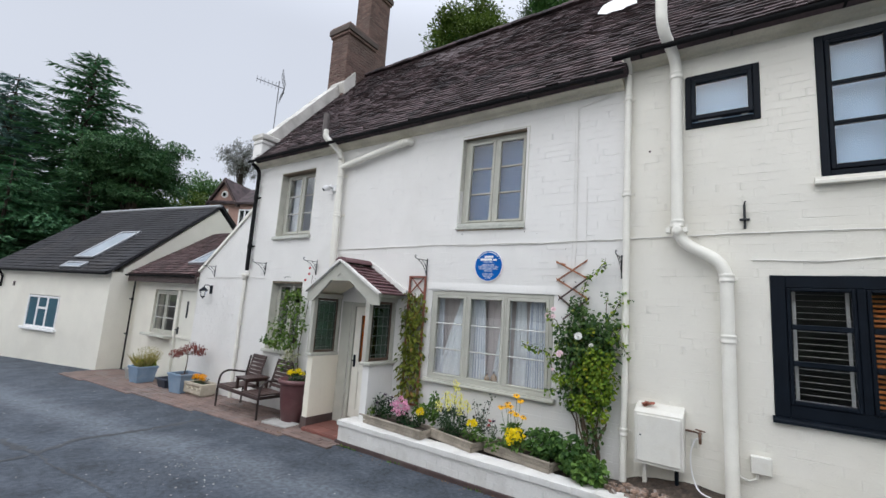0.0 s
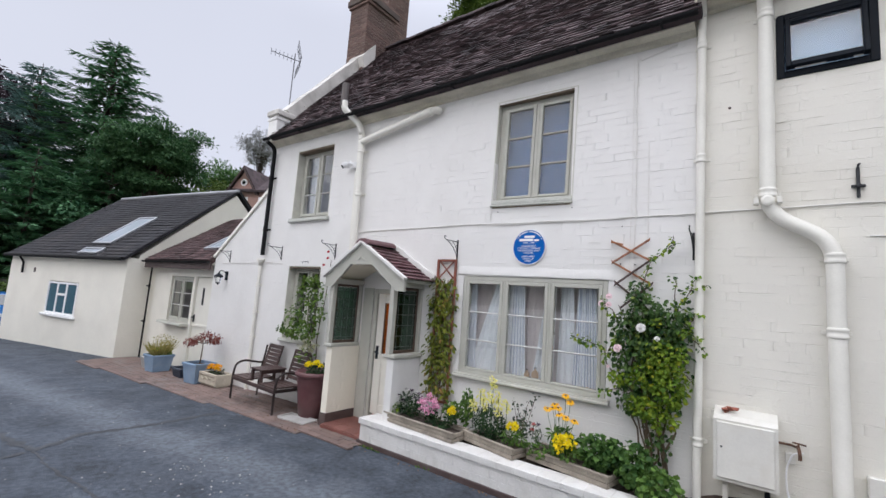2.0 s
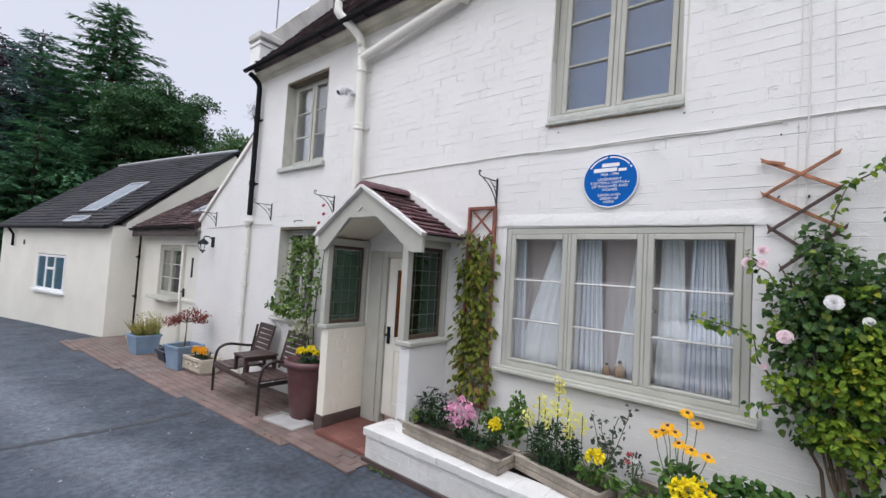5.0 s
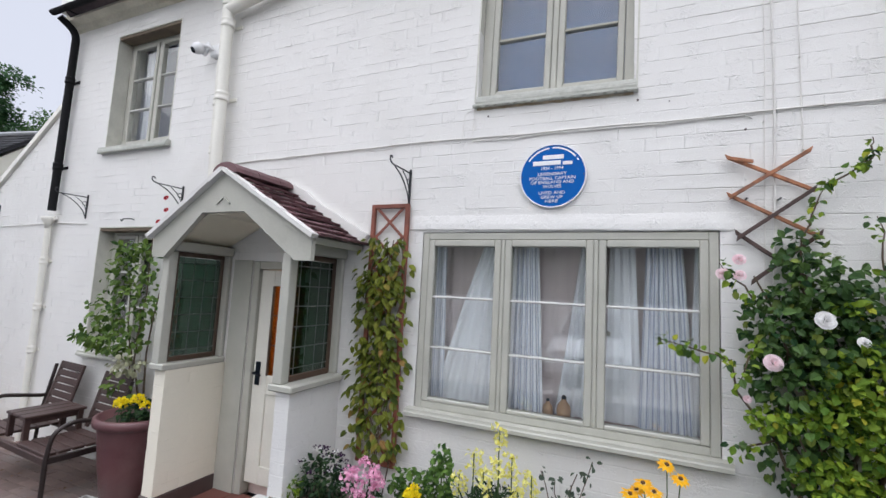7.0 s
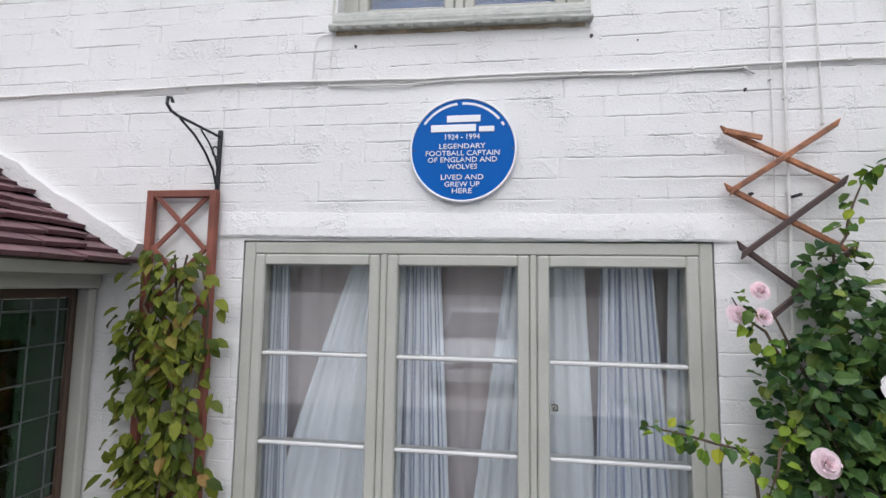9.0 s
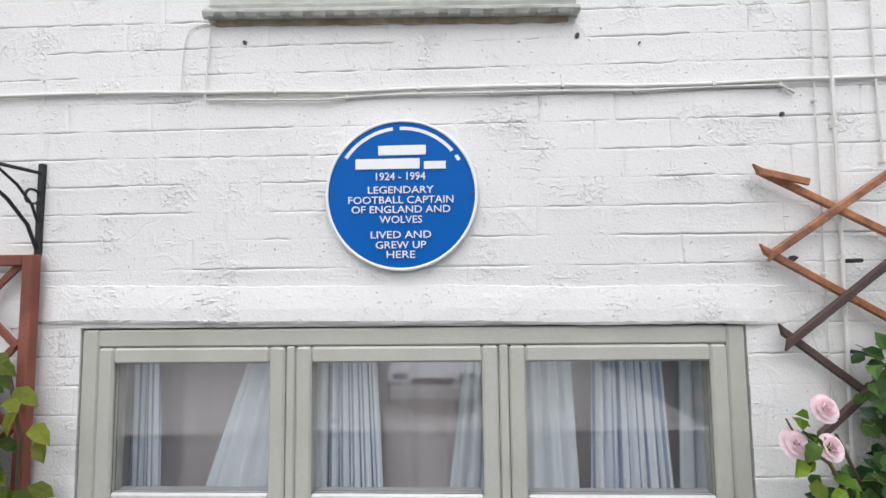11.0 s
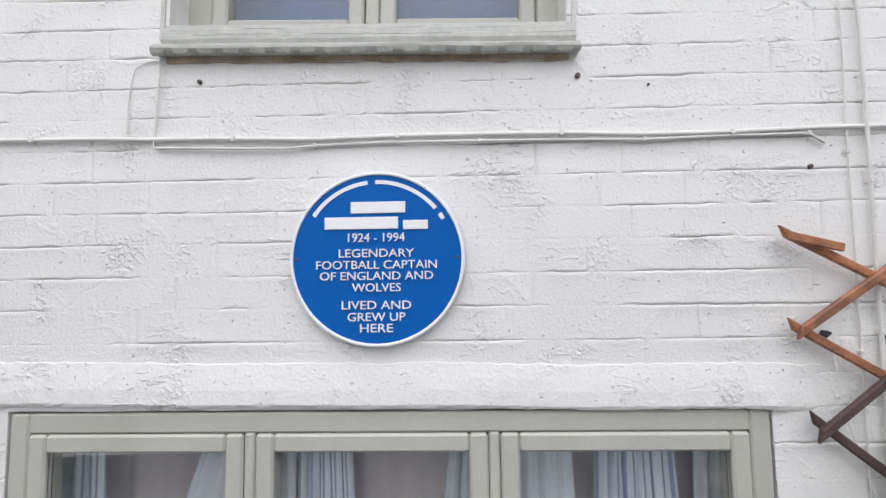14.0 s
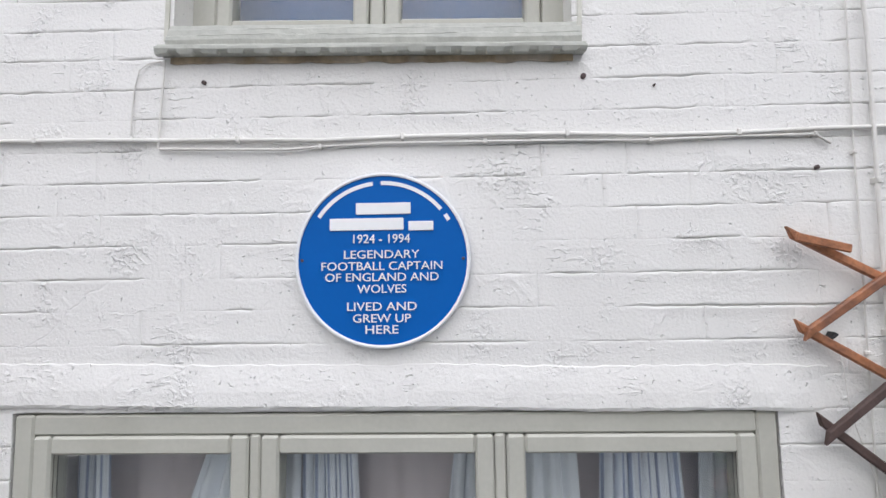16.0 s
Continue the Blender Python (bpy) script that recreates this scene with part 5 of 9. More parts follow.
# ---- chimneys and aerial ----
def chimney(at, w, d, z0, z1, label, cap=0.12):
    c = thing("chimney", label, "chimney", (at[0], at[1], z0))
    h = z1 - z0
    part("stack", MB().box(-w / 2 + 0.012, w / 2 - 0.012, -d / 2 + 0.012, d / 2 - 0.012, 0, h - 0.3), MORTAR, c)
    mb = MB()
    inset = lambda q: (q[0] + 0.004, q[1] - 0.004, q[2] + 0.005, q[3] - 0.005)
    for r in map(inset, courses(-w / 2, w / 2, 0, h - 0.3)):
        brick_into(mb, r, lambda u, v, q: (u, -d / 2 + 0.012 - q, v), 0.012, 0.004)
    for r in map(inset, courses(-d / 2, d / 2, 0, h - 0.3)):
        brick_into(mb, r, lambda u, v, q: (w / 2 - 0.012 + q, u, v), 0.012, 0.004)
        brick_into(mb, r, lambda u, v, q: (-w / 2 + 0.012 - q, u, v), 0.012, 0.004)
    part("brickwork", mb, BRICK, c, "sooty red brick courses", kind="stuff")
    for k, (o, a, b) in enumerate(((0.04, h - 0.3, h - 0.22), (0.075, h - 0.22, h - 0.06), (0.05, h - 0.06, h))):
        part("cap_course", MB().bev(-w / 2 - o, w / 2 + o, -d / 2 - o, d / 2 + o, a, b, 0.012), BRICK if k != 1 else SOOT, c)
    return c


SOOT = material("sooty_brick", (0.085, 0.065, 0.055), 0.9, vary=0.25, scale=3, fine=40, bump=0.5, depth=0.008)
chimney((-5.94, 2.28), 0.66, 1.0, 7.1, 9.55, "square red-brown brick chimney stack with a corbelled cap")
chimney((-6.68, 3.60), 0.62, 0.85, 7.1, 12.10, "taller sooty brick chimney stack behind the first")
AER = material("dull_aluminium", (0.16, 0.165, 0.18), 0.5, 0.5, vary=0.1, scale=10, fine=80, bump=0.05)
ae = thing("television_aerial", "metal television aerial with a tilted grid reflector on a thin mast", "aerial", (-6.05, 0.20, 5.54), 32)
part("mast", MB().tube([(0, 0, 0), (0, 0, 1.62)], 0.012, 8), AER, ae)
bx, fx = Vector((0.12, 0.02, 1.44)), Vector((-0.42, -0.26, 1.52))
part("boom", MB().tube([bx, fx], 0.010, 6), AER, ae)
bd, sd = (fx - bx).normalized(), Vector((0.46, -0.88, 0.0)).normalized()
for k in range(6):
    c0, s = bx.lerp(fx, 0.3 + 0.14 * k), 0.12 - 0.008 * k
    for zz in (0.06, -0.06):
        part("element", MB().tube([c0 + sd * s * 0.4 + Vector((0, 0, zz)), c0 - sd * s * 0.4 - Vector((0, 0, zz))], 0.005, 5), AER, ae)
for up in (1, -1):
    hinge, far = bx - bd * 0.02, bx + bd * -0.02 + Vector((0.10, 0.04, 0.34 * up)) + bd * 0.20
    for k in range(5):
        c0 = hinge.lerp(far, 0.15 + 0.85 * k / 4)
        part("reflector_rod", MB().tube([c0 + sd * 0.22, c0 - sd * 0.22], 0.005, 5), AER, ae)
    for s in (-0.21, 0.0, 0.21):
        part("reflector_frame", MB().tube([hinge + sd * s, far + sd * s], 0.005, 5), AER, ae)


# ---- pipes ----
def bent(points, r=0.12, n=5):
    """A path with its corners rounded."""
    pts = [Vector(p) for p in points]
    res = [pts[0]]
    for a, b, c in zip(pts, pts[1:], pts[2:]):
        u, v = (a - b).normalized(), (c - b).normalized()
        k = min(r, (a - b).length / 2, (c - b).length / 2)
        for i in range(n + 1):
            t = i / n
            res.append((b + u * k) * (1 - t) ** 2 + b * 2 * t * (1 - t) + (b + v * k) * t * t)
    return res + [pts[-1]]


def pipe(label, points, r, collars, mat=PIPE, name="downpipe", brackets=True):
    p = thing(name, label, "pipe", points[-1])
    o = Vector(points[-1])
    part("tube", MB().tube([q - o for q in bent(points, r * 3)], r, 14), mat, p, smooth=True)
    for x, z in collars:
        y = points[0][1] if len(points) < 3 else points[-1][1]
        part("collar", MB().lathe([(r + 0.001, -0.045), (r + 0.008, -0.04), (r + 0.010, -0.02), (r + 0.007, -0.016), (r + 0.007, 0.016), (r + 0.010, 0.02), (r + 0.008, 0.04), (r + 0.001, 0.045)], 18, (x - o.x, y - o.y, z - o.z)), mat, p, smooth=True)
        if brackets:
            part("bracket", MB().bev(x - o.x - r - 0.035, x - o.x + r + 0.035, -o.y - 0.012, -o.y + 0.004, z - o.z - 0.018, z - o.z + 0.018, 0.004), mat, p)
    return p


pipe("slender cream downpipe with collars on the house wall", [(1.87, -0.28, 5.16), (1.868, -0.075, 5.10), (1.862, -0.075, 4.95), (1.822, -0.075, 0.22)], 0.038, [(1.86, 4.72), (1.85, 3.51), (1.828, 0.78)])
pipe("thick cream soil pipe with an offset, running up past the eaves", [(2.262, -0.42, 7.6), (2.275, -0.42, 5.30), (2.385, -0.09, 5.08), (2.378, -0.09, 2.91), (2.822, -0.09, 2.65), (2.828, -0.09, 0.1)], 0.062, [(2.385, 4.86), (2.379, 3.10), (2.823, 2.50), (2.826, 1.88)], name="soil_pipe")
ic = thing("pipe_inspection_cap", "round screwed inspection cap on the soil pipe", "cap", (2.379, -0.16, 3.02))
part("cap", MB().lathe([(0.05, 0), (0.05, 0.012), (0.03, 0.02)], 16, m=pose(0, 0, 0, 90)), PIPE, ic)
for sx in (-0.085, 0.085):
    part("lug", MB().bev(sx - 0.02, sx + 0.02, -0.01, 0.08, -0.03, 0.03, 0.006), PIPE, ic)
pipe("cream soil pipe rising beside the porch", [(-3.44, -0.36, 5.20), (-3.43, -0.36, 5.06), (-3.235, -0.10, 4.80), (-3.205, -0.10, 4.5), (-3.15, -0.10, 2.50)], 0.056, [(-3.20, 4.58), (-3.172, 3.6), (-3.19, 4.36)], name="soil_pipe")
VENT = material("grey_brown_pipe", (0.10, 0.085, 0.08), 0.6, vary=0.1, scale=6, fine=50, bump=0.1)
vp = thing("vent_pipe", "grey-brown vent pipe standing through the roof edge", "pipe", (-3.45, -0.36, 5.12))
part("tube", MB().tube([(0, 0, -0.02), (0, 0, 0.40)], 0.060, 12), VENT, vp, smooth=True)
br = pipe("cream branch pipe slanting up to the wall", [(-1.58, -0.02, 4.755), (-1.62, -0.11, 4.755), (-2.4, -0.11, 4.635), (-3.19, -0.10, 4.51)], 0.056, [], name="branch_pipe")
part("collar", MB().tube([Vector((-1.68, -0.11, 4.746)) - Vector((-3.19, -0.10, 4.51)), Vector((-1.78, -0.11, 4.730)) - Vector((-3.19, -0.10, 4.51))], 0.066, 14), PIPE, br)
pipe("thin cream waste pipe beside the soil pipe", [(-3.345, -0.04, 4.02), (-3.30, -0.04, 2.62)], 0.018, [(-3.332, 3.6), (-3.316, 3.1)])
pipe("black downpipe at the corner of the house", [(-5.94, -0.26, 4.93), (-5.94, -0.07, 4.83), (-5.94, -0.07, 2.56)], 0.042, [(-5.94, 4.2), (-5.94, 3.1)], GUTTER)
pipe("cream downpipe with a hopper below the black pipe", [(-6.0, -0.05, 2.42), (-6.0, -0.05, -0.15)], 0.034, [(-6.0, 1.95), (-6.0, 1.40), (-6.0, 0.9)])
hp = thing("pipe_hopper", "small cream gully trap at the pipe head", "pipe", (-6.0, -0.06, 2.42))
part("bowl", MB().lathe([(0.03, -0.08), (0.04, -0.02), (0.075, 0.03), (0.078, 0.06), (0.06, 0.065)], 14), PIPE, hp, smooth=True)
part("spout", MB().tube([(0.0, 0, 0.02), (0.10, 0.02, 0.05)], 0.025, 8), PIPE, hp)

# ---- wall cables ----
CABLE = material("painted_cable", (0.72, 0.70, 0.66), 0.5, vary=0.06, scale=8, fine=80, bump=0.1, depth=0.002, stain=(0.3, 0.27, 0.22), stain_amount=0.4, stain_scale=2.5)


def cable(label, pts, r=0.006, name="wall_cable", clips=0.42, seed=1):
    rnd = random.Random(seed)
    c = thing(name, label, "cable", pts[0])
    o = Vector(pts[0])
    fine = [Vector(pts[0])]
    for a, b in zip(pts, pts[1:]):
        a, b = Vector(a), Vector(b)
        n = max(1, int((b - a).length / 0.16))
        for i in range(1, n + 1):
            j = 0.0035 if i < n else 0.0
            fine.append(a.lerp(b, i / n) + Vector((rnd.uniform(-j, j) * (0.5 if a.x != b.x else 1), rnd.uniform(-0.002, 0.001), rnd.uniform(-j, j))))
    part("sheath", MB().tube([p - o for p in fine], r, 6), CABLE, c, smooth=True)
    run = 0.0
    for a, b in zip(fine, fine[1:]):
        run += (b - a).length
        if run > clips:
            run = rnd.uniform(0, 0.1)
            part("clip", MB().bev(b.x - o.x - 0.005, b.x - o.x + 0.005, b.y - o.y - r - 0.002, -o.y + 0.004, b.z - o.z - r - 0.002, b.z - o.z + r + 0.003, 0.002), CABLE, c)
    return c


cable("long painted cable clipped along the wall", [(-3.12, -0.008, 2.955), (-2.0, -0.008, 2.966), (-1.1, -0.008, 2.978), (-0.6, -0.008, 2.971), (-0.17, -0.008, 2.961), (0.26, -0.008, 2.966), (0.68, -0.008, 2.956), (1.125, -0.008, 2.962), (1.8, -0.008, 2.966), (3.0, -0.008, 2.985), (4.2, -0.008, 2.978), (7.5, -0.008, 2.97)], 0.0062, seed=2)
cable("second painted cable sagging below the first", [(-0.595, -0.008, 2.948), (-0.25, -0.008, 2.938), (-0.17, -0.008, 2.945), (0.0, -0.008, 2.950), (0.26, -0.008, 2.948), (0.68, -0.008, 2.942), (1.09, -0.008, 2.948), (1.13, -0.006, 2.925)], 0.0036, seed=4)
cable("thin painted cable dropping from the sill", [(-0.588, -0.008, 3.19), (-0.60, -0.008, 2.95)], 0.0026, seed=5)
cable("thin cable looping down the wall", [(-0.60, -0.003, 3.19), (-0.635, -0.003, 3.185), (-0.66, -0.003, 3.165), (-0.672, -0.003, 3.12), (-0.676, -0.003, 3.04), (-0.678, -0.003, 2.99)], 0.0018, seed=6)
cable("grey metal conduit running down the wall", [(1.225, -0.012, 4.78), (1.235, -0.012, 3.2), (1.225, -0.012, 2.45), (1.20, -0.012, 1.4)], 0.0055, seed=7)
cable("pale thin cable beside the conduit", [(1.19, -0.007, 4.78), (1.195, -0.007, 3.3), (1.185, -0.007, 2.9), (1.17, -0.005, 1.9)], 0.0026, seed=8)
cable("pale cable with a top clip", [(1.355, -0.008, 3.80), (1.36, -0.006, 2.72)], 0.0036, seed=9)
cable("loose cable from the eaves", [(1.22, -0.008, 4.83), (1.27, -0.01, 4.76), (1.45, -0.01, 4.80), (1.62, -0.012, 4.84)], 0.005, seed=10)
cable("painted cable above the dark window", [(3.05, -0.008, 2.70), (3.6, -0.008, 2.68), (4.0, -0.008, 2.72), (5.5, -0.008, 2.70)], 0.006, seed=11)
cable("painted cable on the lean-to wall", [(-7.7, -0.008, 2.38), (-6.7, -0.008, 2.40), (-6.0, -0.008, 2.42), (-5.3, -0.008, 2.40)], 0.006, seed=12)
cable("thin dark flex hanging from a clip behind the trellis", [(1.088, -0.02, 2.435), (1.097, -0.03, 2.38), (1.112, -0.02, 2.27), (1.150, -0.02, 2.14), (1.178, -0.02, 2.06)], 0.0013, seed=13, clips=9.0)
fc = thing("cable_clip", "small dark clip hanging on the wall behind the trellis", "clip", (1.087, -0.012, 2.443))
part("jaw", MB().bev(-0.0035, 0.0035, -0.010, 0.012, -0.013, 0.013, 0.002, pose(0, 0, 0, 0, 28, 0)), IRON, fc)
part("jaw", MB().bev(-0.003, 0.003, -0.012, -0.004, -0.008, 0.008, 0.002, pose(0.005, 0, 0.003, 0, 50, 0)), IRON, fc)
for k, (x, z, r) in enumerate(((-0.484, 3.128, 0.006), (0.519, 3.119, 0.007), (1.095, 2.865, 0.006), (0.70, 3.09, 0.003), (2.09, 4.02, 0.013))):
    nl = thing("wall_plug", "small dark plugged hole in the painted wall", "wall plug", (x, -0.001, z), group="plugged holes in the wall")
    part("plug", MB().lathe([(r, -0.006), (r, 0.004), (r * 0.5, 0.005)], 10, m=pose(0, 0, 0, 90)), PLINTH, nl)

# ---- wall brackets for hanging baskets ----
def basket_bracket(x, z, h=0.25, arm=0.30):
    b = thing("hanging_basket_bracket", "empty black wrought-iron hanging basket bracket on the wall", "bracket", (x, 0.0, z), group="hanging basket brackets")
    part("back_bar", MB().bev(-0.009, 0.009, -0.010, 0.004, 0, h + 0.03, 0.002), IRON, b)
    part("arm", MB().tube([(0, -0.008, h), (0, -arm * 0.9, h - 0.005), (0, -arm, h), (0, -arm - 0.022, h + 0.018), (0, -arm - 0.020, h + 0.045), (0, -arm - 0.002, h + 0.05), (0, -arm + 0.008, h + 0.035)], 0.006, 6), IRON, b)
    part("brace", MB().tube([(0, -0.010, 0.02), (0, -0.04, 0.09), (0, -0.10, 0.155), (0, -0.17, 0.205), (0, -0.25, h - 0.012)], 0.005, 6), IRON, b)
    part("brace", MB().tube([(0, -0.010, 0.10), (0, -0.03, 0.15), (0, -0.075, 0.20), (0, -0.13, h - 0.012)], 0.004, 6), IRON, b)
    part("scroll", MB().tube([(0, -0.03 - 0.022 * math.cos(a), 0.175 + 0.022 * math.sin(a)) for a in [k * 0.6 for k in range(11)]], 0.004, 5), IRON, b)
    return b


bk = basket_bracket(-1.10, 2.485)
for x, z in ((1.782, 2.49), (-3.72, 2.485), (-5.36, 2.46), (-7.36, 2.40)):
    copy_thing(bk, pose(x, 0, z))
hk = thing("wall_hook", "small iron hook on the wall", "hook", (-4.52, 0, 2.40))
part("hook", MB().tube([(0.06, 0.0, 0.03), (0.06, -0.03, 0.035), (-0.04, -0.05, 0.035), (-0.07, -0.05, 0.01), (-0.09, -0.05, 0.03)], 0.006, 6), IRON, hk)
an = thing("wall_tie", "black iron cross-shaped wall tie", "wall tie", (2.994, 0, 3.03))
part("bar", MB().bev(-0.011, 0.011, -0.022, 0.004, 0, 0.26, 0.004).tube([(0, -0.012, 0.25), (0.004, -0.02, 0.285), (0.016, -0.02, 0.29)], 0.008, 6), IRON, an)
part("cross_bar", MB().bev(-0.045, 0.045, -0.028, -0.006, 0.085, 0.108, 0.004), IRON, an)
part("nut", MB().lathe([(0.02, 0), (0.02, 0.02), (0.01, 0.028)], 6, (0, 0, 0), pose(0, -0.024, 0.096, 90)), IRON, an)

# ---- security camera, lantern ----
CAMW = material("white_camera_plastic", (0.75, 0.75, 0.75), 0.35, vary=0.03, scale=8, fine=60, bump=0.02)
sc = thing("security_camera", "white bullet security camera with a black face, on the wall", "camera", (-3.40, -0.02, 4.14))
part("base", MB().bev(-0.06, 0.06, -0.05, 0.024, -0.06, 0.06, 0.012), CAMW, sc)
part("arm", MB().tube([(0, -0.04, 0), (-0.04, -0.10, 0.02), (-0.07, -0.14, 0.02)], 0.016, 8), CAMW, sc)
mcam = look((-0.10, -0.15, -0.02), (-0.3, -0.7, -0.5))
part("housing", MB().lathe([(0.012, 0.062), (0.034, 0.052), (0.05, 0.036), (0.058, 0.01), (0.056, -0.018), (0.042, -0.044), (0.03, -0.052)], 16, m=mcam), CAMW, sc, smooth=True)
part("lens", MB().lathe([(0.032, -0.056), (0.030, -0.045)], 14, m=mcam), BLACK, sc, "black lens face")
part("hood", MB().bev(-0.045, 0.045, -0.02, 0.02, -0.10, 0.03, 0.012, pose(-0.05, -0.075, 0.03, 0, 50, 0)), CAMW, sc)
lt = thing("wall_lantern", "black and clear glass coach lantern on a wall bracket", "lantern", (-7.42, 0, 1.98))
part("wall_plate", MB().bev(-0.05, 0.05, -0.02, 0.006, 0.02, 0.22, 0.006), BLACK, lt)
part("arm", MB().tube([(0, -0.01, 0.16), (0, -0.08, 0.22), (0, -0.16, 0.22), (0, -0.18, 0.17)], 0.011, 8), BLACK, lt)
part("roof", MB().lathe([(0.10, 0), (0.095, 0.012), (0.05, 0.05), (0.02, 0.075), (0.008, 0.10)], 6, (0, -0.18, 0.09)), BLACK, lt)
lg = part("glass", MB().lathe([(0.045, -0.13), (0.088, 0.0)], 6, (0, -0.18, 0.09)), GLASS, lt)
part("frame", MB().tube([(0.05, -0.18, -0.045), (0.09, -0.18, 0.09)], 0.006, 5).tube([(-0.05, -0.18, -0.045), (-0.09, -0.18, 0.09)], 0.006, 5).tube([(0, -0.23, -0.045), (0, -0.27, 0.09)], 0.006, 5).lathe([(0.05, 0), (0.05, -0.015), (0.015, -0.035), (0.01, -0.06)], 6, (0, -0.18, -0.04)), BLACK, lt)

# ---- plaque ----
BLUE = material("blue_enamel", (0.0025, 0.105, 0.40), 0.45, spec=0.12, vary=0.03, scale=8, fine=90, bump=0.05, depth=0.001)
PLW = material("white_enamel", (0.82, 0.82, 0.82), 0.4, vary=0.02, scale=8, fine=90, bump=0.03, depth=0.001)
PC, PR = (-0.006, -0.001, 2.648), 0.2220
pq = thing("wall_plaque", "round blue enamel plaque with raised white lettering on the wall", "plaque", PC)
face = pose(0, 0, 0, 90)
part("disc", MB().lathe([(PR - 0.002, -0.004), (PR, 0.0), (PR, 0.016), (PR - 0.006, 0.017)], 72, m=face), BLUE, pq)
rim = MB()
prof = [(PR - 0.0085, 0.0165), (PR - 0.0085, 0.0200), (PR - 0.005, 0.0215), (PR - 0.001, 0.0205), (PR + 0.0006, 0.0165), (PR + 0.0006, 0.004)]
for i in range(72):
    a, b = 2 * math.pi * i / 72, 2 * math.pi * (i + 1) / 72
    for (r0, h0), (r1, h1) in zip(prof, prof[1:]):
        rim.add([face @ Vector(q) for q in ((r0 * math.cos(a), r0 * math.sin(a), h0), (r0 * math.cos(b), r0 * math.sin(b), h0), (r1 * math.cos(b), r1 * math.sin(b), h1), (r1 * math.cos(a), r1 * math.sin(a), h1))], [(0, 1, 2, 3)])
part("rim", rim, PLW, pq, "raised white rim")
for sx in (-0.204, 0.204):
    part("screw", MB().lathe([(0.004, 0.016), (0.004, 0.0185), (0.002, 0.019)], 8, (sx, 0, 0), face), PLINTH, pq)
K = 0.001467


def line(text, cy, width, cap, cx=0.0):
    """One line of raised lettering, fitted to its width and cap height."""
    cu = bpy.data.curves.new("lettering", "FONT")
    cu.body, cu.extrude, cu.align_x, cu.resolution_u = text, 0.002, "CENTER", 3
    tmp = bpy.data.objects.new("lettering", cu)
    scene.collection.objects.link(tmp)
    me = bpy.data.meshes.new_from_object(tmp.evaluated_get(bpy.context.evaluated_depsgraph_get()))
    bpy.data.objects.remove(tmp)
    co = np.array([tuple(p.co) for p in me.vertices])
    lo, hi = co.min(0), co.max(0)
    sx, sy = width * K / (hi[0] - lo[0]), cap * K / (hi[1] - max(lo[1], 0.0))
    me.transform(face @ Matrix.Translation((cx * K, cy * K - cap * K / 2, 0.0185)) @ Matrix.Diagonal((sx, sy, 1, 1)) @ Matrix.Translation((-(lo[0] + hi[0]) / 2, -max(lo[1], 0.0), 0)))
    part("lettering", me, PLW, pq)


for text, cy, width, cap in (("1924 - 1994", 36, 98, 15), ("LEGENDARY", 9, 130, 14), ("FOOTBALL CAPTAIN", -11, 208, 14), ("OF ENGLAND AND", -30, 195, 14), ("WOLVES", -50, 84, 14), ("LIVED AND", -80, 119, 14), ("GREW UP", -100, 99, 14), ("HERE", -119, 56, 14)):
    line(text, cy, width, cap, -1)
for cx, cy, w, h in ((2, 88, 95, 20), (-27, 61, 128, 21), (67, 57, 43, 16)):
    part("bar", MB().bev((cx - w / 2) * K, (cx + w / 2) * K, (cy - h / 2) * K, (cy + h / 2) * K, 0.0165, 0.0205, 0.001, face), PLW, pq)
for a0, a1 in ((146, 97), (91, 40), (35, 30)):
    n = max(2, int(abs(a0 - a1) / 3))
    turn = [radians(a0 + (a1 - a0) * i / n) for i in range(n + 1)]
    vs = [face @ Vector((r * math.cos(p), r * math.sin(p), h)) for p in turn for r, h in ((0.190, 0.0165), (0.190, 0.0185), (0.200, 0.0185), (0.200, 0.0165))]
    ab = MB().add(vs, [(i * 4 + k, i * 4 + k + 1, i * 4 + k + 5, i * 4 + k + 4) for i in range(n) for k in range(3)] + [(0, 1, 2, 3), (n * 4 + 3, n * 4 + 2, n * 4 + 1, n * 4)])
    part("bar", ab, PLW, pq)

# ---- trellises ----
REDWOOD = material("red_stained_timber", (0.22, 0.07, 0.045), 0.7, vary=0.2, scale=8, fine=80, bump=0.4, depth=0.003, stain=(0.08, 0.03, 0.02), stain_amount=0.4, stain_scale=6, obj=0.1)
OLDWOOD = material("weathered_brown_lath", (0.31, 0.125, 0.058), 0.6, vary=0.35, scale=14, fine=90, bump=0.6, depth=0.003, stain=(0.075, 0.040, 0.035), stain_amount=0.9, stain_scale=9, obj=0.25)
CHARRED = material("blackened_old_lath", (0.07, 0.045, 0.04), 0.8, vary=0.3, scale=10, fine=90, bump=0.5, depth=0.003, stain=(0.16, 0.08, 0.05), stain_amount=0.5, stain_scale=4)
tr = thing("garden_trellis", "tall narrow red-stained lattice trellis panel fixed to the wall", "trellis", (-1.242, 0, 0.532))
for x in (-0.165, 0.135):
    part("stile", MB().bev(x, x + 0.032, -0.045, -0.015, 0, 1.955, 0.003), REDWOOD, tr)
part("rail", MB().bev(-0.133, 0.135, -0.045, -0.015, 1.923, 1.955, 0.003), REDWOOD, tr)
part("rail", MB().bev(-0.133, 0.135, -0.045, -0.015, 0, 0.032, 0.003), REDWOOD, tr)
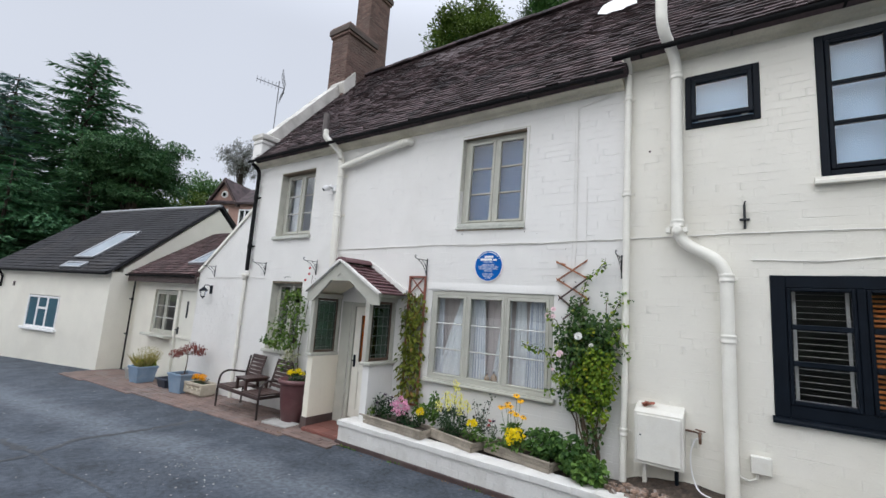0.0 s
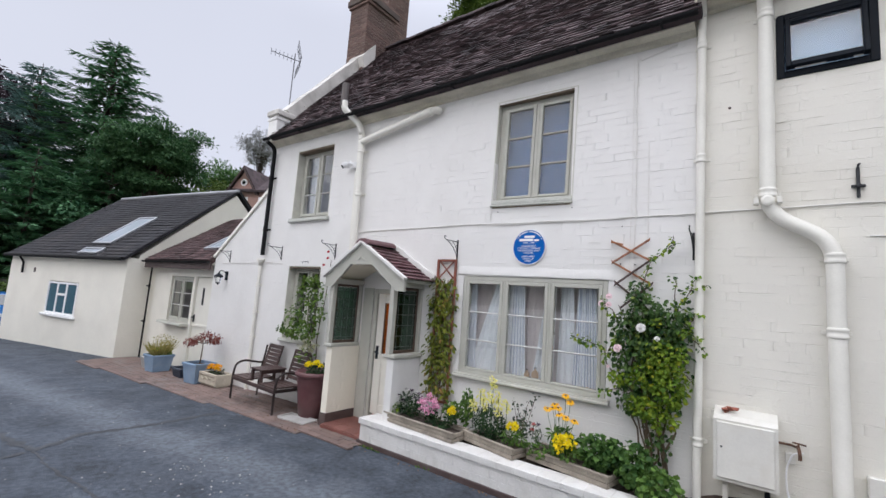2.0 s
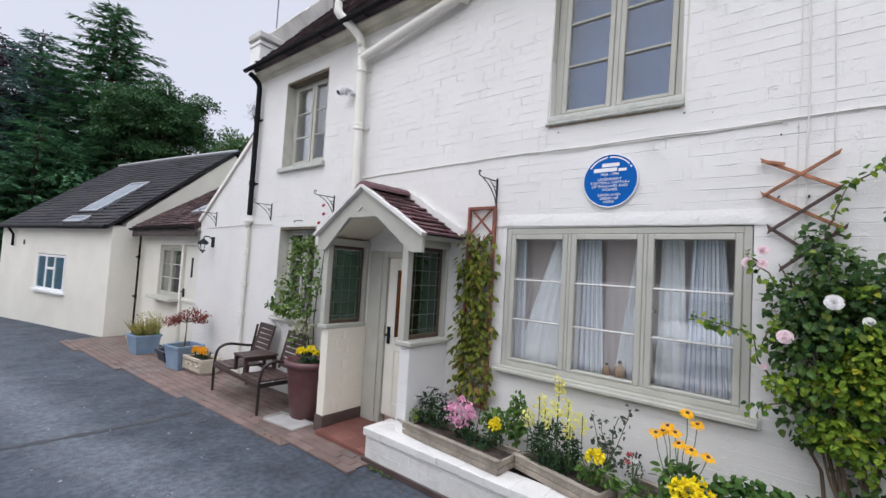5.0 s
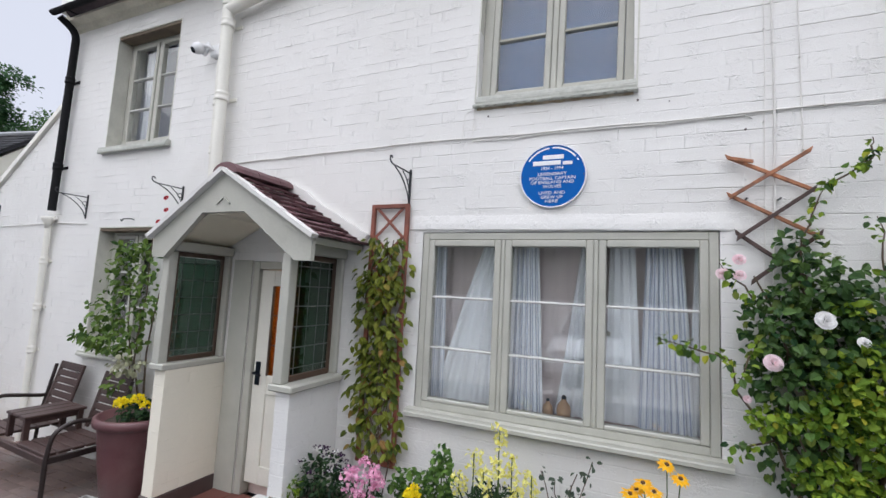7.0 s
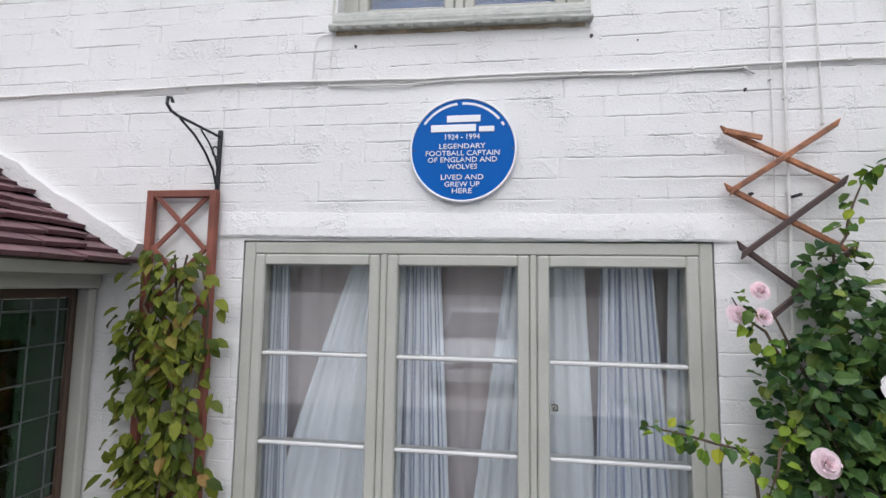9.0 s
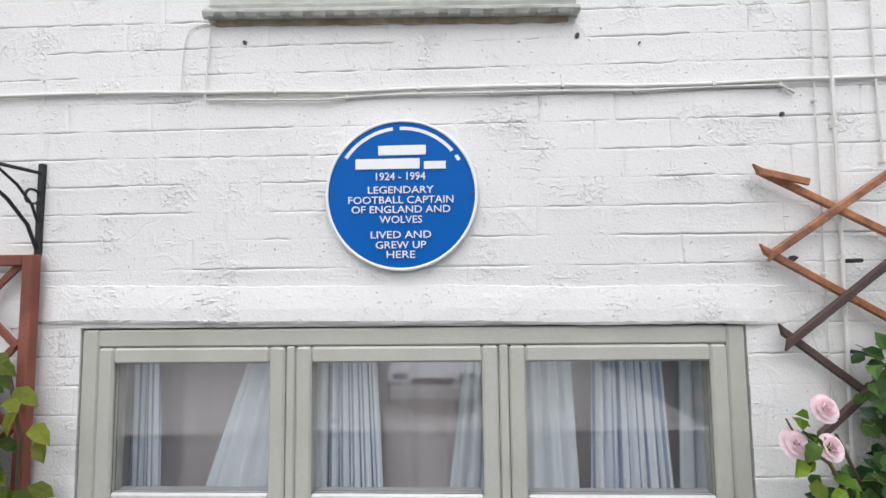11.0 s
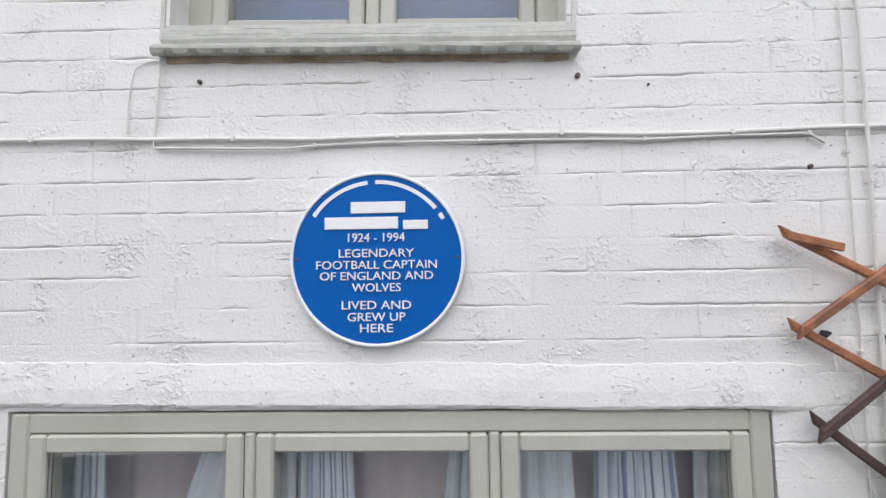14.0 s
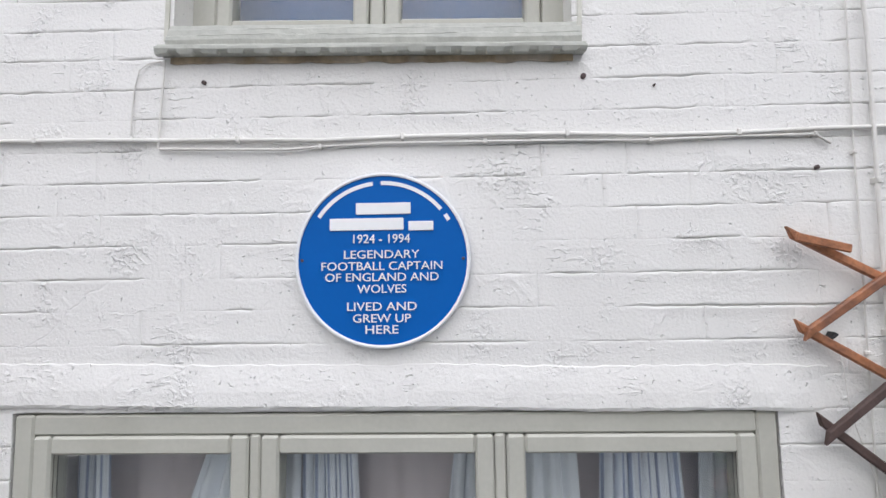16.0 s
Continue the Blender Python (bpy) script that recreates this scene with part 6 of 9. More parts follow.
for k in range(8):
    za, zb = 0.04 + k * 0.235, 0.04 + k * 0.235 + 0.26
    for s, yo in ((1, -0.038), (-1, -0.028)):
        mm = pose(0, yo, (za + zb) / 2, 0, math.degrees(math.atan2(0.26, 0.268)) * s, 0)
        part("lath", MB().bev(-0.18, 0.18, -0.004, 0.004, -0.011, 0.011, 0.002, mm), REDWOOD, tr)
et = thing("expanding_trellis", "broken weathered brown expanding trellis fixed to the wall", "trellis", (1.192, -0.03, 2.358))
for k, (xa, za, xb, zb, yo) in enumerate(((0.99, 2.69, 1.39, 2.475, 0.0), (1.005, 2.445, 1.385, 2.70, -0.012), (0.995, 2.465, 1.40, 2.225, 0.0), (1.035, 2.205, 1.40, 2.485, -0.012), (1.03, 2.245, 1.36, 1.985, 0.0), (1.10, 1.96, 1.42, 2.24, -0.012))):
    ln = math.hypot(xb - xa, zb - za)
    mm = pose((xa + xb) / 2 - 1.19, yo, (za + zb) / 2 - 2.35, 0, -math.degrees(math.atan2(zb - za, xb - xa)), 0)
    cut = [(-ln / 2 - 0.012, -0.0105), (ln / 2 - 0.012, -0.0105), (ln / 2 + 0.012, 0.0105), (-ln / 2 + 0.012, 0.0105)] if k % 2 else [(-ln / 2 + 0.012, -0.0105), (ln / 2 + 0.012, -0.0105), (ln / 2 - 0.012, 0.0105), (-ln / 2 - 0.012, 0.0105)]
    lath = [mm @ Vector((px * sx, py, pz * sz)) for py, sx, sz in ((0.006, 1, 1), (-0.003, 1, 1), (-0.006, 0.995, 0.72)) for px, pz in cut]
    part("lath", MB().add(lath, [(3, 2, 1, 0), (8, 9, 10, 11)] + [(r * 4 + i, r * 4 + (i + 1) % 4, r * 4 + 4 + (i + 1) % 4, r * 4 + 4 + i) for r in (0, 1) for i in range(4)]), OLDWOOD if k < 3 else CHARRED, et)
part("lath", MB().bev(-0.065, 0.065, -0.006, 0.004, -0.010, 0.010, 0.002, pose(-0.135, -0.018, 0.312, 0, 14, 0)), OLDWOOD, et, "snapped end of a lath")
part("wall_fixing", MB().tube([(0.05, 0.03, 0.08), (0.05, -0.02, 0.08)], 0.006, 6).tube([(0.05, 0.03, -0.17), (0.05, -0.02, -0.17)], 0.006, 6), IRON, et)

# ---- meter box, boxes and tap by the neighbour's wall ----
BOXW = material("white_meter_box", (0.66, 0.645, 0.59), 0.4, vary=0.04, scale=4, fine=60, bump=0.05, depth=0.002, stain=(0.5, 0.45, 0.36), stain_amount=0.3, stain_scale=5)
mbx = thing("meter_box", "white plastic utility meter box with a sloping lid, on the wall", "meter box", (2.195, 0.0, 0.53))
part("body", MB().prism([(0.0, 0.0), (-0.20, 0.0), (-0.21, 0.52), (-0.17, 0.55), (0.0, 0.60)], "x", -0.23, 0.23), BOXW, mbx)
part("door", MB().bev(-0.205, 0.205, -0.224, -0.203, 0.03, 0.50, 0.006), BOXW, mbx)
part("lock", MB().lathe([(0.009, 0), (0.009, 0.004)], 10, m=pose(-0.17, -0.224, 0.29, 90)), BLACK, mbx)
part("leg", MB().bev(-0.17, -0.13, -0.10, -0.04, -0.28, 0.0, 0.004), BOXW, mbx)
part("duct", MB().tube([(0.15, -0.06, 0.0), (0.15, -0.06, -0.28)], 0.02, 8), BLACK, mbx)
CLAY = material("broken_terracotta", (0.27, 0.085, 0.055), 0.8, vary=0.2, scale=12, fine=60, bump=0.4, depth=0.003)
fr = thing("terracotta_fragments", "broken terracotta bits lying on the meter box", "pottery fragments", (2.10, -0.10, 1.105))
for k in range(6):
    part("shard", MB().bev(-0.03, 0.03, -0.02, 0.02, -0.004, 0.008, 0.003, pose(R.uniform(-0.06, 0.06), R.uniform(-0.03, 0.03), 0.008 + 0.012 * (k % 3), R.uniform(-40, 40), R.uniform(-40, 40), R.uniform(0, 180))), CLAY, fr)
jb = thing("junction_box", "small white plastic box low on the wall", "junction box", (3.06, 0.0, 0.63))
part("body", MB().bev(-0.085, 0.085, -0.06, 0.004, 0.0, 0.165, 0.01), BOXW, jb)
part("conduit", MB().tube([(-0.03, -0.03, 0.0), (-0.04, -0.03, -0.05), (-0.10, -0.03, -0.08), (-0.18, -0.03, -0.06)], 0.012, 8), BOXW, jb)
TAPM = material("tarnished_brown_metal", (0.10, 0.055, 0.035), 0.6, 0.4, vary=0.3, scale=20, fine=90, bump=0.3, depth=0.002, stain=(0.20, 0.08, 0.04), stain_amount=0.6, stain_scale=18)
tp = thing("outdoor_tap", "old tap with tangled white tubing on stained wall", "tap", (2.56, 0.0, 0.86))
part("backplate", MB().bev(-0.09, -0.02, -0.03, 0.004, -0.11, -0.02, 0.006), BOXW, tp)
part("inlet", MB().tube([(-0.16, -0.02, 0.05), (-0.05, -0.03, 0.05), (0.0, -0.04, 0.04)], 0.010, 8), TAPM, tp)
part("spout", MB().tube([(0, 0, 0.04), (0.0, -0.10, 0.04), (0.005, -0.13, 0.0), (0.005, -0.13, -0.04)], 0.014, 8), TAPM, tp)
part("handle", MB().tube([(-0.04, -0.08, 0.085), (0.05, -0.08, 0.075)], 0.008, 6).tube([(0, -0.08, 0.04), (0, -0.08, 0.08)], 0.007, 6), TAPM, tp)
part("tubing", MB().tube(bent([(0.03, -0.12, 0.02), (-0.04, -0.10, 0.0), (-0.09, -0.08, -0.15), (-0.08, -0.07, -0.35), (-0.02, -0.12, -0.50), (0.10, -0.16, -0.52)], 0.08), 0.007, 6), PLW, tp)

# ---- curtains, blinds and ornaments behind the glass ----
STRIPE = material("pale_blue_striped_curtain", (0.88, 0.905, 0.96), 0.9, vary=0.03, scale=5, fine=120, bump=0.2, depth=0.003)
sn, slk = STRIPE.node_tree.nodes, STRIPE.node_tree.links
uvn = sn.new("ShaderNodeAttribute")
uvn.attribute_name = "across"
wv = sn.new("ShaderNodeMath")
wv.operation = "SINE"
wm = sn.new("ShaderNodeMath")
wm.operation = "MULTIPLY"
wm.inputs[1].default_value = 95.0
slk.new(uvn.outputs["Fac"], wm.inputs[0])
slk.new(wm.outputs[0], wv.inputs[0])
wr = sn.new("ShaderNodeMapRange")
wr.inputs["From Min"].default_value, wr.inputs["From Max"].default_value = 0.55, 0.8
slk.new(wv.outputs[0], wr.inputs["Value"])
sm2 = sn.new("ShaderNodeMix")
sm2.data_type = "RGBA"
sb = sn["Principled BSDF"]
slk.new(wr.outputs["Result"], sm2.inputs[0])
slk.new(sb.inputs["Base Color"].links[0].from_socket, sm2.inputs[6])
sm2.inputs[7].default_value = (0.40, 0.45, 0.60, 1)
slk.new(sm2.outputs[2], sb.inputs["Base Color"])


def curtain(top, bottom, z0, z1, y, folds, amp, mat, label, seed, curve=1.0):
    """Hanging cloth between an upper and a lower stretch of x."""
    rnd = random.Random(seed)
    c = thing("curtain", label, "curtain", ((top[0] + top[1]) / 2, y, z0), group="curtains in the wide window")
    nu, nv = folds * 10, 22
    ph = [rnd.uniform(-0.8, 0.8) for _ in range(folds + 2)]
    vs, across = [], []
    for j in range(nv + 1):
        t = j / nv
        s = t ** curve
        for i in range(nu + 1):
            u = i / nu
            a = bottom[0] + (top[0] - bottom[0]) * s
            b = bottom[1] + (top[1] - bottom[1]) * s
            k = u * folds
            w = math.sin(2 * math.pi * k + ph[int(k)] * (k % 1)) + 0.35 * math.sin(4.3 * math.pi * k + 2 * t)
            x = a + (b - a) * u + 0.25 * amp * math.cos(2 * math.pi * k)
            vs.append((x - c.location.x, amp * w * (0.7 + 0.3 * t), (z1 - z0) * t))
            across.append(u)
    n = nu + 1
    mb = MB().add(vs, [(j * n + i, j * n + i + 1, (j + 1) * n + i + 1, (j + 1) * n + i) for j in range(nv) for i in range(nu)])
    ob = part("cloth", mb, mat, c, smooth=True)
    at = ob.data.attributes.new("across", "FLOAT", "POINT")
    at.data.foreach_set("value", across)
    return c


for top, low, y, folds, amp, cloth, text, seed, curve in (
        ((-0.44, -0.27), (-0.86, -0.28), 0.155, 5, 0.024, CURTAIN, "white curtain pulled aside and draped behind the glass", 1, 1.2),
        ((-0.92, -0.83), (-0.94, -0.80), 0.155, 2, 0.020, STRIPE, "narrow edge of a blue-striped curtain", 2, 1.0),
        ((-0.27, -0.13), (-0.29, -0.06), 0.16, 5, 0.024, STRIPE, "blue-striped white curtain gathered in folds", 3, 1.0),
        ((0.20, 0.30), (0.01, 0.29), 0.185, 4, 0.024, CURTAIN, "white curtain pulled to the side of the middle light", 4, 0.9),
        ((0.58, 0.77), (0.53, 0.85), 0.16, 6, 0.026, STRIPE, "blue-striped white curtain hanging in deep folds", 5, 1.0),
        ((0.36, 0.50), (0.33, 0.56), 0.195, 3, 0.014, CURTAIN, "thin white curtain beside the striped one", 6, 1.0),
        ((0.86, 0.96), (0.80, 0.99), 0.17, 3, 0.018, CURTAIN, "low white cloth in the corner of the window", 7, 0.8)):
    curtain(top, low, 1.04, 2.42, y, folds, amp, cloth, text, seed, curve)
NET = material("dim_pinkish_net", (0.68, 0.60, 0.60), 0.95, vary=0.05, scale=3, fine=140, bump=0.15, depth=0.002)
curtain((-1.10, 1.12), (-1.10, 1.12), 1.04, 2.42, 0.25, 19, 0.006, NET, "dull pinkish net curtain across the window", 10)
tagged(part("inner_sill", MB().bev(-0.945, 0.955, 0.095, 0.315, 1.00, 1.035, 0.006), material("pinkish_stone_sill", (0.33, 0.22, 0.20), 0.6, vary=0.1, scale=6, fine=50, bump=0.1)), "pinkish inner window sill", "sill", kind="structure")
POT = material("tan_stoneware", (0.46, 0.29, 0.17), 0.5, vary=0.1, scale=12, fine=60, bump=0.1, depth=0.002)
for x, s in ((-0.02, 0.85), (0.085, 1.1)):
    jg = thing("stoneware_jug", "small tan stoneware jug with a stopper on the window sill", "jug", (x, 0.135, 1.035), group="jugs on the window sill")
    part("body", MB().lathe([(0.026 * s, 0), (0.038 * s, 0.012 * s), (0.043 * s, 0.04 * s), (0.037 * s, 0.075 * s), (0.016 * s, 0.10 * s), (0.012 * s, 0.115 * s)], 18), POT, jg, smooth=True)
    part("stopper", MB().lathe([(0.013 * s, 0.113 * s), (0.016 * s, 0.12 * s), (0.006 * s, 0.135 * s)], 10), IRON, jg)
ct = thing("window_catch", "small black spiral catch seen on the casement", "catch", (0.36, -0.008, 1.62))
part("spiral", MB().tube([(0.003 * k * math.cos(k * 0.8) * 0.5, -0.002, 0.003 * k * math.sin(k * 0.8) * 0.5) for k in range(12)], 0.0022, 5), BLACK, ct)
part("plate", MB().bev(-0.014, 0.014, 0.0, 0.01, -0.014, 0.014, 0.002), SAGE, ct)
# reflected sky of the neighbour's upper panes, painted as pale blue
SKYBL = material("sky_tint_pale_blue", (0.36, 0.52, 0.72), 0.8, vary=0.04, scale=2, fine=60, bump=0.05)
# flat panels behind three upper windows; their blue stands in for reflected sky
for x0, x1, z0, z1, y, lab, mt in ((-0.57, 0.49, 3.28, 4.64, 0.24, "blue-grey panel behind the upper window, standing in for reflected sky", SKYTINT), (3.64, 4.74, 3.52, 4.99, 0.10, "pale blue panel behind the tall window, standing in for reflected sky", SKYBL), (2.48, 3.15, 4.24, 4.85, 0.10, "pale blue panel behind the small window, standing in for reflected sky", SKYBL)):
    bd = thing("roller_blind", lab, "blind", ((x0 + x1) / 2, y, z0))
    w = (x1 - x0) / 2
    part("cloth", MB().bev(-w, w, -0.004, 0.004, 0, z1 - z0, 0.001), mt, bd)
    part("bottom_rail", MB().bev(-w, w, -0.012, 0.012, -0.02, 0.02, 0.004), mt, bd)
curtain((-5.12, -4.85), (-5.12, -4.8), 3.30, 4.65, 0.34, 4, 0.02, CURTAIN, "white curtain behind the small upper window", 8)
curtain((-4.36, -4.1), (-4.41, -4.1), 3.30, 4.65, 0.34, 4, 0.02, CURTAIN, "white curtain behind the small upper window", 9)
SLAT = material("white_blind_slat", (0.55, 0.55, 0.55), 0.4, vary=0.03, scale=8, fine=60, bump=0.03)
OWOOD = material("orange_wood_blind", (0.50, 0.16, 0.03), 0.5, vary=0.15, scale=6, fine=70, bump=0.15)
for xc, name, lab, mt, tilt in ((3.56, "venetian_blind", "half-open white slatted blind behind the dark window", SLAT, 4), (4.145, "wooden_blind", "orange-brown slatted blind in the second light", OWOOD, 55), (4.73, "wooden_blind", "orange-brown slatted blind in the third light", OWOOD, 55)):
    vb = thing(name, lab, "blind", (xc, 0.13, 1.26))
    for k in range(20 if tilt < 10 else 27):
        part("slat", MB().bev(-0.25, 0.25, -0.014, 0.014, -0.001, 0.001, 0.0005, pose(0, 0, 0.03 + k * (0.060 if tilt < 10 else 0.045), tilt)), mt, vb)
    if tilt < 10:
        for x in (-0.19, 0.205):
            part("tape", MB().box(x - 0.014, x + 0.014, -0.028, -0.026, 0, 1.22), SLAT, vb)
        part("head_rail", MB().bev(-0.25, 0.25, -0.025, 0.025, 1.22, 1.26, 0.004), SLAT, vb)
# torn pale sheet lying on the tiles by the party wall
FLASH = material("weathered_white_sheet", (0.74, 0.74, 0.74), 0.7, vary=0.06, scale=6, fine=60, bump=0.3, depth=0.004)
fl = MB()
ring = [(1.02, 1.58), (1.035, 1.86), (1.11, 1.93), (1.30, 2.05), (1.60, 1.75), (1.67, 1.52), (1.50, 1.49), (1.47, 1.43), (1.30, 1.47), (1.2, 1.45)]
up = lambda y: 5.005 + (y + 0.27) * 3.395 / 2.87 + 0.075
fl.add([(x, y, up(y)) for x, y in ring] + [(x, y, up(y) - 0.012) for x, y in ring], [tuple(range(10)), tuple(range(10, 20))[::-1]] + [(i, (i + 1) % 10, 10 + (i + 1) % 10, 10 + i) for i in range(10)])
fs = thing("roof_patch_sheet", "torn weathered white patching sheet on the roof tiles", "roof patch", (0, 0, 0), kind="structure")
part("sheet", fl, FLASH, fs)
pipe("black downpipe in the corner of the link building", [(-11.86, 0.05, 2.25), (-11.86, 0.05, -0.3)], 0.022, [(-11.86, 1.7), (-11.86, 0.7)], GUTTER)

# ---- leaves and flowers ----
def leaf_material(name, dark, light, rough=0.55, through=0.3, young=None):
    m = bpy.data.materials.new(name)
    m.use_nodes = True
    n, l = m.node_tree.nodes, m.node_tree.links
    b = n["Principled BSDF"]
    geo = n.new("ShaderNodeNewGeometry")
    mx = n.new("ShaderNodeValToRGB")
    els = mx.color_ramp.elements
    els[0].color, els[1].color = (*dark, 1), (*light, 1)
    if young:
        e = els.new(0.9)
        e.color = (*light, 1)
        els[-1].color = (*young, 1)
    l.new(geo.outputs["Random Per Island"], mx.inputs[0])
    ns = n.new("ShaderNodeTexNoise")
    ns.inputs["Scale"].default_value = 60
    l.new(geo.outputs["Position"], ns.inputs["Vector"])
    mr = n.new("ShaderNodeMapRange")
    mr.inputs["To Min"].default_value, mr.inputs["To Max"].default_value = 0.7, 1.3
    l.new(ns.outputs["Fac"], mr.inputs["Value"])
    mm = n.new("ShaderNodeMix")
    mm.data_type, mm.blend_type = "RGBA", "MULTIPLY"
    mm.inputs[0].default_value = 1
    l.new(mx.outputs[0], mm.inputs[6])
    l.new(mr.outputs[0], mm.inputs[7])
    l.new(mm.outputs[2], b.inputs["Base Color"])
    b.inputs["Roughness"].default_value = rough
    b.inputs["Specular IOR Level"].default_value = 0.2
    tr = n.new("ShaderNodeBsdfTranslucent")
    l.new(mm.outputs[2], tr.inputs["Color"])
    ms = n.new("ShaderNodeMixShader")
    ms.inputs[0].default_value = through
    l.new(b.outputs[0], ms.inputs[1])
    l.new(tr.outputs[0], ms.inputs[2])
    l.new(ms.outputs[0], n["Material Output"].inputs["Surface"])
    return m


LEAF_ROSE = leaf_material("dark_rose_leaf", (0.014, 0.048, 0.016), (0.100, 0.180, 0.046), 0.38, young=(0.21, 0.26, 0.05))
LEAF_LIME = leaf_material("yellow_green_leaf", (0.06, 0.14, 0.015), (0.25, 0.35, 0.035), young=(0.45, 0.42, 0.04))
LEAF_MID = leaf_material("mid_green_leaf", (0.03, 0.08, 0.02), (0.15, 0.26, 0.055))
LEAF_VINE = leaf_material("vine_leaf", (0.035, 0.060, 0.009), (0.20, 0.225, 0.028), young=(0.27, 0.16, 0.05))
LEAF_CLIMB = leaf_material("fresh_climber_leaf", (0.03, 0.075, 0.014), (0.17, 0.26, 0.055))
LEAF_GREY = leaf_material("grey_green_leaf", (0.04, 0.06, 0.045), (0.12, 0.15, 0.10))
LEAF_DARK = leaf_material("dark_green_leaf", (0.010, 0.028, 0.014), (0.04, 0.085, 0.03))
LEAF_BED = leaf_material("geranium_leaf", (0.022, 0.066, 0.018), (0.105, 0.20, 0.045))
LEAF_RED = leaf_material("dark_red_maple_leaf", (0.10, 0.02, 0.02), (0.26, 0.075, 0.055))
LEAF_VAR = leaf_material("cream_variegated_leaf", (0.25, 0.27, 0.15), (0.62, 0.60, 0.45))
LEAF_STRAW = leaf_material("straw_grass_leaf", (0.20, 0.19, 0.05), (0.46, 0.40, 0.16))
STEM = material("woody_stem", (0.10, 0.07, 0.045), 0.8, vary=0.25, scale=10, fine=60, bump=0.4, depth=0.004)
GSTEM = material("green_stem", (0.08, 0.13, 0.04), 0.6, vary=0.2, scale=10, fine=60, bump=0.2, depth=0.002)


def petal_material(name, col, col2=None):
    return leaf_material(name, col, col2 or col, 0.6, 0.35)


PINKW = petal_material("blush_rose_petal", (0.88, 0.64, 0.68), (0.95, 0.84, 0.86))
WHITEP = petal_material("white_rose_petal", (0.92, 0.90, 0.88), (0.96, 0.95, 0.94))
PINK = petal_material("pink_phlox_petal", (0.80, 0.34, 0.54), (0.90, 0.55, 0.70))
YELLOW = petal_material("bright_yellow_petal", (0.86, 0.66, 0.01), (0.94, 0.82, 0.03))
LEMON = petal_material("lemon_snapdragon_petal", (0.80, 0.72, 0.12), (0.86, 0.84, 0.35))
ORANGE = petal_material("orange_yellow_petal", (0.84, 0.38, 0.01), (0.90, 0.52, 0.02))
CONE = material("brown_flower_cone", (0.10, 0.045, 0.015), 0.9, vary=0.3, scale=40, fine=120, bump=0.6, depth=0.003)
PURPLE = petal_material("dark_purple_petal", (0.02, 0.008, 0.03), (0.07, 0.02, 0.08))
REDP = petal_material("red_petal", (0.42, 0.02, 0.03), (0.60, 0.05, 0.06))


def round_leaf(mb, p, d, nrm, ln, wd, fold=0.18, droop=0.2):
    """An oval leaf of six faces with a rib, folded and drooping at its tip."""
    d = Vector(d).normalized()
    s = d.cross(Vector(nrm))
    s = s.normalized() if s.length > 1e-4 else d.orthogonal().normalized()
    up = s.cross(d)
    p = Vector(p)
    at = lambda t, w, h: p + d * ln * t + s * wd * w + up * (wd * h - droop * ln * t * t)
    mb.add([at(0, 0, 0), at(0.30, 0.46, fold), at(0.70, 0.40, fold), at(1, 0, 0), at(0.70, -0.40, fold), at(0.30, -0.46, fold), at(0.33, 0, 0), at(0.70, 0, 0)],
           [(0, 1, 6), (1, 2, 7, 6), (2, 3, 7), (3, 4, 7), (4, 5, 6, 7), (5, 0, 6)])


def rand_dir(rnd):
    while True:
        v = Vector((rnd.uniform(-1, 1), rnd.uniform(-1, 1), rnd.uniform(-1, 1)))
        if 0.05 < v.length < 1:
            return v.normalized()


def leaves_in(mb, rnd, c, rad, n, ln, wd, hang=0.4, shell=0.55, front=-0.6, ymax=None, pinnate=0):
    """Scatters leaves through an ellipsoid, facing out and forward, hanging by their weight."""
    for _ in range(n):
        v = rand_dir(rnd)
        r = shell + (1 - shell) * rnd.random() ** 0.6
        p = Vector((c[0] + v.x * rad[0] * r, c[1] + v.y * rad[1] * r, c[2] + v.z * rad[2] * r))
        if ymax is not None and p.y > ymax:
            p.y = ymax - rnd.uniform(0, 0.05)
        d = (v * 0.6 + rand_dir(rnd) * 0.8 + Vector((0, -0.2, -hang))).normalized()
        nrm = (v * 0.6 + Vector((0, front, 0.8)) + rand_dir(rnd) * 0.7).normalized()
        k = rnd.uniform(0.65, 1.15)
        round_leaf(mb, p, d, nrm, ln * k, wd * k, rnd.uniform(0.05, 0.3), rnd.uniform(0.0, 0.4))
        if pinnate:
            s = d.cross(nrm).normalized()
            for q in range(pinnate):
                b = p - d * ln * 0.45 * (q + 1)
                for sg in (-1, 1):
                    round_leaf(mb, b, (d * 0.5 + s * sg).normalized(), nrm, ln * k * 0.8, wd * k * 0.8, rnd.uniform(0.05, 0.3), rnd.uniform(0, 0.4))


def stem_path(rnd, a, b, wob=0.05, n=6):
    a, b = Vector(a), Vector(b)
    return [a.lerp(b, i / n) + (Vector((rnd.uniform(-wob, wob), rnd.uniform(-wob, wob) * 0.4, rnd.uniform(-wob, wob) * 0.4)) if 0 < i < n else Vector()) for i in range(n + 1)]


def local(mb, o):
    mb.v = [(p[0] - o[0], p[1] - o[1], p[2] - o[2]) for p in mb.v]
    return mb


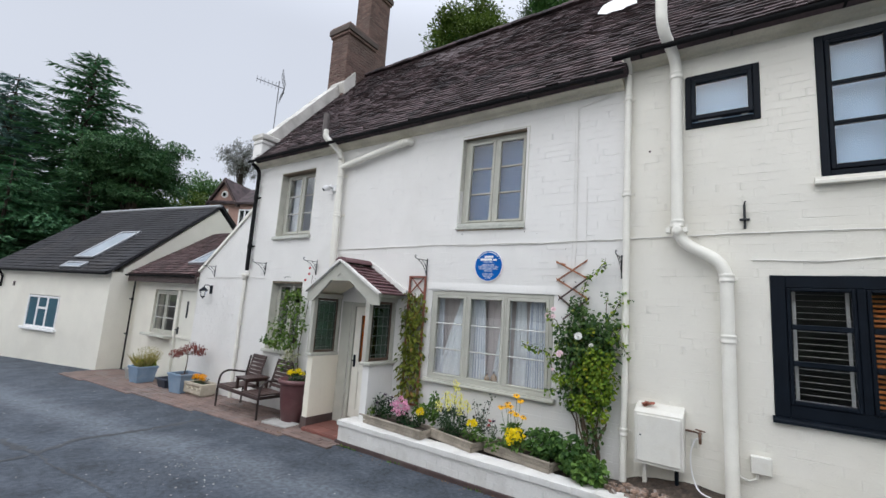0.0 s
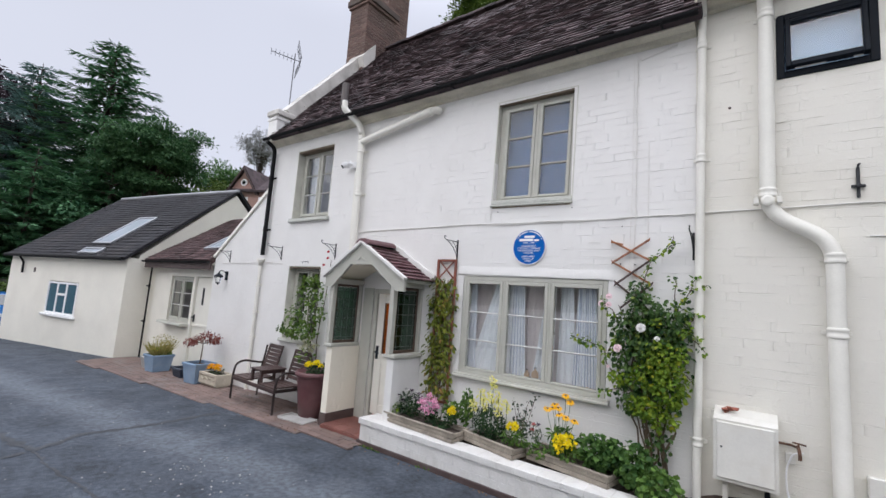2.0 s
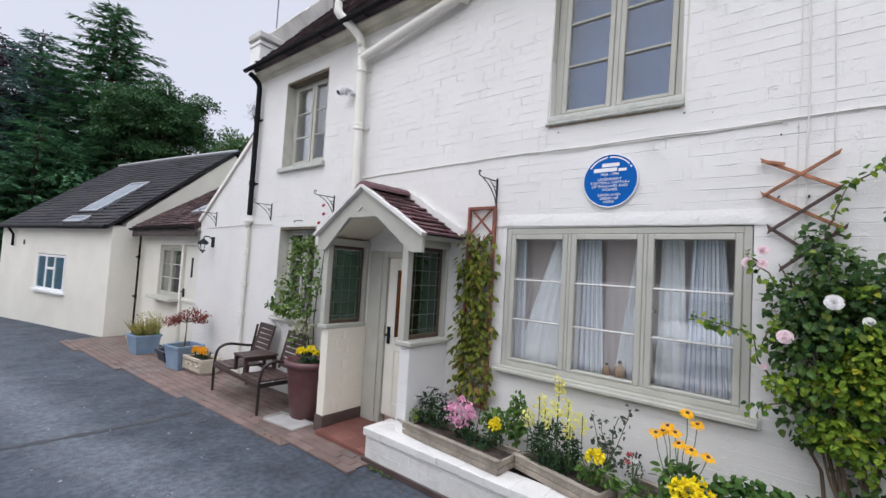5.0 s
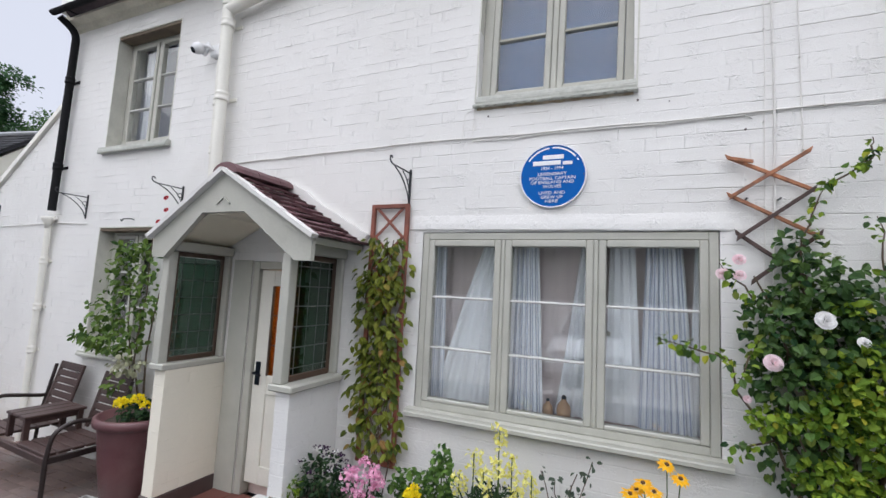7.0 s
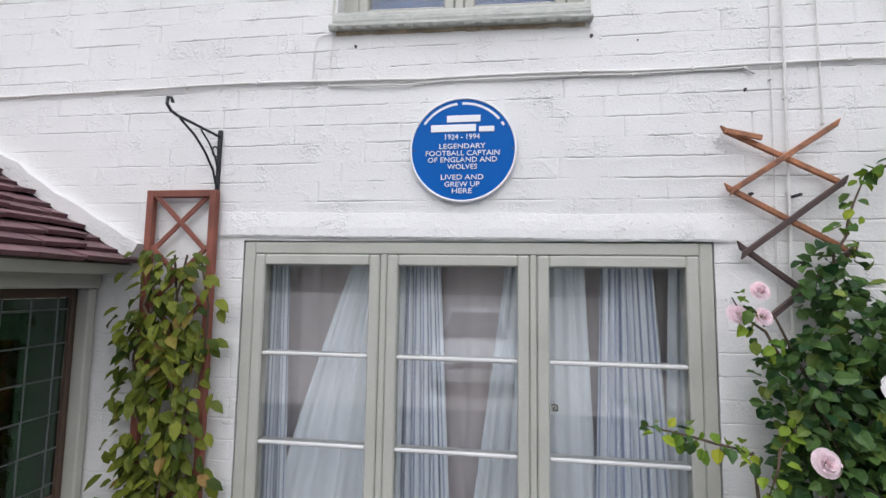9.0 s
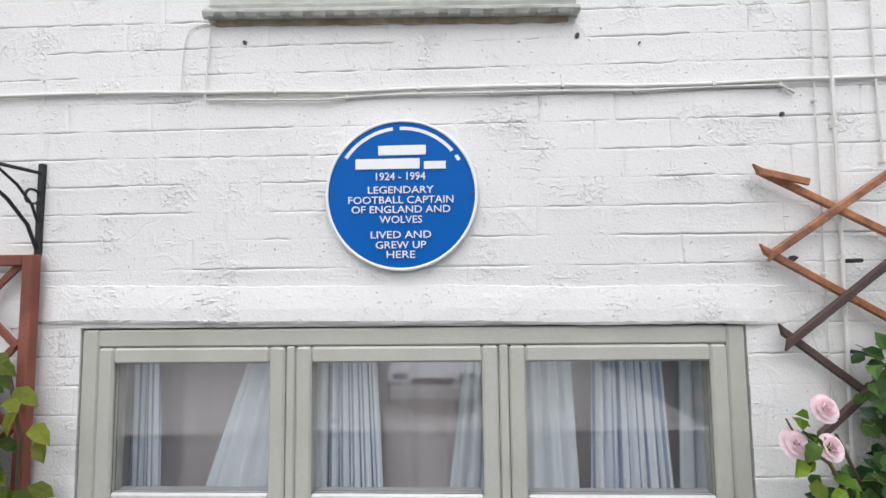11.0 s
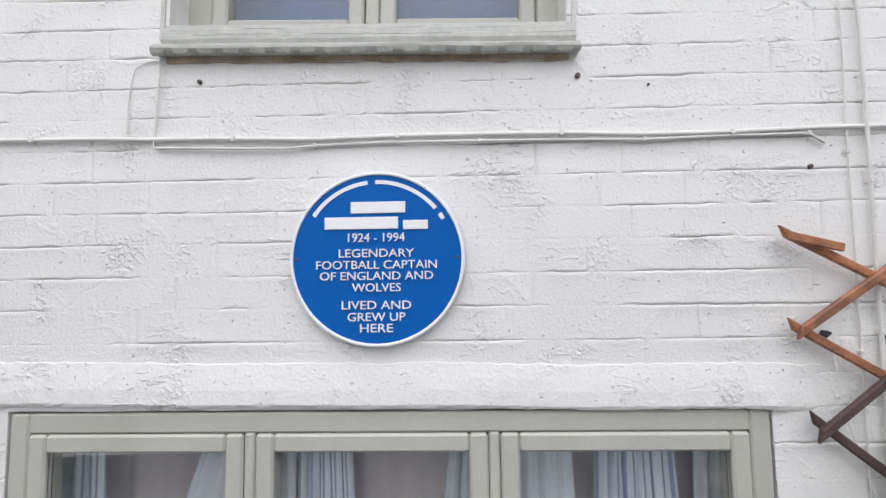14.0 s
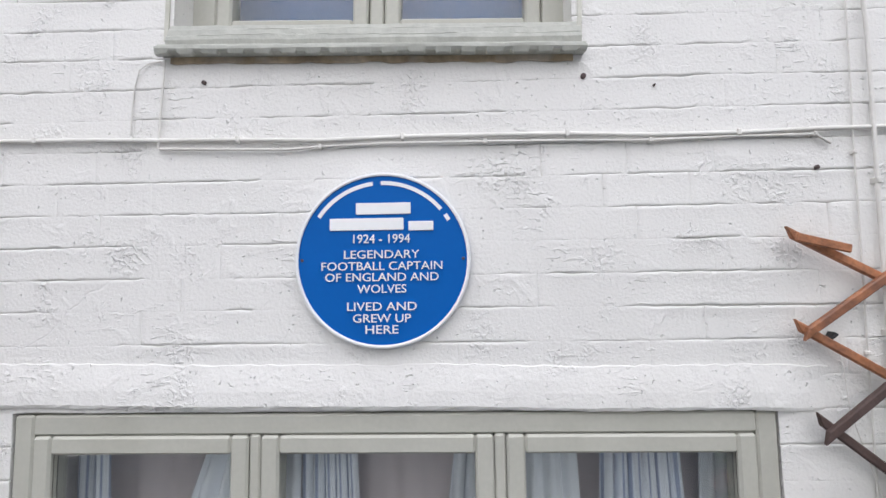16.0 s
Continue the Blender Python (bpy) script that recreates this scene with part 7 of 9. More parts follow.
def rose_bloom(rnd, p, nrm, r, mat, parent, o):
    """A full double rose: rings of cupped petals round a tight heart."""
    mb = MB()
    nrm = Vector(nrm).normalized()
    x = nrm.orthogonal().normalized()
    y = nrm.cross(x)
    p = Vector(p)
    petals = []
    for ring, (cnt, rr, h, open_) in enumerate(((3, 0.16, 0.62, 0.0), (4, 0.32, 0.58, 0.1), (5, 0.55, 0.46, 0.3), (6, 0.78, 0.28, 0.7), (7, 1.0, 0.05, 1.1))):
        for k in range(cnt):
            a = 2 * math.pi * k / cnt + ring * 0.5 + rnd.uniform(-0.15, 0.15)
            out = x * math.cos(a) + y * math.sin(a)
            side = nrm.cross(out)
            w = r * (0.28 + 0.14 * ring) * rnd.uniform(0.9, 1.1)
            base = p + out * r * rr * 0.25
            mid = p + out * r * rr * 0.72 + nrm * r * (h * 0.9)
            tip = p + out * r * rr * (0.8 + 0.25 * open_) + nrm * r * (h + 0.16 - 0.14 * open_)
            pt = mb
            if ring > 1 and r > 0.03:
                pt = MB()
                petals.append(pt)
            pt.add([base, mid + side * w * 0.8, tip + side * w * 0.45, tip + out * r * 0.06, tip - side * w * 0.45, mid - side * w * 0.8, mid - out * r * 0.1],
                   [(0, 1, 6), (1, 2, 6), (2, 3, 6), (3, 4, 6), (4, 5, 6), (5, 0, 6)])
    heart = part("bloom", local(mb, o), mat, parent, smooth=True)
    for pt in petals:
        part("petal", local(pt, o), mat, heart, smooth=True)
    return heart


def daisy(rnd, p, nrm, r, mat, parent, o, n=14):
    mb = MB()
    nrm = Vector(nrm).normalized()
    x = nrm.orthogonal().normalized()
    y = nrm.cross(x)
    p = Vector(p)
    for k in range(n):
        a = 2 * math.pi * k / n + rnd.uniform(-0.1, 0.1)
        d = x * math.cos(a) + y * math.sin(a)
        mb.leaf(p + d * r * 0.18, d - nrm * rnd.uniform(0.0, 0.35), nrm, r * rnd.uniform(0.85, 1.0), r * 0.42, 0.05)
    f = part("bloom", local(mb, o), mat, parent)
    part("cone", local(MB().lathe([(r * 0.24, 0), (r * 0.22, r * 0.12), (r * 0.1, r * 0.2)], 8, m=Matrix.Translation(p) @ nrm.to_track_quat("Z", "Y").to_matrix().to_4x4()), o), CONE, f)


def ball_flower(rnd, p, r, mat, parent, o, n=60, size=0.45, name="bloom"):
    """A ruffled head of many small petals."""
    mb = MB()
    for _ in range(n):
        v = rand_dir(rnd)
        v.z = abs(v.z) * 0.9 - 0.15
        v.normalize()
        q = Vector(p) + v * r * rnd.uniform(0.5, 0.9)
        round_leaf(mb, q, (v + rand_dir(rnd) * 0.8), v, r * size, r * size * 0.9, 0.2, 0.3)
    return part(name, local(mb, o), mat, parent)


def plant(name, label, category, at, group="", kind=""):
    return thing(name, label, category, at, 0, group, kind)


# climbing rose by the wide window
rnd = random.Random(11)
o = (1.52, -0.12, 0.33)
cr = plant("climbing_rose", "tall climbing rose with dark leaves and blush-white blooms", "climbing rose", o)
st = MB()
for tgt in ((1.10, -0.10, 2.0), (1.32, -0.08, 2.25), (1.66, -0.10, 2.0), (1.6, -0.1, 1.8), (1.2, -0.15, 1.7), (0.98, -0.16, 1.55), (1.75, -0.12, 1.6), (1.25, -0.2, 1.2), (1.5, -0.1, 1.4)):
    st.tube(stem_path(rnd, (1.50 + rnd.uniform(-0.05, 0.05), -0.10, 0.22), tgt, 0.07, 7), [0.016, 0.014, 0.012, 0.010, 0.009, 0.007, 0.006, 0.004], 6)
sprays = (((0.98, -0.16, 1.54), (0.63, -0.20, 1.63), 13), ((1.10, -0.12, 1.86), (0.93, -0.17, 2.06), 8), ((1.32, -0.08, 2.22), (1.43, -0.09, 2.50), 9), ((1.43, -0.09, 2.50), (1.60, -0.11, 2.61), 5), ((1.60, -0.11, 2.61), (1.615, -0.11, 2.73), 5),
          ((1.66, -0.10, 1.96), (1.62, -0.10, 2.32), 7), ((1.66, -0.10, 1.98), (1.83, -0.10, 2.33), 9), ((1.76, -0.10, 2.18), (1.91, -0.10, 2.24), 4), ((1.78, -0.12, 1.74), (1.90, -0.13, 1.60), 6), ((1.72, -0.10, 1.85), (1.86, -0.10, 1.98), 6),
          ((1.16, -0.15, 1.16), (0.95, -0.20, 1.09), 8), ((1.10, -0.18, 1.66), (1.0, -0.2, 1.42), 9), ((1.68, -0.10, 1.42), (1.80, -0.12, 1.30), 6))
for src, tgt, _ in sprays:
    st.tube(stem_path(rnd, src, tgt, 0.02, 5), [0.006, 0.005, 0.005, 0.004, 0.003, 0.002], 5)
part("stem", local(st, o), STEM, cr, kind="stuff")
dk, lm = MB(), MB()
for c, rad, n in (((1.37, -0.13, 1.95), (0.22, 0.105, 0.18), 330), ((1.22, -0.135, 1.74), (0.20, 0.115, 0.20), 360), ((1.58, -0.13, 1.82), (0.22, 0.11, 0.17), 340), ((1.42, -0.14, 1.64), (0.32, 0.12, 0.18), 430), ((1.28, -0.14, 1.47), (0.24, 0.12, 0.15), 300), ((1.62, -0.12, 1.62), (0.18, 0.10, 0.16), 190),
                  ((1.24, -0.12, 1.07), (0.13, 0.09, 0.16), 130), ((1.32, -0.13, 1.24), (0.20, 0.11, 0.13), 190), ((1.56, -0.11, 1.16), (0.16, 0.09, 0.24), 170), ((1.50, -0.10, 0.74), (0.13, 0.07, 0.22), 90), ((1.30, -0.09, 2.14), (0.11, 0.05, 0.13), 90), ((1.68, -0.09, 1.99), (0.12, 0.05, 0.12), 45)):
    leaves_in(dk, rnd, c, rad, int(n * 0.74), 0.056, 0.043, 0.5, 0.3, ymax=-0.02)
for src, tgt, n in sprays:
    for k in range(n):
        p = Vector(src).lerp(Vector(tgt), (k + 0.5) / n) + Vector((rnd.uniform(-0.02, 0.02), rnd.uniform(-0.02, 0.01), rnd.uniform(-0.02, 0.02)))
        leaves_in(lm if k % 3 else dk, rnd, p, (0.03, 0.02, 0.04), 3, 0.048, 0.036, 0.5, 0.4, ymax=-0.02)
for c, rad, n in (((1.56, -0.21, 1.52), (0.20, 0.07, 0.17), 380), ((1.62, -0.20, 1.24), (0.15, 0.07, 0.18), 330), ((1.15, -0.20, 1.27), (0.12, 0.06, 0.06), 100), ((1.38, -0.19, 1.02), (0.14, 0.07, 0.10), 220), ((1.42, -0.21, 1.34), (0.16, 0.06, 0.14), 240), ((1.54, -0.17, 0.92), (0.15, 0.06, 0.10), 120), ((1.46, -0.20, 1.85), (0.09, 0.03, 0.03), 22), ((1.72, -0.18, 1.80), (0.08, 0.04, 0.06), 30)):
    leaves_in(lm, rnd, c, rad, n, 0.046, 0.036, 0.25, 0.4, ymax=-0.02)
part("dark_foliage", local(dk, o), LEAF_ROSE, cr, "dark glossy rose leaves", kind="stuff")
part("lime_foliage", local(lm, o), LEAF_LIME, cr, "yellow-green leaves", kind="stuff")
for x, z, y, r, m in ((1.355, 1.785, -0.24, 0.046, WHITEP), (1.14, 1.56, -0.25, 0.043, PINKW), (1.50, 1.69, -0.23, 0.028, WHITEP), (1.04, 1.36, -0.20, 0.020, PINKW), (0.945, 2.003, -0.17, 0.036, PINKW), (1.02, 2.083, -0.17, 0.033, PINKW), (1.02, 1.997, -0.18, 0.031, PINKW)):
    rose_bloom(rnd, (x, y, z), (-0.1 + rnd.uniform(-0.2, 0.2), -1, 0.35), r * 0.9, m, cr, o)

# climber on the red trellis
o = (-1.25, -0.08, 0.33)
cv = plant("trellis_climber", "twining climber with yellow-green leaves covering the red trellis", "climber", o)
st, lf = MB(), MB()
for k in range(5):
    st.tube(stem_path(rnd, (-1.27 + 0.03 * k, -0.06, 0.33), (-1.36 + 0.06 * k, -0.06, 2.2), 0.07, 9), 0.005, 5)
part("stem", local(st, o), STEM, cv)
for k in range(760):
    z = rnd.uniform(0.62, 2.22)
    w = 0.15 if z < 2.05 else 0.13
    side = rnd.random() < 0.14
    x = -1.255 + (rnd.uniform(-w, w) if not side else rnd.choice((-1, 1)) * rnd.uniform(w, w + 0.09))
    if z > 2.0 and rnd.random() < 0.5 or z < 1.0 and rnd.random() < 0.5:
        continue
    p = (x, rnd.uniform(-0.10, -0.05), z)
    d = Vector((rnd.uniform(-0.9, 0.9) + (x + 1.255) * 3, rnd.uniform(-0.7, 0.05), -0.45))
    k2 = rnd.uniform(0.7, 1.2)
    round_leaf(lf, p, d, (rnd.uniform(-0.5, 0.5), -0.8, 1.0), 0.072 * k2, 0.042 * k2, rnd.uniform(0.05, 0.25), rnd.uniform(0.1, 0.5))
part("foliage", local(lf, o), LEAF_VINE, cv, "pointed drooping leaves, browning at the top", kind="stuff")

# climber beside the porch
o = (-3.84, -0.15, 0.0)
cp = plant("porch_climber", "leafy green climber with a few red roses beside the porch", "climber", (o[0] - 0.155, o[1] + 0.05, o[2] - 0.03))
st, lf, vr = MB(), MB(), MB()
for tgt in ((-3.82, -0.14, 2.35), (-3.57, -0.12, 2.5), (-4.02, -0.2, 1.9), (-3.72, -0.25, 1.6)):
    st.tube(stem_path(rnd, (-3.84, -0.12, 0.0), tgt, 0.06, 7), [0.012, 0.011, 0.010, 0.008, 0.007, 0.006, 0.005, 0.003], 6)
part("stem", local(st, o), STEM, cp)
for c, rad, n in (((-3.84, -0.22, 1.95), (0.30, 0.14, 0.28), 75), ((-3.77, -0.25, 1.55), (0.30, 0.15, 0.28), 85), ((-3.92, -0.25, 1.22), (0.28, 0.14, 0.16), 80), ((-4.17, -0.28, 1.15), (0.22, 0.08, 0.08), 40), ((-3.3, -0.18, 2.3), (0.12, 0.08, 0.14), 30), ((-4.12, -0.24, 1.85), (0.26, 0.10, 0.22), 60), ((-4.25, -0.24, 1.50), (0.30, 0.10, 0.20), 70), ((-4.45, -0.26, 1.22), (0.26, 0.09, 0.10), 70), ((-4.0, -0.24, 2.12), (0.18, 0.08, 0.12), 50)):
    leaves_in(lf, rnd, c, rad, int(n * 1.15), 0.072, 0.050, 0.5, 0.25, ymax=-0.02)
leaves_in(vr, rnd, (-3.77, -0.28, 1.02), (0.24, 0.1, 0.09), 60, 0.07, 0.05, 0.4, 0.3, ymax=-0.02)
leaves_in(lf, rnd, (-3.8, -0.3, 0.82), (0.22, 0.1, 0.16), 26, 0.075, 0.05, 0.6, 0.4, ymax=-0.02)
part("foliage", local(lf, o), LEAF_CLIMB, cp, "fresh green leaves", kind="stuff")
part("variegated_foliage", local(vr, o), LEAF_VAR, cp, "cream-splashed leaves", kind="stuff")
for x, y, z in ((-3.57, -0.2, 2.52), (-3.47, -0.28, 2.62), (-3.64, -0.22, 2.40)):
    rose_bloom(rnd, (x, y, z), (0.3, -1, 0.4), 0.022, REDP, cp, o)


# ---- planter boxes ----
def planter_box(x0, x1, y0, y1, z0, z1, turn, label):
    b = thing("planter_box", label, "planter box", ((x0 + x1) / 2, (y0 + y1) / 2, z0), turn, group="timber planter boxes on the bed")
    w, d, h = (x1 - x0) / 2, (y1 - y0) / 2, z1 - z0
    for k in range(2):
        part("board", MB().bev(-w, w, -d, -d + 0.022, k * h / 2 + 0.002, (k + 1) * h / 2 - 0.002, 0.004), WOODGREY, b)
        part("board", MB().bev(-w, w, d - 0.022, d, k * h / 2 + 0.002, (k + 1) * h / 2 - 0.002, 0.004), WOODGREY, b)
        for s in (-1, 1):
            part("board", MB().bev(s * w - 0.011 - s * 0.011, s * w + 0.011 - s * 0.011, -d + 0.024, d - 0.024, k * h / 2 + 0.002, (k + 1) * h / 2 - 0.002, 0.004), WOODGREY, b)
    part("lip", MB().bev(-w - 0.012, w + 0.012, -d - 0.014, -d + 0.030, h, h + 0.018, 0.004), WOODGREY, b)
    part("lip", MB().bev(-w - 0.012, w + 0.012, d - 0.030, d + 0.014, h, h + 0.018, 0.004), WOODGREY, b)
    part("soil", MB().box(-w + 0.024, w - 0.024, -d + 0.024, d - 0.024, 0.01, h - 0.03), SOIL, b)
    return b


planter_box(-1.71, -0.55, -0.59, -0.28, 0.281, 0.385, -4, "long weathered grey timber planter box with flowers")
planter_box(-0.52, 0.22, -0.49, -0.18, 0.281, 0.385, -13, "short weathered grey timber planter box with flowers")
planter_box(0.28, 1.19, -0.47, -0.16, 0.281, 0.385, -10, "weathered grey timber planter box with yellow flowers")


def mound(name, label, c, rad, n, ln, wd, mat, seed, stems=8):
    rn = random.Random(seed)
    o = (c[0], c[1], c[2] - rad[2])
    p = plant(name, label, "plant", (o[0], o[1] + 0.065, o[2] - 0.045))
    mb = MB()
    leaves_in(mb, rn, c, rad, n, ln, wd, 0.15, 0.35)
    part("foliage", local(mb, o), mat, p, kind="stuff")
    st = MB()
    for _ in range(stems):
        v = rand_dir(rn)
        st.tube([(0, 0, -0.02), (v.x * rad[0] * 0.4, v.y * rad[1] * 0.4, rad[2] * 0.8), (v.x * rad[0] * 0.8, v.y * rad[1] * 0.8, rad[2] * (1.3 + 0.4 * v.z))], 0.003, 4, False)
    part("stem", st, GSTEM, p, kind="stuff")
    return p, o, rn


p, o, rn = mound("pansy_plant", "mound of dark pansies with small near-black flowers", (-1.50, -0.38, 0.54), (0.23, 0.14, 0.15), 420, 0.04, 0.024, LEAF_DARK, 21)
for k in range(30):
    v = rand_dir(rn)
    ball_flower(rn, (-1.50 + v.x * 0.24, -0.40 + v.y * 0.14, 0.58 + abs(v.z) * 0.15), 0.018, WHITEP if k % 5 == 0 else PURPLE, p, o, 7, 0.9)
p, o, rn = mound("trailing_sedge", "pale green grassy tuft at the box corner", (-1.66, -0.50, 0.50), (0.09, 0.08, 0.07), 110, 0.06, 0.012, LEAF_LIME, 22)
p, o, rn = mound("phlox_plant", "pink phlox in full flower", (-1.10, -0.44, 0.53), (0.13, 0.10, 0.08), 90, 0.05, 0.02, LEAF_DARK, 23)
for k in range(40):
    v = rand_dir(rn)
    ball_flower(rn, (-1.11 + v.x * 0.12, -0.47 + v.y * 0.09, 0.625 + v.z * 0.11), 0.031, PINK, p, o, 10, 0.85)
p, o, rn = mound("marigold", "yellow marigold in flower", (-0.76, -0.44, 0.53), (0.10, 0.08, 0.07), 80, 0.04, 0.018, LEAF_DARK, 24)
ball_flower(rn, (-0.74, -0.48, 0.605), 0.056, YELLOW, p, o, 120, 0.4)
ball_flower(rn, (-0.73, -0.46, 0.655), 0.030, YELLOW, p, o, 50)
mound("low_bedding_plant", "low dark green bedding leaves filling the timber box", (-0.93, -0.46, 0.42), (0.20, 0.07, 0.06), 170, 0.05, 0.026, LEAF_DARK, 36)
p, o, rn = mound("leafy_herb", "upright bright green leafy herb", (-0.62, -0.32, 0.66), (0.075, 0.06, 0.22), 230, 0.05, 0.034, LEAF_MID, 25)
p, o, rn = mound("leafy_herb", "low mid-green leafy herb", (-0.85, -0.30, 0.58), (0.14, 0.08, 0.12), 190, 0.05, 0.034, LEAF_MID, 26)
p, o, rn = mound("snapdragon_plant", "lemon-yellow snapdragons with dark feathery foliage", (-0.24, -0.42, 0.58), (0.21, 0.14, 0.19), 900, 0.055, 0.013, LEAF_DARK, 27)
for x, y, zt in ((-0.22, -0.40, 1.08), (-0.36, -0.44, 0.93), (-0.14, -0.40, 0.93), (-0.44, -0.46, 0.80), (-0.08, -0.5, 0.82), (-0.02, -0.42, 0.86), (-0.28, -0.5, 0.86), (-0.20, -0.46, 0.92)):
    part("flower_stem", local(MB().tube([(x, y, 0.5), (x, y, zt)], 0.004, 5), o), GSTEM, p)
    for k in range(8):
        a = rn.uniform(0, 6.28)
        ball_flower(rn, (x + 0.022 * math.cos(a), y + 0.022 * math.sin(a), zt - 0.017 * k), 0.027, LEMON, p, o, 8, 0.9)
p, o, rn = mound("marigold", "large bright yellow marigold beside the box edge", (0.10, -0.46, 0.52), (0.15, 0.10, 0.08), 150, 0.05, 0.022, LEAF_MID, 28)
ball_flower(rn, (0.12, -0.52, 0.63), 0.07, YELLOW, p, o, 130, 0.35)
p, o, rn = mound("small_rose", "twiggy small rose with dull leaves", (0.14, -0.33, 0.60), (0.12, 0.08, 0.10), 70, 0.04, 0.03, LEAF_GREY, 29)
for tx, tz in ((0.02, 0.88), (0.10, 0.84), (0.22, 0.90), (0.30, 0.98), (0.18, 0.78)):
    pts = stem_path(rn, (0.14, -0.33, 0.48), (tx, -0.36, tz), 0.02, 5)
    part("cane", local(MB().tube(pts, 0.003, 5), o), STEM, p)
    cl = MB()
    for q in pts[2:]:
        leaves_in(cl, rn, q, (0.03, 0.02, 0.03), 4, 0.036, 0.026, 0.3, 0.4)
    part("foliage", local(cl, o), LEAF_GREY, p, kind="stuff")
p, o, rn = mound("dianthus_plant", "small red and white flowers over thin leaves", (0.34, -0.40, 0.60), (0.07, 0.06, 0.10), 60, 0.03, 0.016, LEAF_GREY, 30)
for x, z, m in ((0.33, 0.70, REDP), (0.36, 0.66, WHITEP), (0.31, 0.64, REDP), (0.38, 0.71, PURPLE)):
    ball_flower(rn, (x, -0.45, z), 0.02, m, p, o, 18, 0.7)
p, o, rn = mound("rudbeckia_plant", "orange-yellow rudbeckia daisies on tall stems", (0.62, -0.42, 0.60), (0.16, 0.10, 0.12), 170, 0.07, 0.035, LEAF_MID, 31)
for x, y, z in ((0.49, -0.48, 0.905), (0.55, -0.44, 0.955), (0.60, -0.46, 0.93), (0.66, -0.42, 1.06), (0.72, -0.44, 1.01), (0.63, -0.5, 0.88), (0.70, -0.5, 0.86), (0.79, -0.5, 0.845), (0.52, -0.42, 0.91)):
    part("flower_stem", local(MB().tube(stem_path(rn, (0.62 + (x - 0.62) * 0.3, -0.42, 0.50), (x, y, z - 0.005), 0.01, 4), 0.003, 5), o), GSTEM, p)
    daisy(rn, (x, y, z), (rn.uniform(-0.3, 0.4), -0.45, rn.uniform(0.9, 1.6)), 0.048, ORANGE, p, o)
p, o, rn = mound("yellow_pansies", "cluster of bright yellow pansies", (0.72, -0.52, 0.53), (0.12, 0.07, 0.09), 110, 0.04, 0.025, LEAF_MID, 32)
for k in range(12):
    v = rand_dir(rn)
    ball_flower(rn, (0.70 + v.x * 0.09, -0.56 + v.y * 0.04, 0.61 + v.z * 0.09), 0.042, YELLOW, p, o, 22, 0.7)
p, o, rn = mound("low_bedding_plant", "dark green bedding leaves along the timber box", (0.40, -0.44, 0.44), (0.20, 0.08, 0.07), 150, 0.05, 0.030, LEAF_MID, 37)
p, o, rn = mound("geranium_plant", "spreading dark green geranium foliage", (1.02, -0.40, 0.58), (0.24, 0.16, 0.16), 520, 0.058, 0.052, LEAF_BED, 33)
p, o, rn = mound("geranium_plant", "dark green geranium foliage by the rose foot", (1.34, -0.42, 0.55), (0.18, 0.15, 0.20), 420, 0.058, 0.052, LEAF_BED, 34)
p, o, rn = mound("heuchera_plant", "mound of bright lobed leaves spilling over the wall", (1.56, -0.54, 0.46), (0.20, 0.17, 0.14), 420, 0.055, 0.05, LEAF_MID, 35)
# soil and rubble at the foot of the neighbour's wall
hp2, nh = MB(), 24
hp2.add([(1.72 + 1.5 * i / nh, -0.46 + 0.465 * k / 8, 0.215 + 0.17 * math.sin(math.pi * i / nh) ** 0.7 * (k / 8) ** 0.8 + 0.02 * noise.noise(Vector((i * 0.6, k * 0.7, 4.0)))) for k in range(9) for i in range(nh + 1)],
        [(k * (nh + 1) + i, k * (nh + 1) + i + 1, (k + 1) * (nh + 1) + i + 1, (k + 1) * (nh + 1) + i) for k in range(8) for i in range(nh)])
tagged(part("soil_heap", hp2, SOIL), "dark soil heaped against the wall under the meter box", "soil", kind="structure")
RUB = material("broken_brick_rubble", (0.17, 0.115, 0.085), 0.9, vary=0.4, scale=20, fine=80, bump=0.6, depth=0.004, stain=(0.55, 0.52, 0.48), stain_amount=0.7, stain_scale=14, island=0.5)
rb = MB()
for k in range(230):
    s = R.uniform(0.012, 0.045)
    rb.bev(-s, s, -s * 0.8, s * 0.8, -s * 0.5, s * 0.5, s * 0.25, pose(R.uniform(1.74, 3.2), R.uniform(-0.55, -0.22), 0.275 + s * 0.2, R.uniform(-30, 30), R.uniform(-30, 30), R.uniform(0, 180)))
tagged(part("rubble", rb, RUB), "broken brick and stone rubble on the bed", "rubble", kind="stuff")

# fallen leaves along the paving and the wall foot, weeds by the retaining wall
LITTER = leaf_material("dry_brown_leaf", (0.05, 0.032, 0.02), (0.20, 0.12, 0.06), 0.8, 0.1)
rn = random.Random(77)
lt_ = MB()
for k in range(360):
    if k < 170:
        x, y = rn.uniform(-8.5, -2.9), rn.choice((rn.gauss(-1.05, 0.07), rn.uniform(-1.0, -0.1)))
    elif k < 280:
        x, y = rn.uniform(-1.9, 4.5), -0.72 - abs(rn.gauss(0, 0.07))
    else:
        x, y = rn.uniform(1.75, 3.4), rn.uniform(-0.55, -0.05)
    z = 0.265 if k >= 280 else ground_z(x, y) + (0.024 if y > -1.1 and x < -1.95 else 0.012)
    a = rn.uniform(0, 6.28)
    lt_.leaf((x, y, z + rn.uniform(0.0, 0.008)), (math.cos(a), math.sin(a), rn.uniform(-0.1, 0.3)), (rn.uniform(-0.4, 0.4), rn.uniform(-0.4, 0.4), 1), rn.uniform(0.02, 0.05), rn.uniform(0.012, 0.03), 0.2)
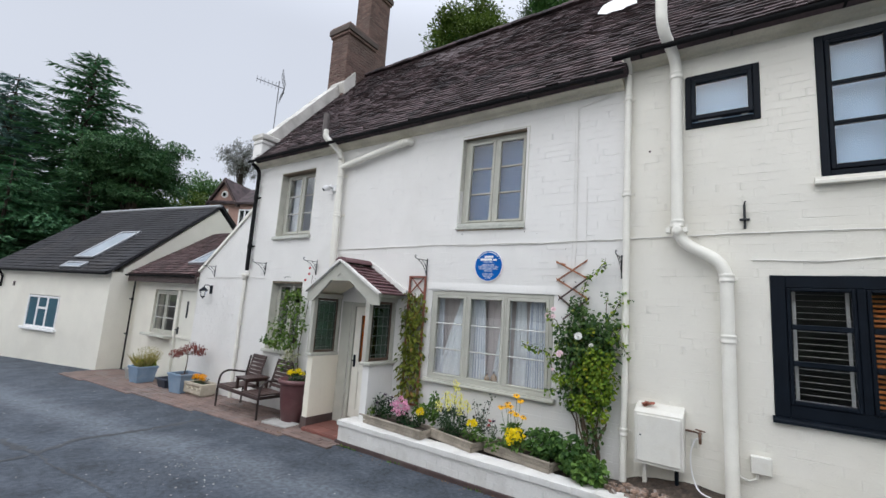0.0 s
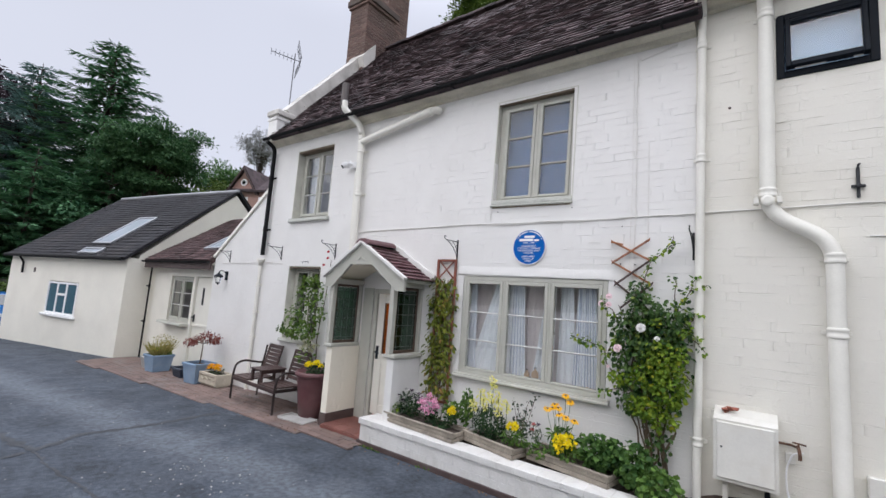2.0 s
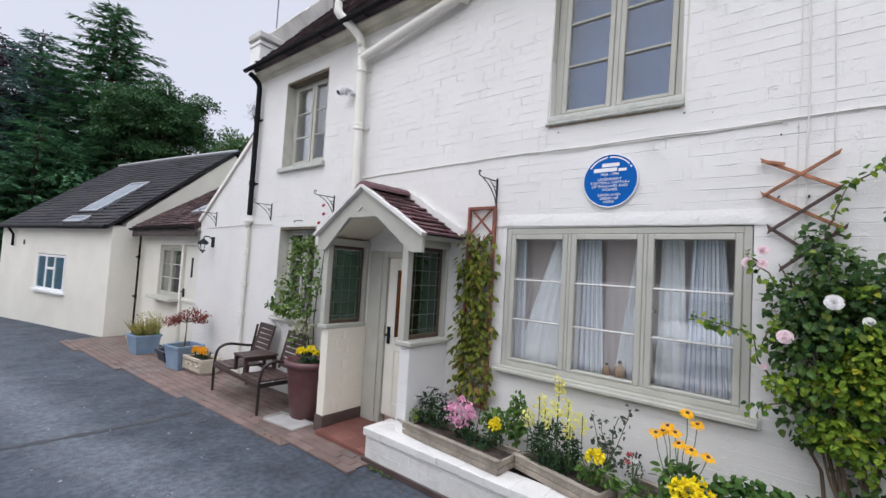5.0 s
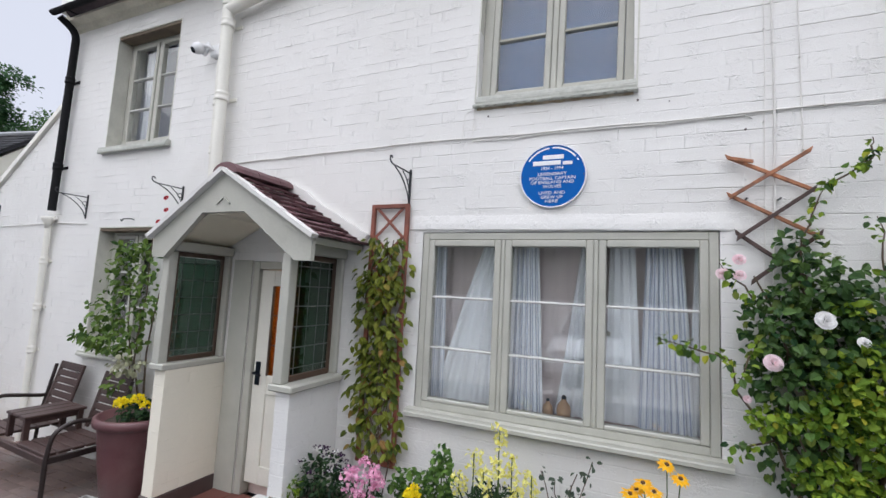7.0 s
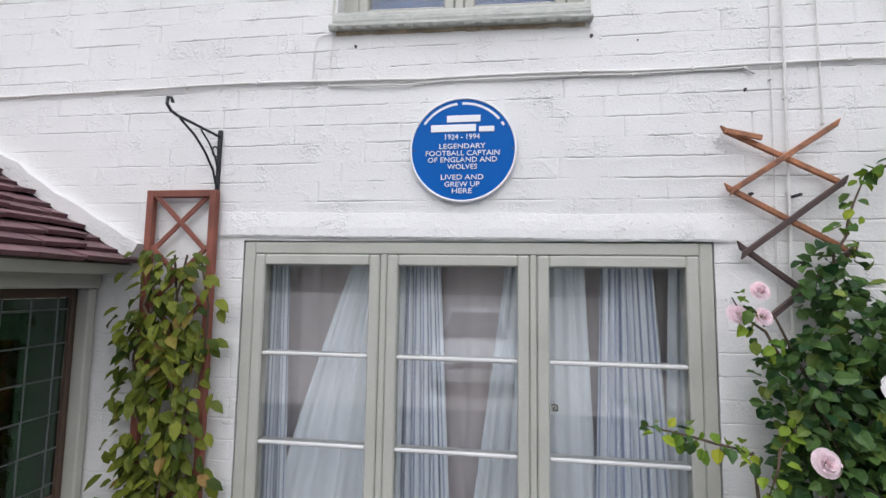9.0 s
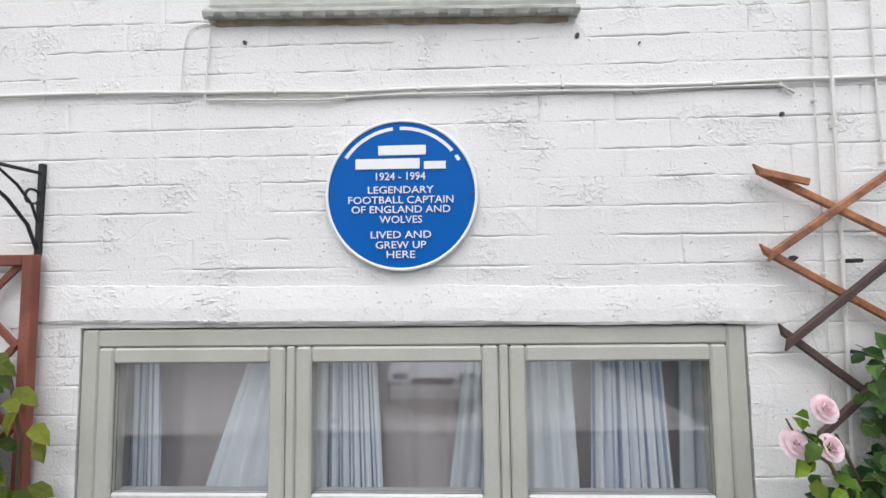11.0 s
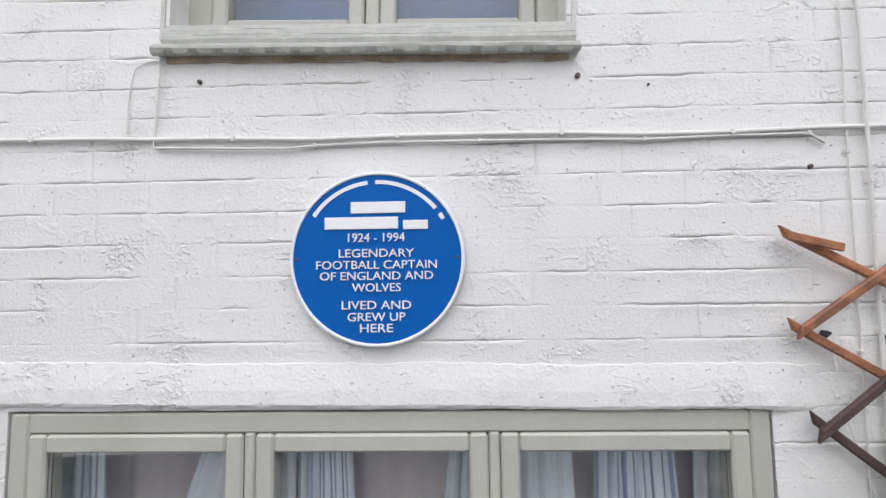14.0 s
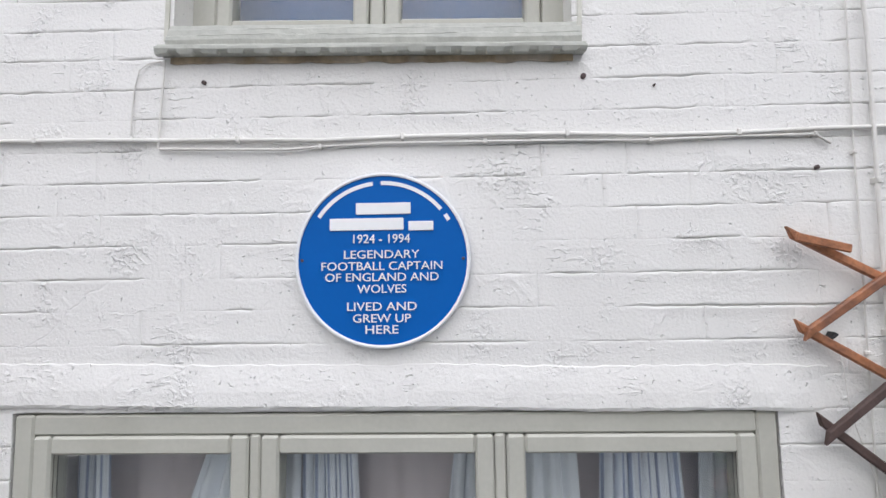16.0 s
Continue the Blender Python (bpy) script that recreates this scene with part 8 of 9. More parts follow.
tagged(part("leaf_litter", lt_, LITTER), "dry brown leaves and bits along the wall foot", "leaf litter", kind="stuff")
wd = MB()
for cx, n in ((-1.80, 26), (-1.62, 14), (-0.9, 8), (0.4, 10), (1.5, 9), (2.6, 12)):
    for k in range(n):
        a = rn.uniform(0, 6.28)
        wd.leaf((cx + rn.gauss(0, 0.05), -0.73 - abs(rn.gauss(0, 0.02)), ground_z(cx, -0.73) + 0.004), (math.cos(a) * 0.6, math.sin(a) * 0.4 - 0.2, rn.uniform(0.3, 1.2)), (math.cos(a + 1.5), math.sin(a + 1.5), 0.5), rn.uniform(0.025, 0.06), rn.uniform(0.010, 0.02), 0.2)
tagged(part("weeds", wd, LEAF_MID), "small green weeds along the foot of the retaining wall", "weeds", kind="stuff")

# ---- bench, pots and planters along the wall ----
BROWN = material("dark_brown_stained_timber", (0.050, 0.027, 0.023), 0.5, vary=0.2, scale=6, fine=80, bump=0.25, depth=0.003, stain=(0.09, 0.055, 0.046), stain_amount=0.4, stain_scale=5, obj=0.12)
BMETAL = material("brown_coated_steel", (0.034, 0.024, 0.022), 0.45, 0.3, vary=0.15, scale=10, fine=80, bump=0.1, depth=0.002)
bz = ground_z(-4.6, -0.5) + 0.02
be = thing("companion_bench", "dark brown slatted garden bench with two seats and a table", "bench", (-4.60, -0.48, bz), -3)
for s in (-1, 1):
    x = s * 0.72
    part("side_frame", MB().tube(bent([(x, -0.27, 0.0), (x, -0.27, 0.40), (x, -0.24, 0.60), (x, -0.10, 0.66), (x, 0.22, 0.60), (x, 0.27, 0.60)], 0.14), 0.019, 10), BMETAL, be, smooth=True)
    part("rear_leg", MB().tube([(x, 0.22, 0.0), (x, 0.24, 0.40), (x, 0.33, 0.92)], 0.018, 8), BMETAL, be, smooth=True)
    part("seat_rail", MB().bev(x - 0.015, x + 0.015, -0.27, 0.24, 0.35, 0.40, 0.005), BMETAL, be)
    cx = s * 0.44
    for k in range(5):
        part("seat_slat", MB().bev(cx - 0.25, cx + 0.25, -0.27 + k * 0.10, -0.27 + k * 0.10 + 0.088, 0.40, 0.425, 0.005), BROWN, be)
    tilt = pose(cx, 0.235, 0.44, -14)
    part("backrest_post", MB().bev(-0.235, -0.195, -0.014, 0.014, 0.0, 0.53, 0.006, tilt), BROWN, be)
    part("backrest_post", MB().bev(0.195, 0.235, -0.014, 0.014, 0.0, 0.53, 0.006, tilt), BROWN, be)
    for k in range(7):
        z = 0.03 + k * 0.071
        part("backrest_slat", MB().bev(-0.195, 0.195, -0.010, 0.010, z, z + (0.060 if k < 6 else 0.075), 0.005, tilt), BROWN, be)
part("front_rail", MB().bev(-0.71, 0.71, -0.285, -0.255, 0.34, 0.40, 0.006), BROWN, be)
part("rear_rail", MB().bev(-0.71, 0.71, 0.225, 0.25, 0.34, 0.40, 0.006), BROWN, be)
for k in range(3):
    part("table_slat", MB().bev(-0.19 + k * 0.128, -0.19 + k * 0.128 + 0.120, -0.23, 0.24, 0.60, 0.625, 0.006), BROWN, be)
for sx in (-0.15, 0.15):
    for sy in (-0.2, 0.2):
        part("table_leg", MB().bev(sx - 0.022, sx + 0.022, sy - 0.022, sy + 0.022, 0.40, 0.60, 0.004), BROWN, be)
    part("table_apron", MB().bev(sx - 0.012, sx + 0.012, -0.178, 0.178, 0.55, 0.60, 0.004), BROWN, be)

GLAZE = material("plum_brown_glaze", (0.105, 0.042, 0.045), 0.4, vary=0.12, scale=4, fine=50, bump=0.1, depth=0.003, stain=(0.2, 0.12, 0.11), stain_amount=0.35, stain_scale=3)
gz = ground_z(-3.3, -0.45) + 0.02
o = (-3.46, -0.35, gz)
bp = thing("flower_pot", "large plum-brown glazed pot planted with yellow pansies", "flower pot", o)
part("pot", MB().lathe([(0.20, 0.0), (0.22, 0.02), (0.258, 0.30), (0.290, 0.60), (0.297, 0.62), (0.325, 0.63), (0.33, 0.655), (0.325, 0.69), (0.30, 0.70), (0.285, 0.69), (0.25, 0.62)], 36), GLAZE, bp, smooth=True)
part("soil", MB().lathe([(0.25, 0.60), (0.25, 0.64)], 24), SOIL, bp)
o2 = (-3.42, -0.33, gz + 0.64)
pn = plant("pansy_plant", "yellow pansies with dark green leaves in the glazed pot", "plant", o2)
rn = random.Random(41)
mb = MB()
leaves_in(mb, rn, (-3.42, -0.33, gz + 0.72), (0.2, 0.2, 0.09), 260, 0.05, 0.035, 0.2, 0.3)
part("foliage", local(mb, o2), LEAF_DARK, pn, kind="stuff")
for x, y, z in ((-3.42, -0.62, 0.78), (-3.36, -0.64, 0.81), (-3.24, -0.58, 0.84), (-3.14, -0.58, 0.80), (-3.45, -0.56, 0.76), (-3.36, -0.52, 0.80)):
    ball_flower(rn, (x - 0.12, y + 0.14, gz + z), 0.042, YELLOW, pn, o2, 30, 0.7)
SLABM = material("pale_concrete_slab", (0.34, 0.33, 0.31), 0.85, vary=0.12, scale=5, fine=60, bump=0.4, depth=0.005, stain=(0.2, 0.19, 0.17), stain_amount=0.4, stain_scale=4)
dr = thing("drain_cover", "pale square drain slab with a broken edge in the paving", "drain cover", (-3.42, -0.66, gz))
part("slab", MB().bev(-0.27, 0.27, -0.13, 0.13, -0.04, 0.016, 0.006, pose(0, 0, 0, 0, 0, 6)), SLABM, dr)
part("rim", MB().bev(-0.29, -0.27, -0.13, 0.15, -0.04, 0.03, 0.006, pose(0, 0, 0, 0, 0, 6)), SLABM, dr)
part("rim", MB().bev(-0.27, 0.29, 0.13, 0.15, -0.04, 0.03, 0.006, pose(0, 0, 0, 0, 0, 6)), SLABM, dr)

BLUEP = material("weathered_blue_paint", (0.20, 0.29, 0.40), 0.6, vary=0.12, scale=4, fine=50, bump=0.2, depth=0.004, stain=(0.32, 0.36, 0.40), stain_amount=0.4, stain_scale=4)


def square_planter(at, w, h, rz, label, mat):
    p = thing("square_planter", label, "planter", at, rz, group="planters by the wall")
    t, b = w / 2, w / 2 * 0.78
    mb = MB()
    for x0, y0, x1, y1 in ((-1, -1, 1, -1), (1, -1, 1, 1), (1, 1, -1, 1), (-1, 1, -1, -1)):
        k = 0.93
        q = [(x0 * b, y0 * b, 0), (x1 * b, y1 * b, 0), (x1 * t, y1 * t, h), (x0 * t, y0 * t, h), (x0 * b * k, y0 * b * k, 0), (x1 * b * k, y1 * b * k, 0), (x1 * t * k, y1 * t * k, h), (x0 * t * k, y0 * t * k, h)]
        mb.add(q, [(0, 1, 2, 3), (4, 7, 6, 5), (3, 2, 6, 7), (0, 4, 5, 1)])
    part("body", mb, mat, p)
    rmb = MB()
    for a in range(4):
        m = pose(0, 0, 0, 0, 0, 90 * a)
        rmb.bev(-t - 0.012, t + 0.012 - 0.03, -t - 0.014, -t + 0.022, h - 0.035, h + 0.012, 0.005, m)
    part("rim", rmb, mat, p)
    part("soil", MB().box(-t * 0.9, t * 0.9, -t * 0.9, t * 0.9, h - 0.09, h - 0.05), SOIL, p)
    return p


z1, z2 = ground_z(-7.3, -0.3) + 0.02, ground_z(-9.4, -0.2) + 0.02
square_planter((-7.24, -0.42, z1), 0.46, 0.40, 8, "blue-painted square planter with a small red maple", BLUEP)
square_planter((-9.15, -0.48, z2), 0.46, 0.38, 4, "blue-painted square planter with straw-coloured grasses", BLUEP)
square_planter((-9.75, -0.38, ground_z(-10.15, 0) + 0.02), 0.40, 0.26, 0, "low grey planter beside the blue one", SLABM)
NAVY = material("dark_navy_paint", (0.03, 0.04, 0.06), 0.6, vary=0.15, scale=4, fine=50, bump=0.2, depth=0.004)
square_planter((-8.05, -0.32, ground_z(-8.25, 0) + 0.02), 0.44, 0.20, 0, "low dark planter tray by the wall", NAVY)
o = (-7.24, -0.42, z1 + 0.32)
mp = plant("red_maple", "small weeping red-leaved maple in the blue planter", "shrub", o)
rn = random.Random(51)
st, lf = MB(), MB()
st.tube(stem_path(rn, o, (-7.21, -0.42, z1 + 0.80), 0.015, 5), [0.014, 0.013, 0.012, 0.011, 0.010, 0.009], 6)
for k in range(10):
    a = 6.283 * k / 10
    tip = (-7.21 + 0.27 * math.cos(a), -0.42 + 0.24 * math.sin(a), z1 + 0.88 + rn.uniform(-0.06, 0.10))
    st.tube(stem_path(rn, (-7.21, -0.42, z1 + 0.80), tip, 0.02, 4), 0.005, 5)
    leaves_in(lf, rn, tip, (0.14, 0.12, 0.06), 60, 0.06, 0.022, 0.6, 0.3)
part("stem", local(st, o), STEM, mp)
part("foliage", local(lf, o), LEAF_RED, mp, kind="stuff")
o = (-9.15, -0.48, z2 + 0.32)
gp = plant("grasses_and_marigolds", "straw-coloured grasses and yellow flowers in the blue planter", "plant", o)
gr, lf = MB(), MB()
for k in range(420):
    a, r = rn.uniform(0, 6.283), rn.random() ** 0.5 * 0.22
    base = Vector((-9.15 + r * math.cos(a) * 0.6, -0.48 + r * math.sin(a) * 0.6, z2 + 0.32))
    gr.leaf(base, Vector((math.cos(a) * 0.6 + rn.uniform(-0.4, 0.4), math.sin(a) * 0.6 + rn.uniform(-0.4, 0.4), 1)), rand_dir(rn), rn.uniform(0.2, 0.5), 0.014, 0.1)
leaves_in(lf, rn, (-9.17, -0.42, z2 + 0.44), (0.22, 0.22, 0.08), 240, 0.07, 0.03, 0.2, 0.3)
leaves_in(gr, rn, (-9.05, -0.42, z2 + 0.72), (0.34, 0.25, 0.14), 220, 0.05, 0.02, 0.4, 0.2)
part("grass", local(gr, o), LEAF_STRAW, gp, kind="stuff")
part("foliage", local(lf, o), LEAF_LIME, gp, kind="stuff")
for k in range(9):
    ball_flower(rn, (-9.30 + rn.uniform(-0.12, 0.16), -0.58 + rn.uniform(-0.06, 0.1), z2 + 0.44 + rn.uniform(-0.02, 0.05)), 0.04, YELLOW, gp, o, 24, 0.6)
STONE = material("pale_cast_stone", (0.50, 0.45, 0.36), 0.85, vary=0.12, scale=6, fine=60, bump=0.4, depth=0.006, stain=(0.28, 0.24, 0.18), stain_amount=0.45, stain_scale=6)
z3 = ground_z(-6.35, -0.4) + 0.02
tg = thing("stone_trough", "pale cast-stone trough with moulded swags and orange flowers", "trough", (-6.68, -0.34, z3), 3)
part("body", MB().prism([(-0.12, 0.0), (0.12, 0.0), (0.16, 0.05), (0.15, 0.18), (0.18, 0.22), (0.18, 0.26), (0.14, 0.26), (0.12, 0.20), (-0.12, 0.20), (-0.14, 0.26), (-0.18, 0.26), (-0.18, 0.22), (-0.15, 0.18), (-0.16, 0.05)], "x", -0.30, 0.30), STONE, tg)
for k in range(3):
    part("swag", MB().tube([(-0.24 + k * 0.18 + 0.15 * i / 6, -0.158, 0.17 - 0.05 * math.sin(math.pi * i / 6)) for i in range(7)], 0.014, 6), STONE, tg)
for s in (-1, 1):
    part("end_block", MB().bev(s * 0.30 - 0.02, s * 0.30 + 0.02, -0.17, 0.17, 0.03, 0.25, 0.008), STONE, tg)
part("soil", MB().box(-0.28, 0.28, -0.12, 0.12, 0.202, 0.235), SOIL, tg)
o = (-6.68, -0.34, z3 + 0.23)
op = plant("marigold", "orange marigolds in the stone trough", "plant", o)
lf = MB()
leaves_in(lf, rn, (-6.66, -0.34, z3 + 0.28), (0.24, 0.12, 0.08), 160, 0.04, 0.025, 0.2, 0.3)
part("foliage", local(lf, o), LEAF_DARK, op, kind="stuff")
for k in range(13):
    ball_flower(rn, (-6.68 + rn.uniform(-0.20, 0.20), -0.37 + rn.uniform(-0.08, 0.08), z3 + 0.34 + rn.uniform(-0.03, 0.07)), 0.045, ORANGE, op, o, 36, 0.5)


# ---- parked cars ----
RUBBER = material("tyre_rubber", (0.02, 0.02, 0.021), 0.8, vary=0.15, scale=8, fine=60, bump=0.2, depth=0.004)
DKGL = material("dark_car_glass", (0.015, 0.018, 0.02), 0.05, vary=0.05, scale=3, fine=20, bump=0.0, spec=0.8)
LAMPM = material("headlamp_lens", (0.55, 0.56, 0.57), 0.1, vary=0.05, scale=10, fine=60, bump=0.0, spec=0.8)
PLATE = material("plate_yellow_white", (0.7, 0.68, 0.6), 0.5, vary=0.03, scale=10, fine=60, bump=0.0)


def parked_car(at, rz, paint, label, tall=0.0):
    """A small hatchback, nose towards local -y."""
    c = thing("parked_car", label, "car", at, rz)
    secs = [(-2.0, 0.42, 0.62, 0.70, 0.78), (-1.85, 0.28, 0.74, 0.80, 0.86), (-1.2, 0.24, 0.92, 0.86, 0.86), (-0.85, 0.24, 1.0, 0.87, 0.84), (1.6, 0.24, 1.02, 0.87, 0.84), (1.95, 0.30, 0.98, 0.82, 0.78), (2.02, 0.45, 0.85, 0.76, 0.74)]
    rings = []
    for y, zb, zt, wb, wt in secs:
        rings.append([(-wb * 0.92, y, zb), (-wb, y, zb + 0.12), (-wb, y, (zb + zt) / 2), (-wt, y, zt - 0.04), (-wt * 0.85, y, zt), (wt * 0.85, y, zt), (wt, y, zt - 0.04), (wb, y, (zb + zt) / 2), (wb, y, zb + 0.12), (wb * 0.92, y, zb)])
    n = 10
    body = MB().add([p for r in rings for p in r], [(i * n + k, i * n + (k + 1) % n, (i + 1) * n + (k + 1) % n, (i + 1) * n + k) for i in range(len(secs) - 1) for k in range(n)] + [tuple(range(n)), tuple((len(secs) - 1) * n + k for k in range(n))])
    part("body", body, paint, c, smooth=False)
    t = tall
    cab = [(-0.95, 0.98, 0.78), (-0.25, 1.42 + t, 0.60), (0.4, 1.48 + t, 0.60), (1.45, 1.42 + t, 0.58), (1.92, 0.98, 0.74)]
    part("cabin", MB().add([(sx * w, y, z) for y, z, w in cab for sx in (-1, 1)] + [(sx * 0.80, y, 0.97) for y in (-0.9, 1.9) for sx in (-1, 1)],
                           [(0, 1, 3, 2), (2, 3, 5, 4), (4, 5, 7, 6), (6, 7, 9, 8), (0, 2, 4, 6, 8), (1, 9, 7, 5, 3)]), paint, c)
    part("windscreen", MB().add([(-0.70, -0.93, 1.02), (0.70, -0.93, 1.02), (0.54, -0.31, 1.40 + t), (-0.54, -0.31, 1.40 + t)], [(0, 1, 2, 3)]), DKGL, c)
    for s in (-1, 1):
        part("side_window", MB().add([(s * 0.785, -0.7, 1.04), (s * 0.615, -0.2, 1.38 + t), (s * 0.615, 1.35, 1.38 + t), (s * 0.775, 1.7, 1.04)], [(0, 1, 2, 3)]), DKGL, c)
        part("headlamp", MB().bev(s * 0.60 - 0.14, s * 0.60 + 0.14, -1.97, -1.80, 0.62, 0.76, 0.03), LAMPM, c)
        part("door_mirror", MB().bev(s * 0.93 - 0.09, s * 0.93 + 0.09, -0.72, -0.60, 0.98, 1.12, 0.03), paint, c)
        for y in (-1.28, 1.28):
            m = pose(s * 0.80, y, 0.31, 0, 90, 0)
            wh = part("wheel", MB().lathe([(0.20, -0.10), (0.29, -0.10), (0.31, -0.07), (0.31, 0.07), (0.29, 0.10), (0.20, 0.10)], 24, m=m), RUBBER, c)
            part("rim", MB().lathe([(0.20, -0.09), (0.19, -0.105), (0.06, -0.085), (0.05, 0.085), (0.19, 0.105), (0.20, 0.09)], 20, m=m), AER, wh)
    part("bumper", MB().bev(-0.78, 0.78, -2.06, -1.92, 0.30, 0.52, 0.03), paint, c)
    part("grille", MB().bev(-0.38, 0.38, -2.04, -1.95, 0.56, 0.66, 0.02), BLACK, c)
    part("plate", MB().bev(-0.26, 0.26, -2.075, -2.055, 0.38, 0.48, 0.004), PLATE, c)
    part("rear_window", MB().add([(-0.56, 1.50, 1.38 + t), (0.56, 1.50, 1.38 + t), (0.68, 1.90, 1.05), (-0.68, 1.90, 1.05)], [(0, 1, 2, 3)]), DKGL, c)
    return c


CARBLUE = material("bright_blue_car_paint", (0.012, 0.11, 0.33), 0.25, 0.2, vary=0.04, scale=2, fine=30, bump=0.0, spec=0.7)
CARWHITE = material("white_car_paint", (0.75, 0.76, 0.77), 0.25, vary=0.02, scale=2, fine=30, bump=0.0, spec=0.7)
parked_car((-22.2, -1.06, ground_z(-22, -1)), 90, CARBLUE, "bright blue hatchback parked beyond the outbuilding")
parked_car((-0.30, -8.6, -0.048), 180, CARWHITE, "white car parked across the lane, facing the house", 0.12)

# ---- trees and distance ----
NEEDLE = leaf_material("dark_conifer_needle", (0.024, 0.085, 0.042), (0.11, 0.24, 0.11), 0.6, 0.25)
NEEDLEB = leaf_material("blue_grey_needle", (0.048, 0.105, 0.10), (0.175, 0.28, 0.25), 0.6, 0.25)
COPPER = leaf_material("copper_beech_leaf", (0.022, 0.016, 0.024), (0.075, 0.05, 0.065), 0.6, 0.2)
BROAD = leaf_material("woodland_leaf", (0.03, 0.085, 0.028), (0.12, 0.23, 0.07), 0.6, 0.25)
BROADB = leaf_material("fresh_woodland_leaf", (0.04, 0.075, 0.015), (0.14, 0.20, 0.04), 0.6, 0.25)
BROADO = leaf_material("olive_woodland_leaf", (0.022, 0.070, 0.030), (0.088, 0.175, 0.070), 0.6, 0.25)
TWIG2 = leaf_material("thin_green_foliage", (0.05, 0.075, 0.045), (0.13, 0.17, 0.10), 0.8, 0.1)
BARK = material("dark_bark", (0.05, 0.038, 0.03), 0.95, vary=0.3, scale=3, fine=30, bump=0.8, depth=0.03)


def cards(p, d, nrm, ln, wd):
    """Many small pointed leaves at once: places, directions, upper sides, lengths and widths."""
    d = d / np.linalg.norm(d, axis=1, keepdims=True)
    s = np.cross(d, nrm)
    s /= np.linalg.norm(s, axis=1, keepdims=True) + 1e-9
    mid = p + d * (ln * 0.45)[:, None]
    fold = np.cross(s, d) * (wd * 0.2)[:, None]
    v = np.stack((p, mid + s * (wd / 2)[:, None] + fold, p + d * ln[:, None], mid - s * (wd / 2)[:, None] + fold), 1).reshape(-1, 3)
    k = np.arange(len(p)) * 4
    mb = MB()
    mb.v, mb.f = v.tolist(), np.concatenate((np.stack((k, k + 1, k + 2), 1), np.stack((k, k + 2, k + 3), 1))).tolist()
    return mb


def conifer(at, h, spread, mat, label, seed, levels=30, droop=0.35, bare=0.1, card=0.42, dense=9):
    rn = random.Random(seed)
    t = thing("conifer", label, "tree", at)
    st = MB().tube([(0, 0, -0.5), (rn.uniform(-0.1, 0.1), 0, h * 0.5), (0, 0, h)], [h * 0.022, h * 0.013, 0.02], 8)
    ps, ds, ls = [], [], []
    for k in range(levels):
        f = k / levels
        z = h * (bare + (1 - bare) * f)
        r = spread * (1 - f) ** 0.62 * rn.uniform(0.75, 1.1) + 0.25
        n = max(4, int(9 * (1 - f) + 4))
        a0 = rn.uniform(0, 6.28)
        for b in range(n):
            a = a0 + 6.283 * b / n + rn.uniform(-0.25, 0.25)
            rr = r * rn.uniform(0.65, 1.1)
            d = Vector((math.cos(a), math.sin(a), 0))
            side = Vector((-d.y, d.x, 0))
            pts = [Vector((0, 0, z)) + d * rr * s + Vector((0, 0, rr * (0.12 * s - droop * s * s + 0.10 * s ** 4))) for s in (0, 0.35, 0.7, 1.0)]
            st.tube(pts, [0.05, 0.035, 0.02, 0.008], 4, False)
            m = max(3, int(rr * dense))
            for i in range(m):
                s = rn.uniform(0.12, 1.03)
                p = Vector((0, 0, z)) + d * rr * s + Vector((0, 0, rr * (0.12 * s - droop * s * s + 0.10 * s ** 4)))
                sg = rn.choice((-1, 1))
                dd = d * rn.uniform(0.5, 1.2) + side * sg * rn.uniform(0.2, 1) + Vector((0, 0, rn.uniform(-0.5, 0.12)))
                ps.append(p + side * sg * rn.uniform(0, 0.1))
                ds.append(dd)
                ls.append(card * rn.uniform(0.7, 1.6) * (1.1 - 0.4 * s))
    ls = np.array(ls)
    nr = np.random.default_rng(seed)
    nm = np.column_stack((nr.uniform(-0.5, 0.5, (len(ls), 2)), np.ones(len(ls))))
    part("trunk", st, BARK, t)
    part("crown", cards(np.array(ps), np.array(ds), nm, ls, ls * nr.uniform(0.13, 0.24, len(ls))), mat, t, kind="stuff")
    return t


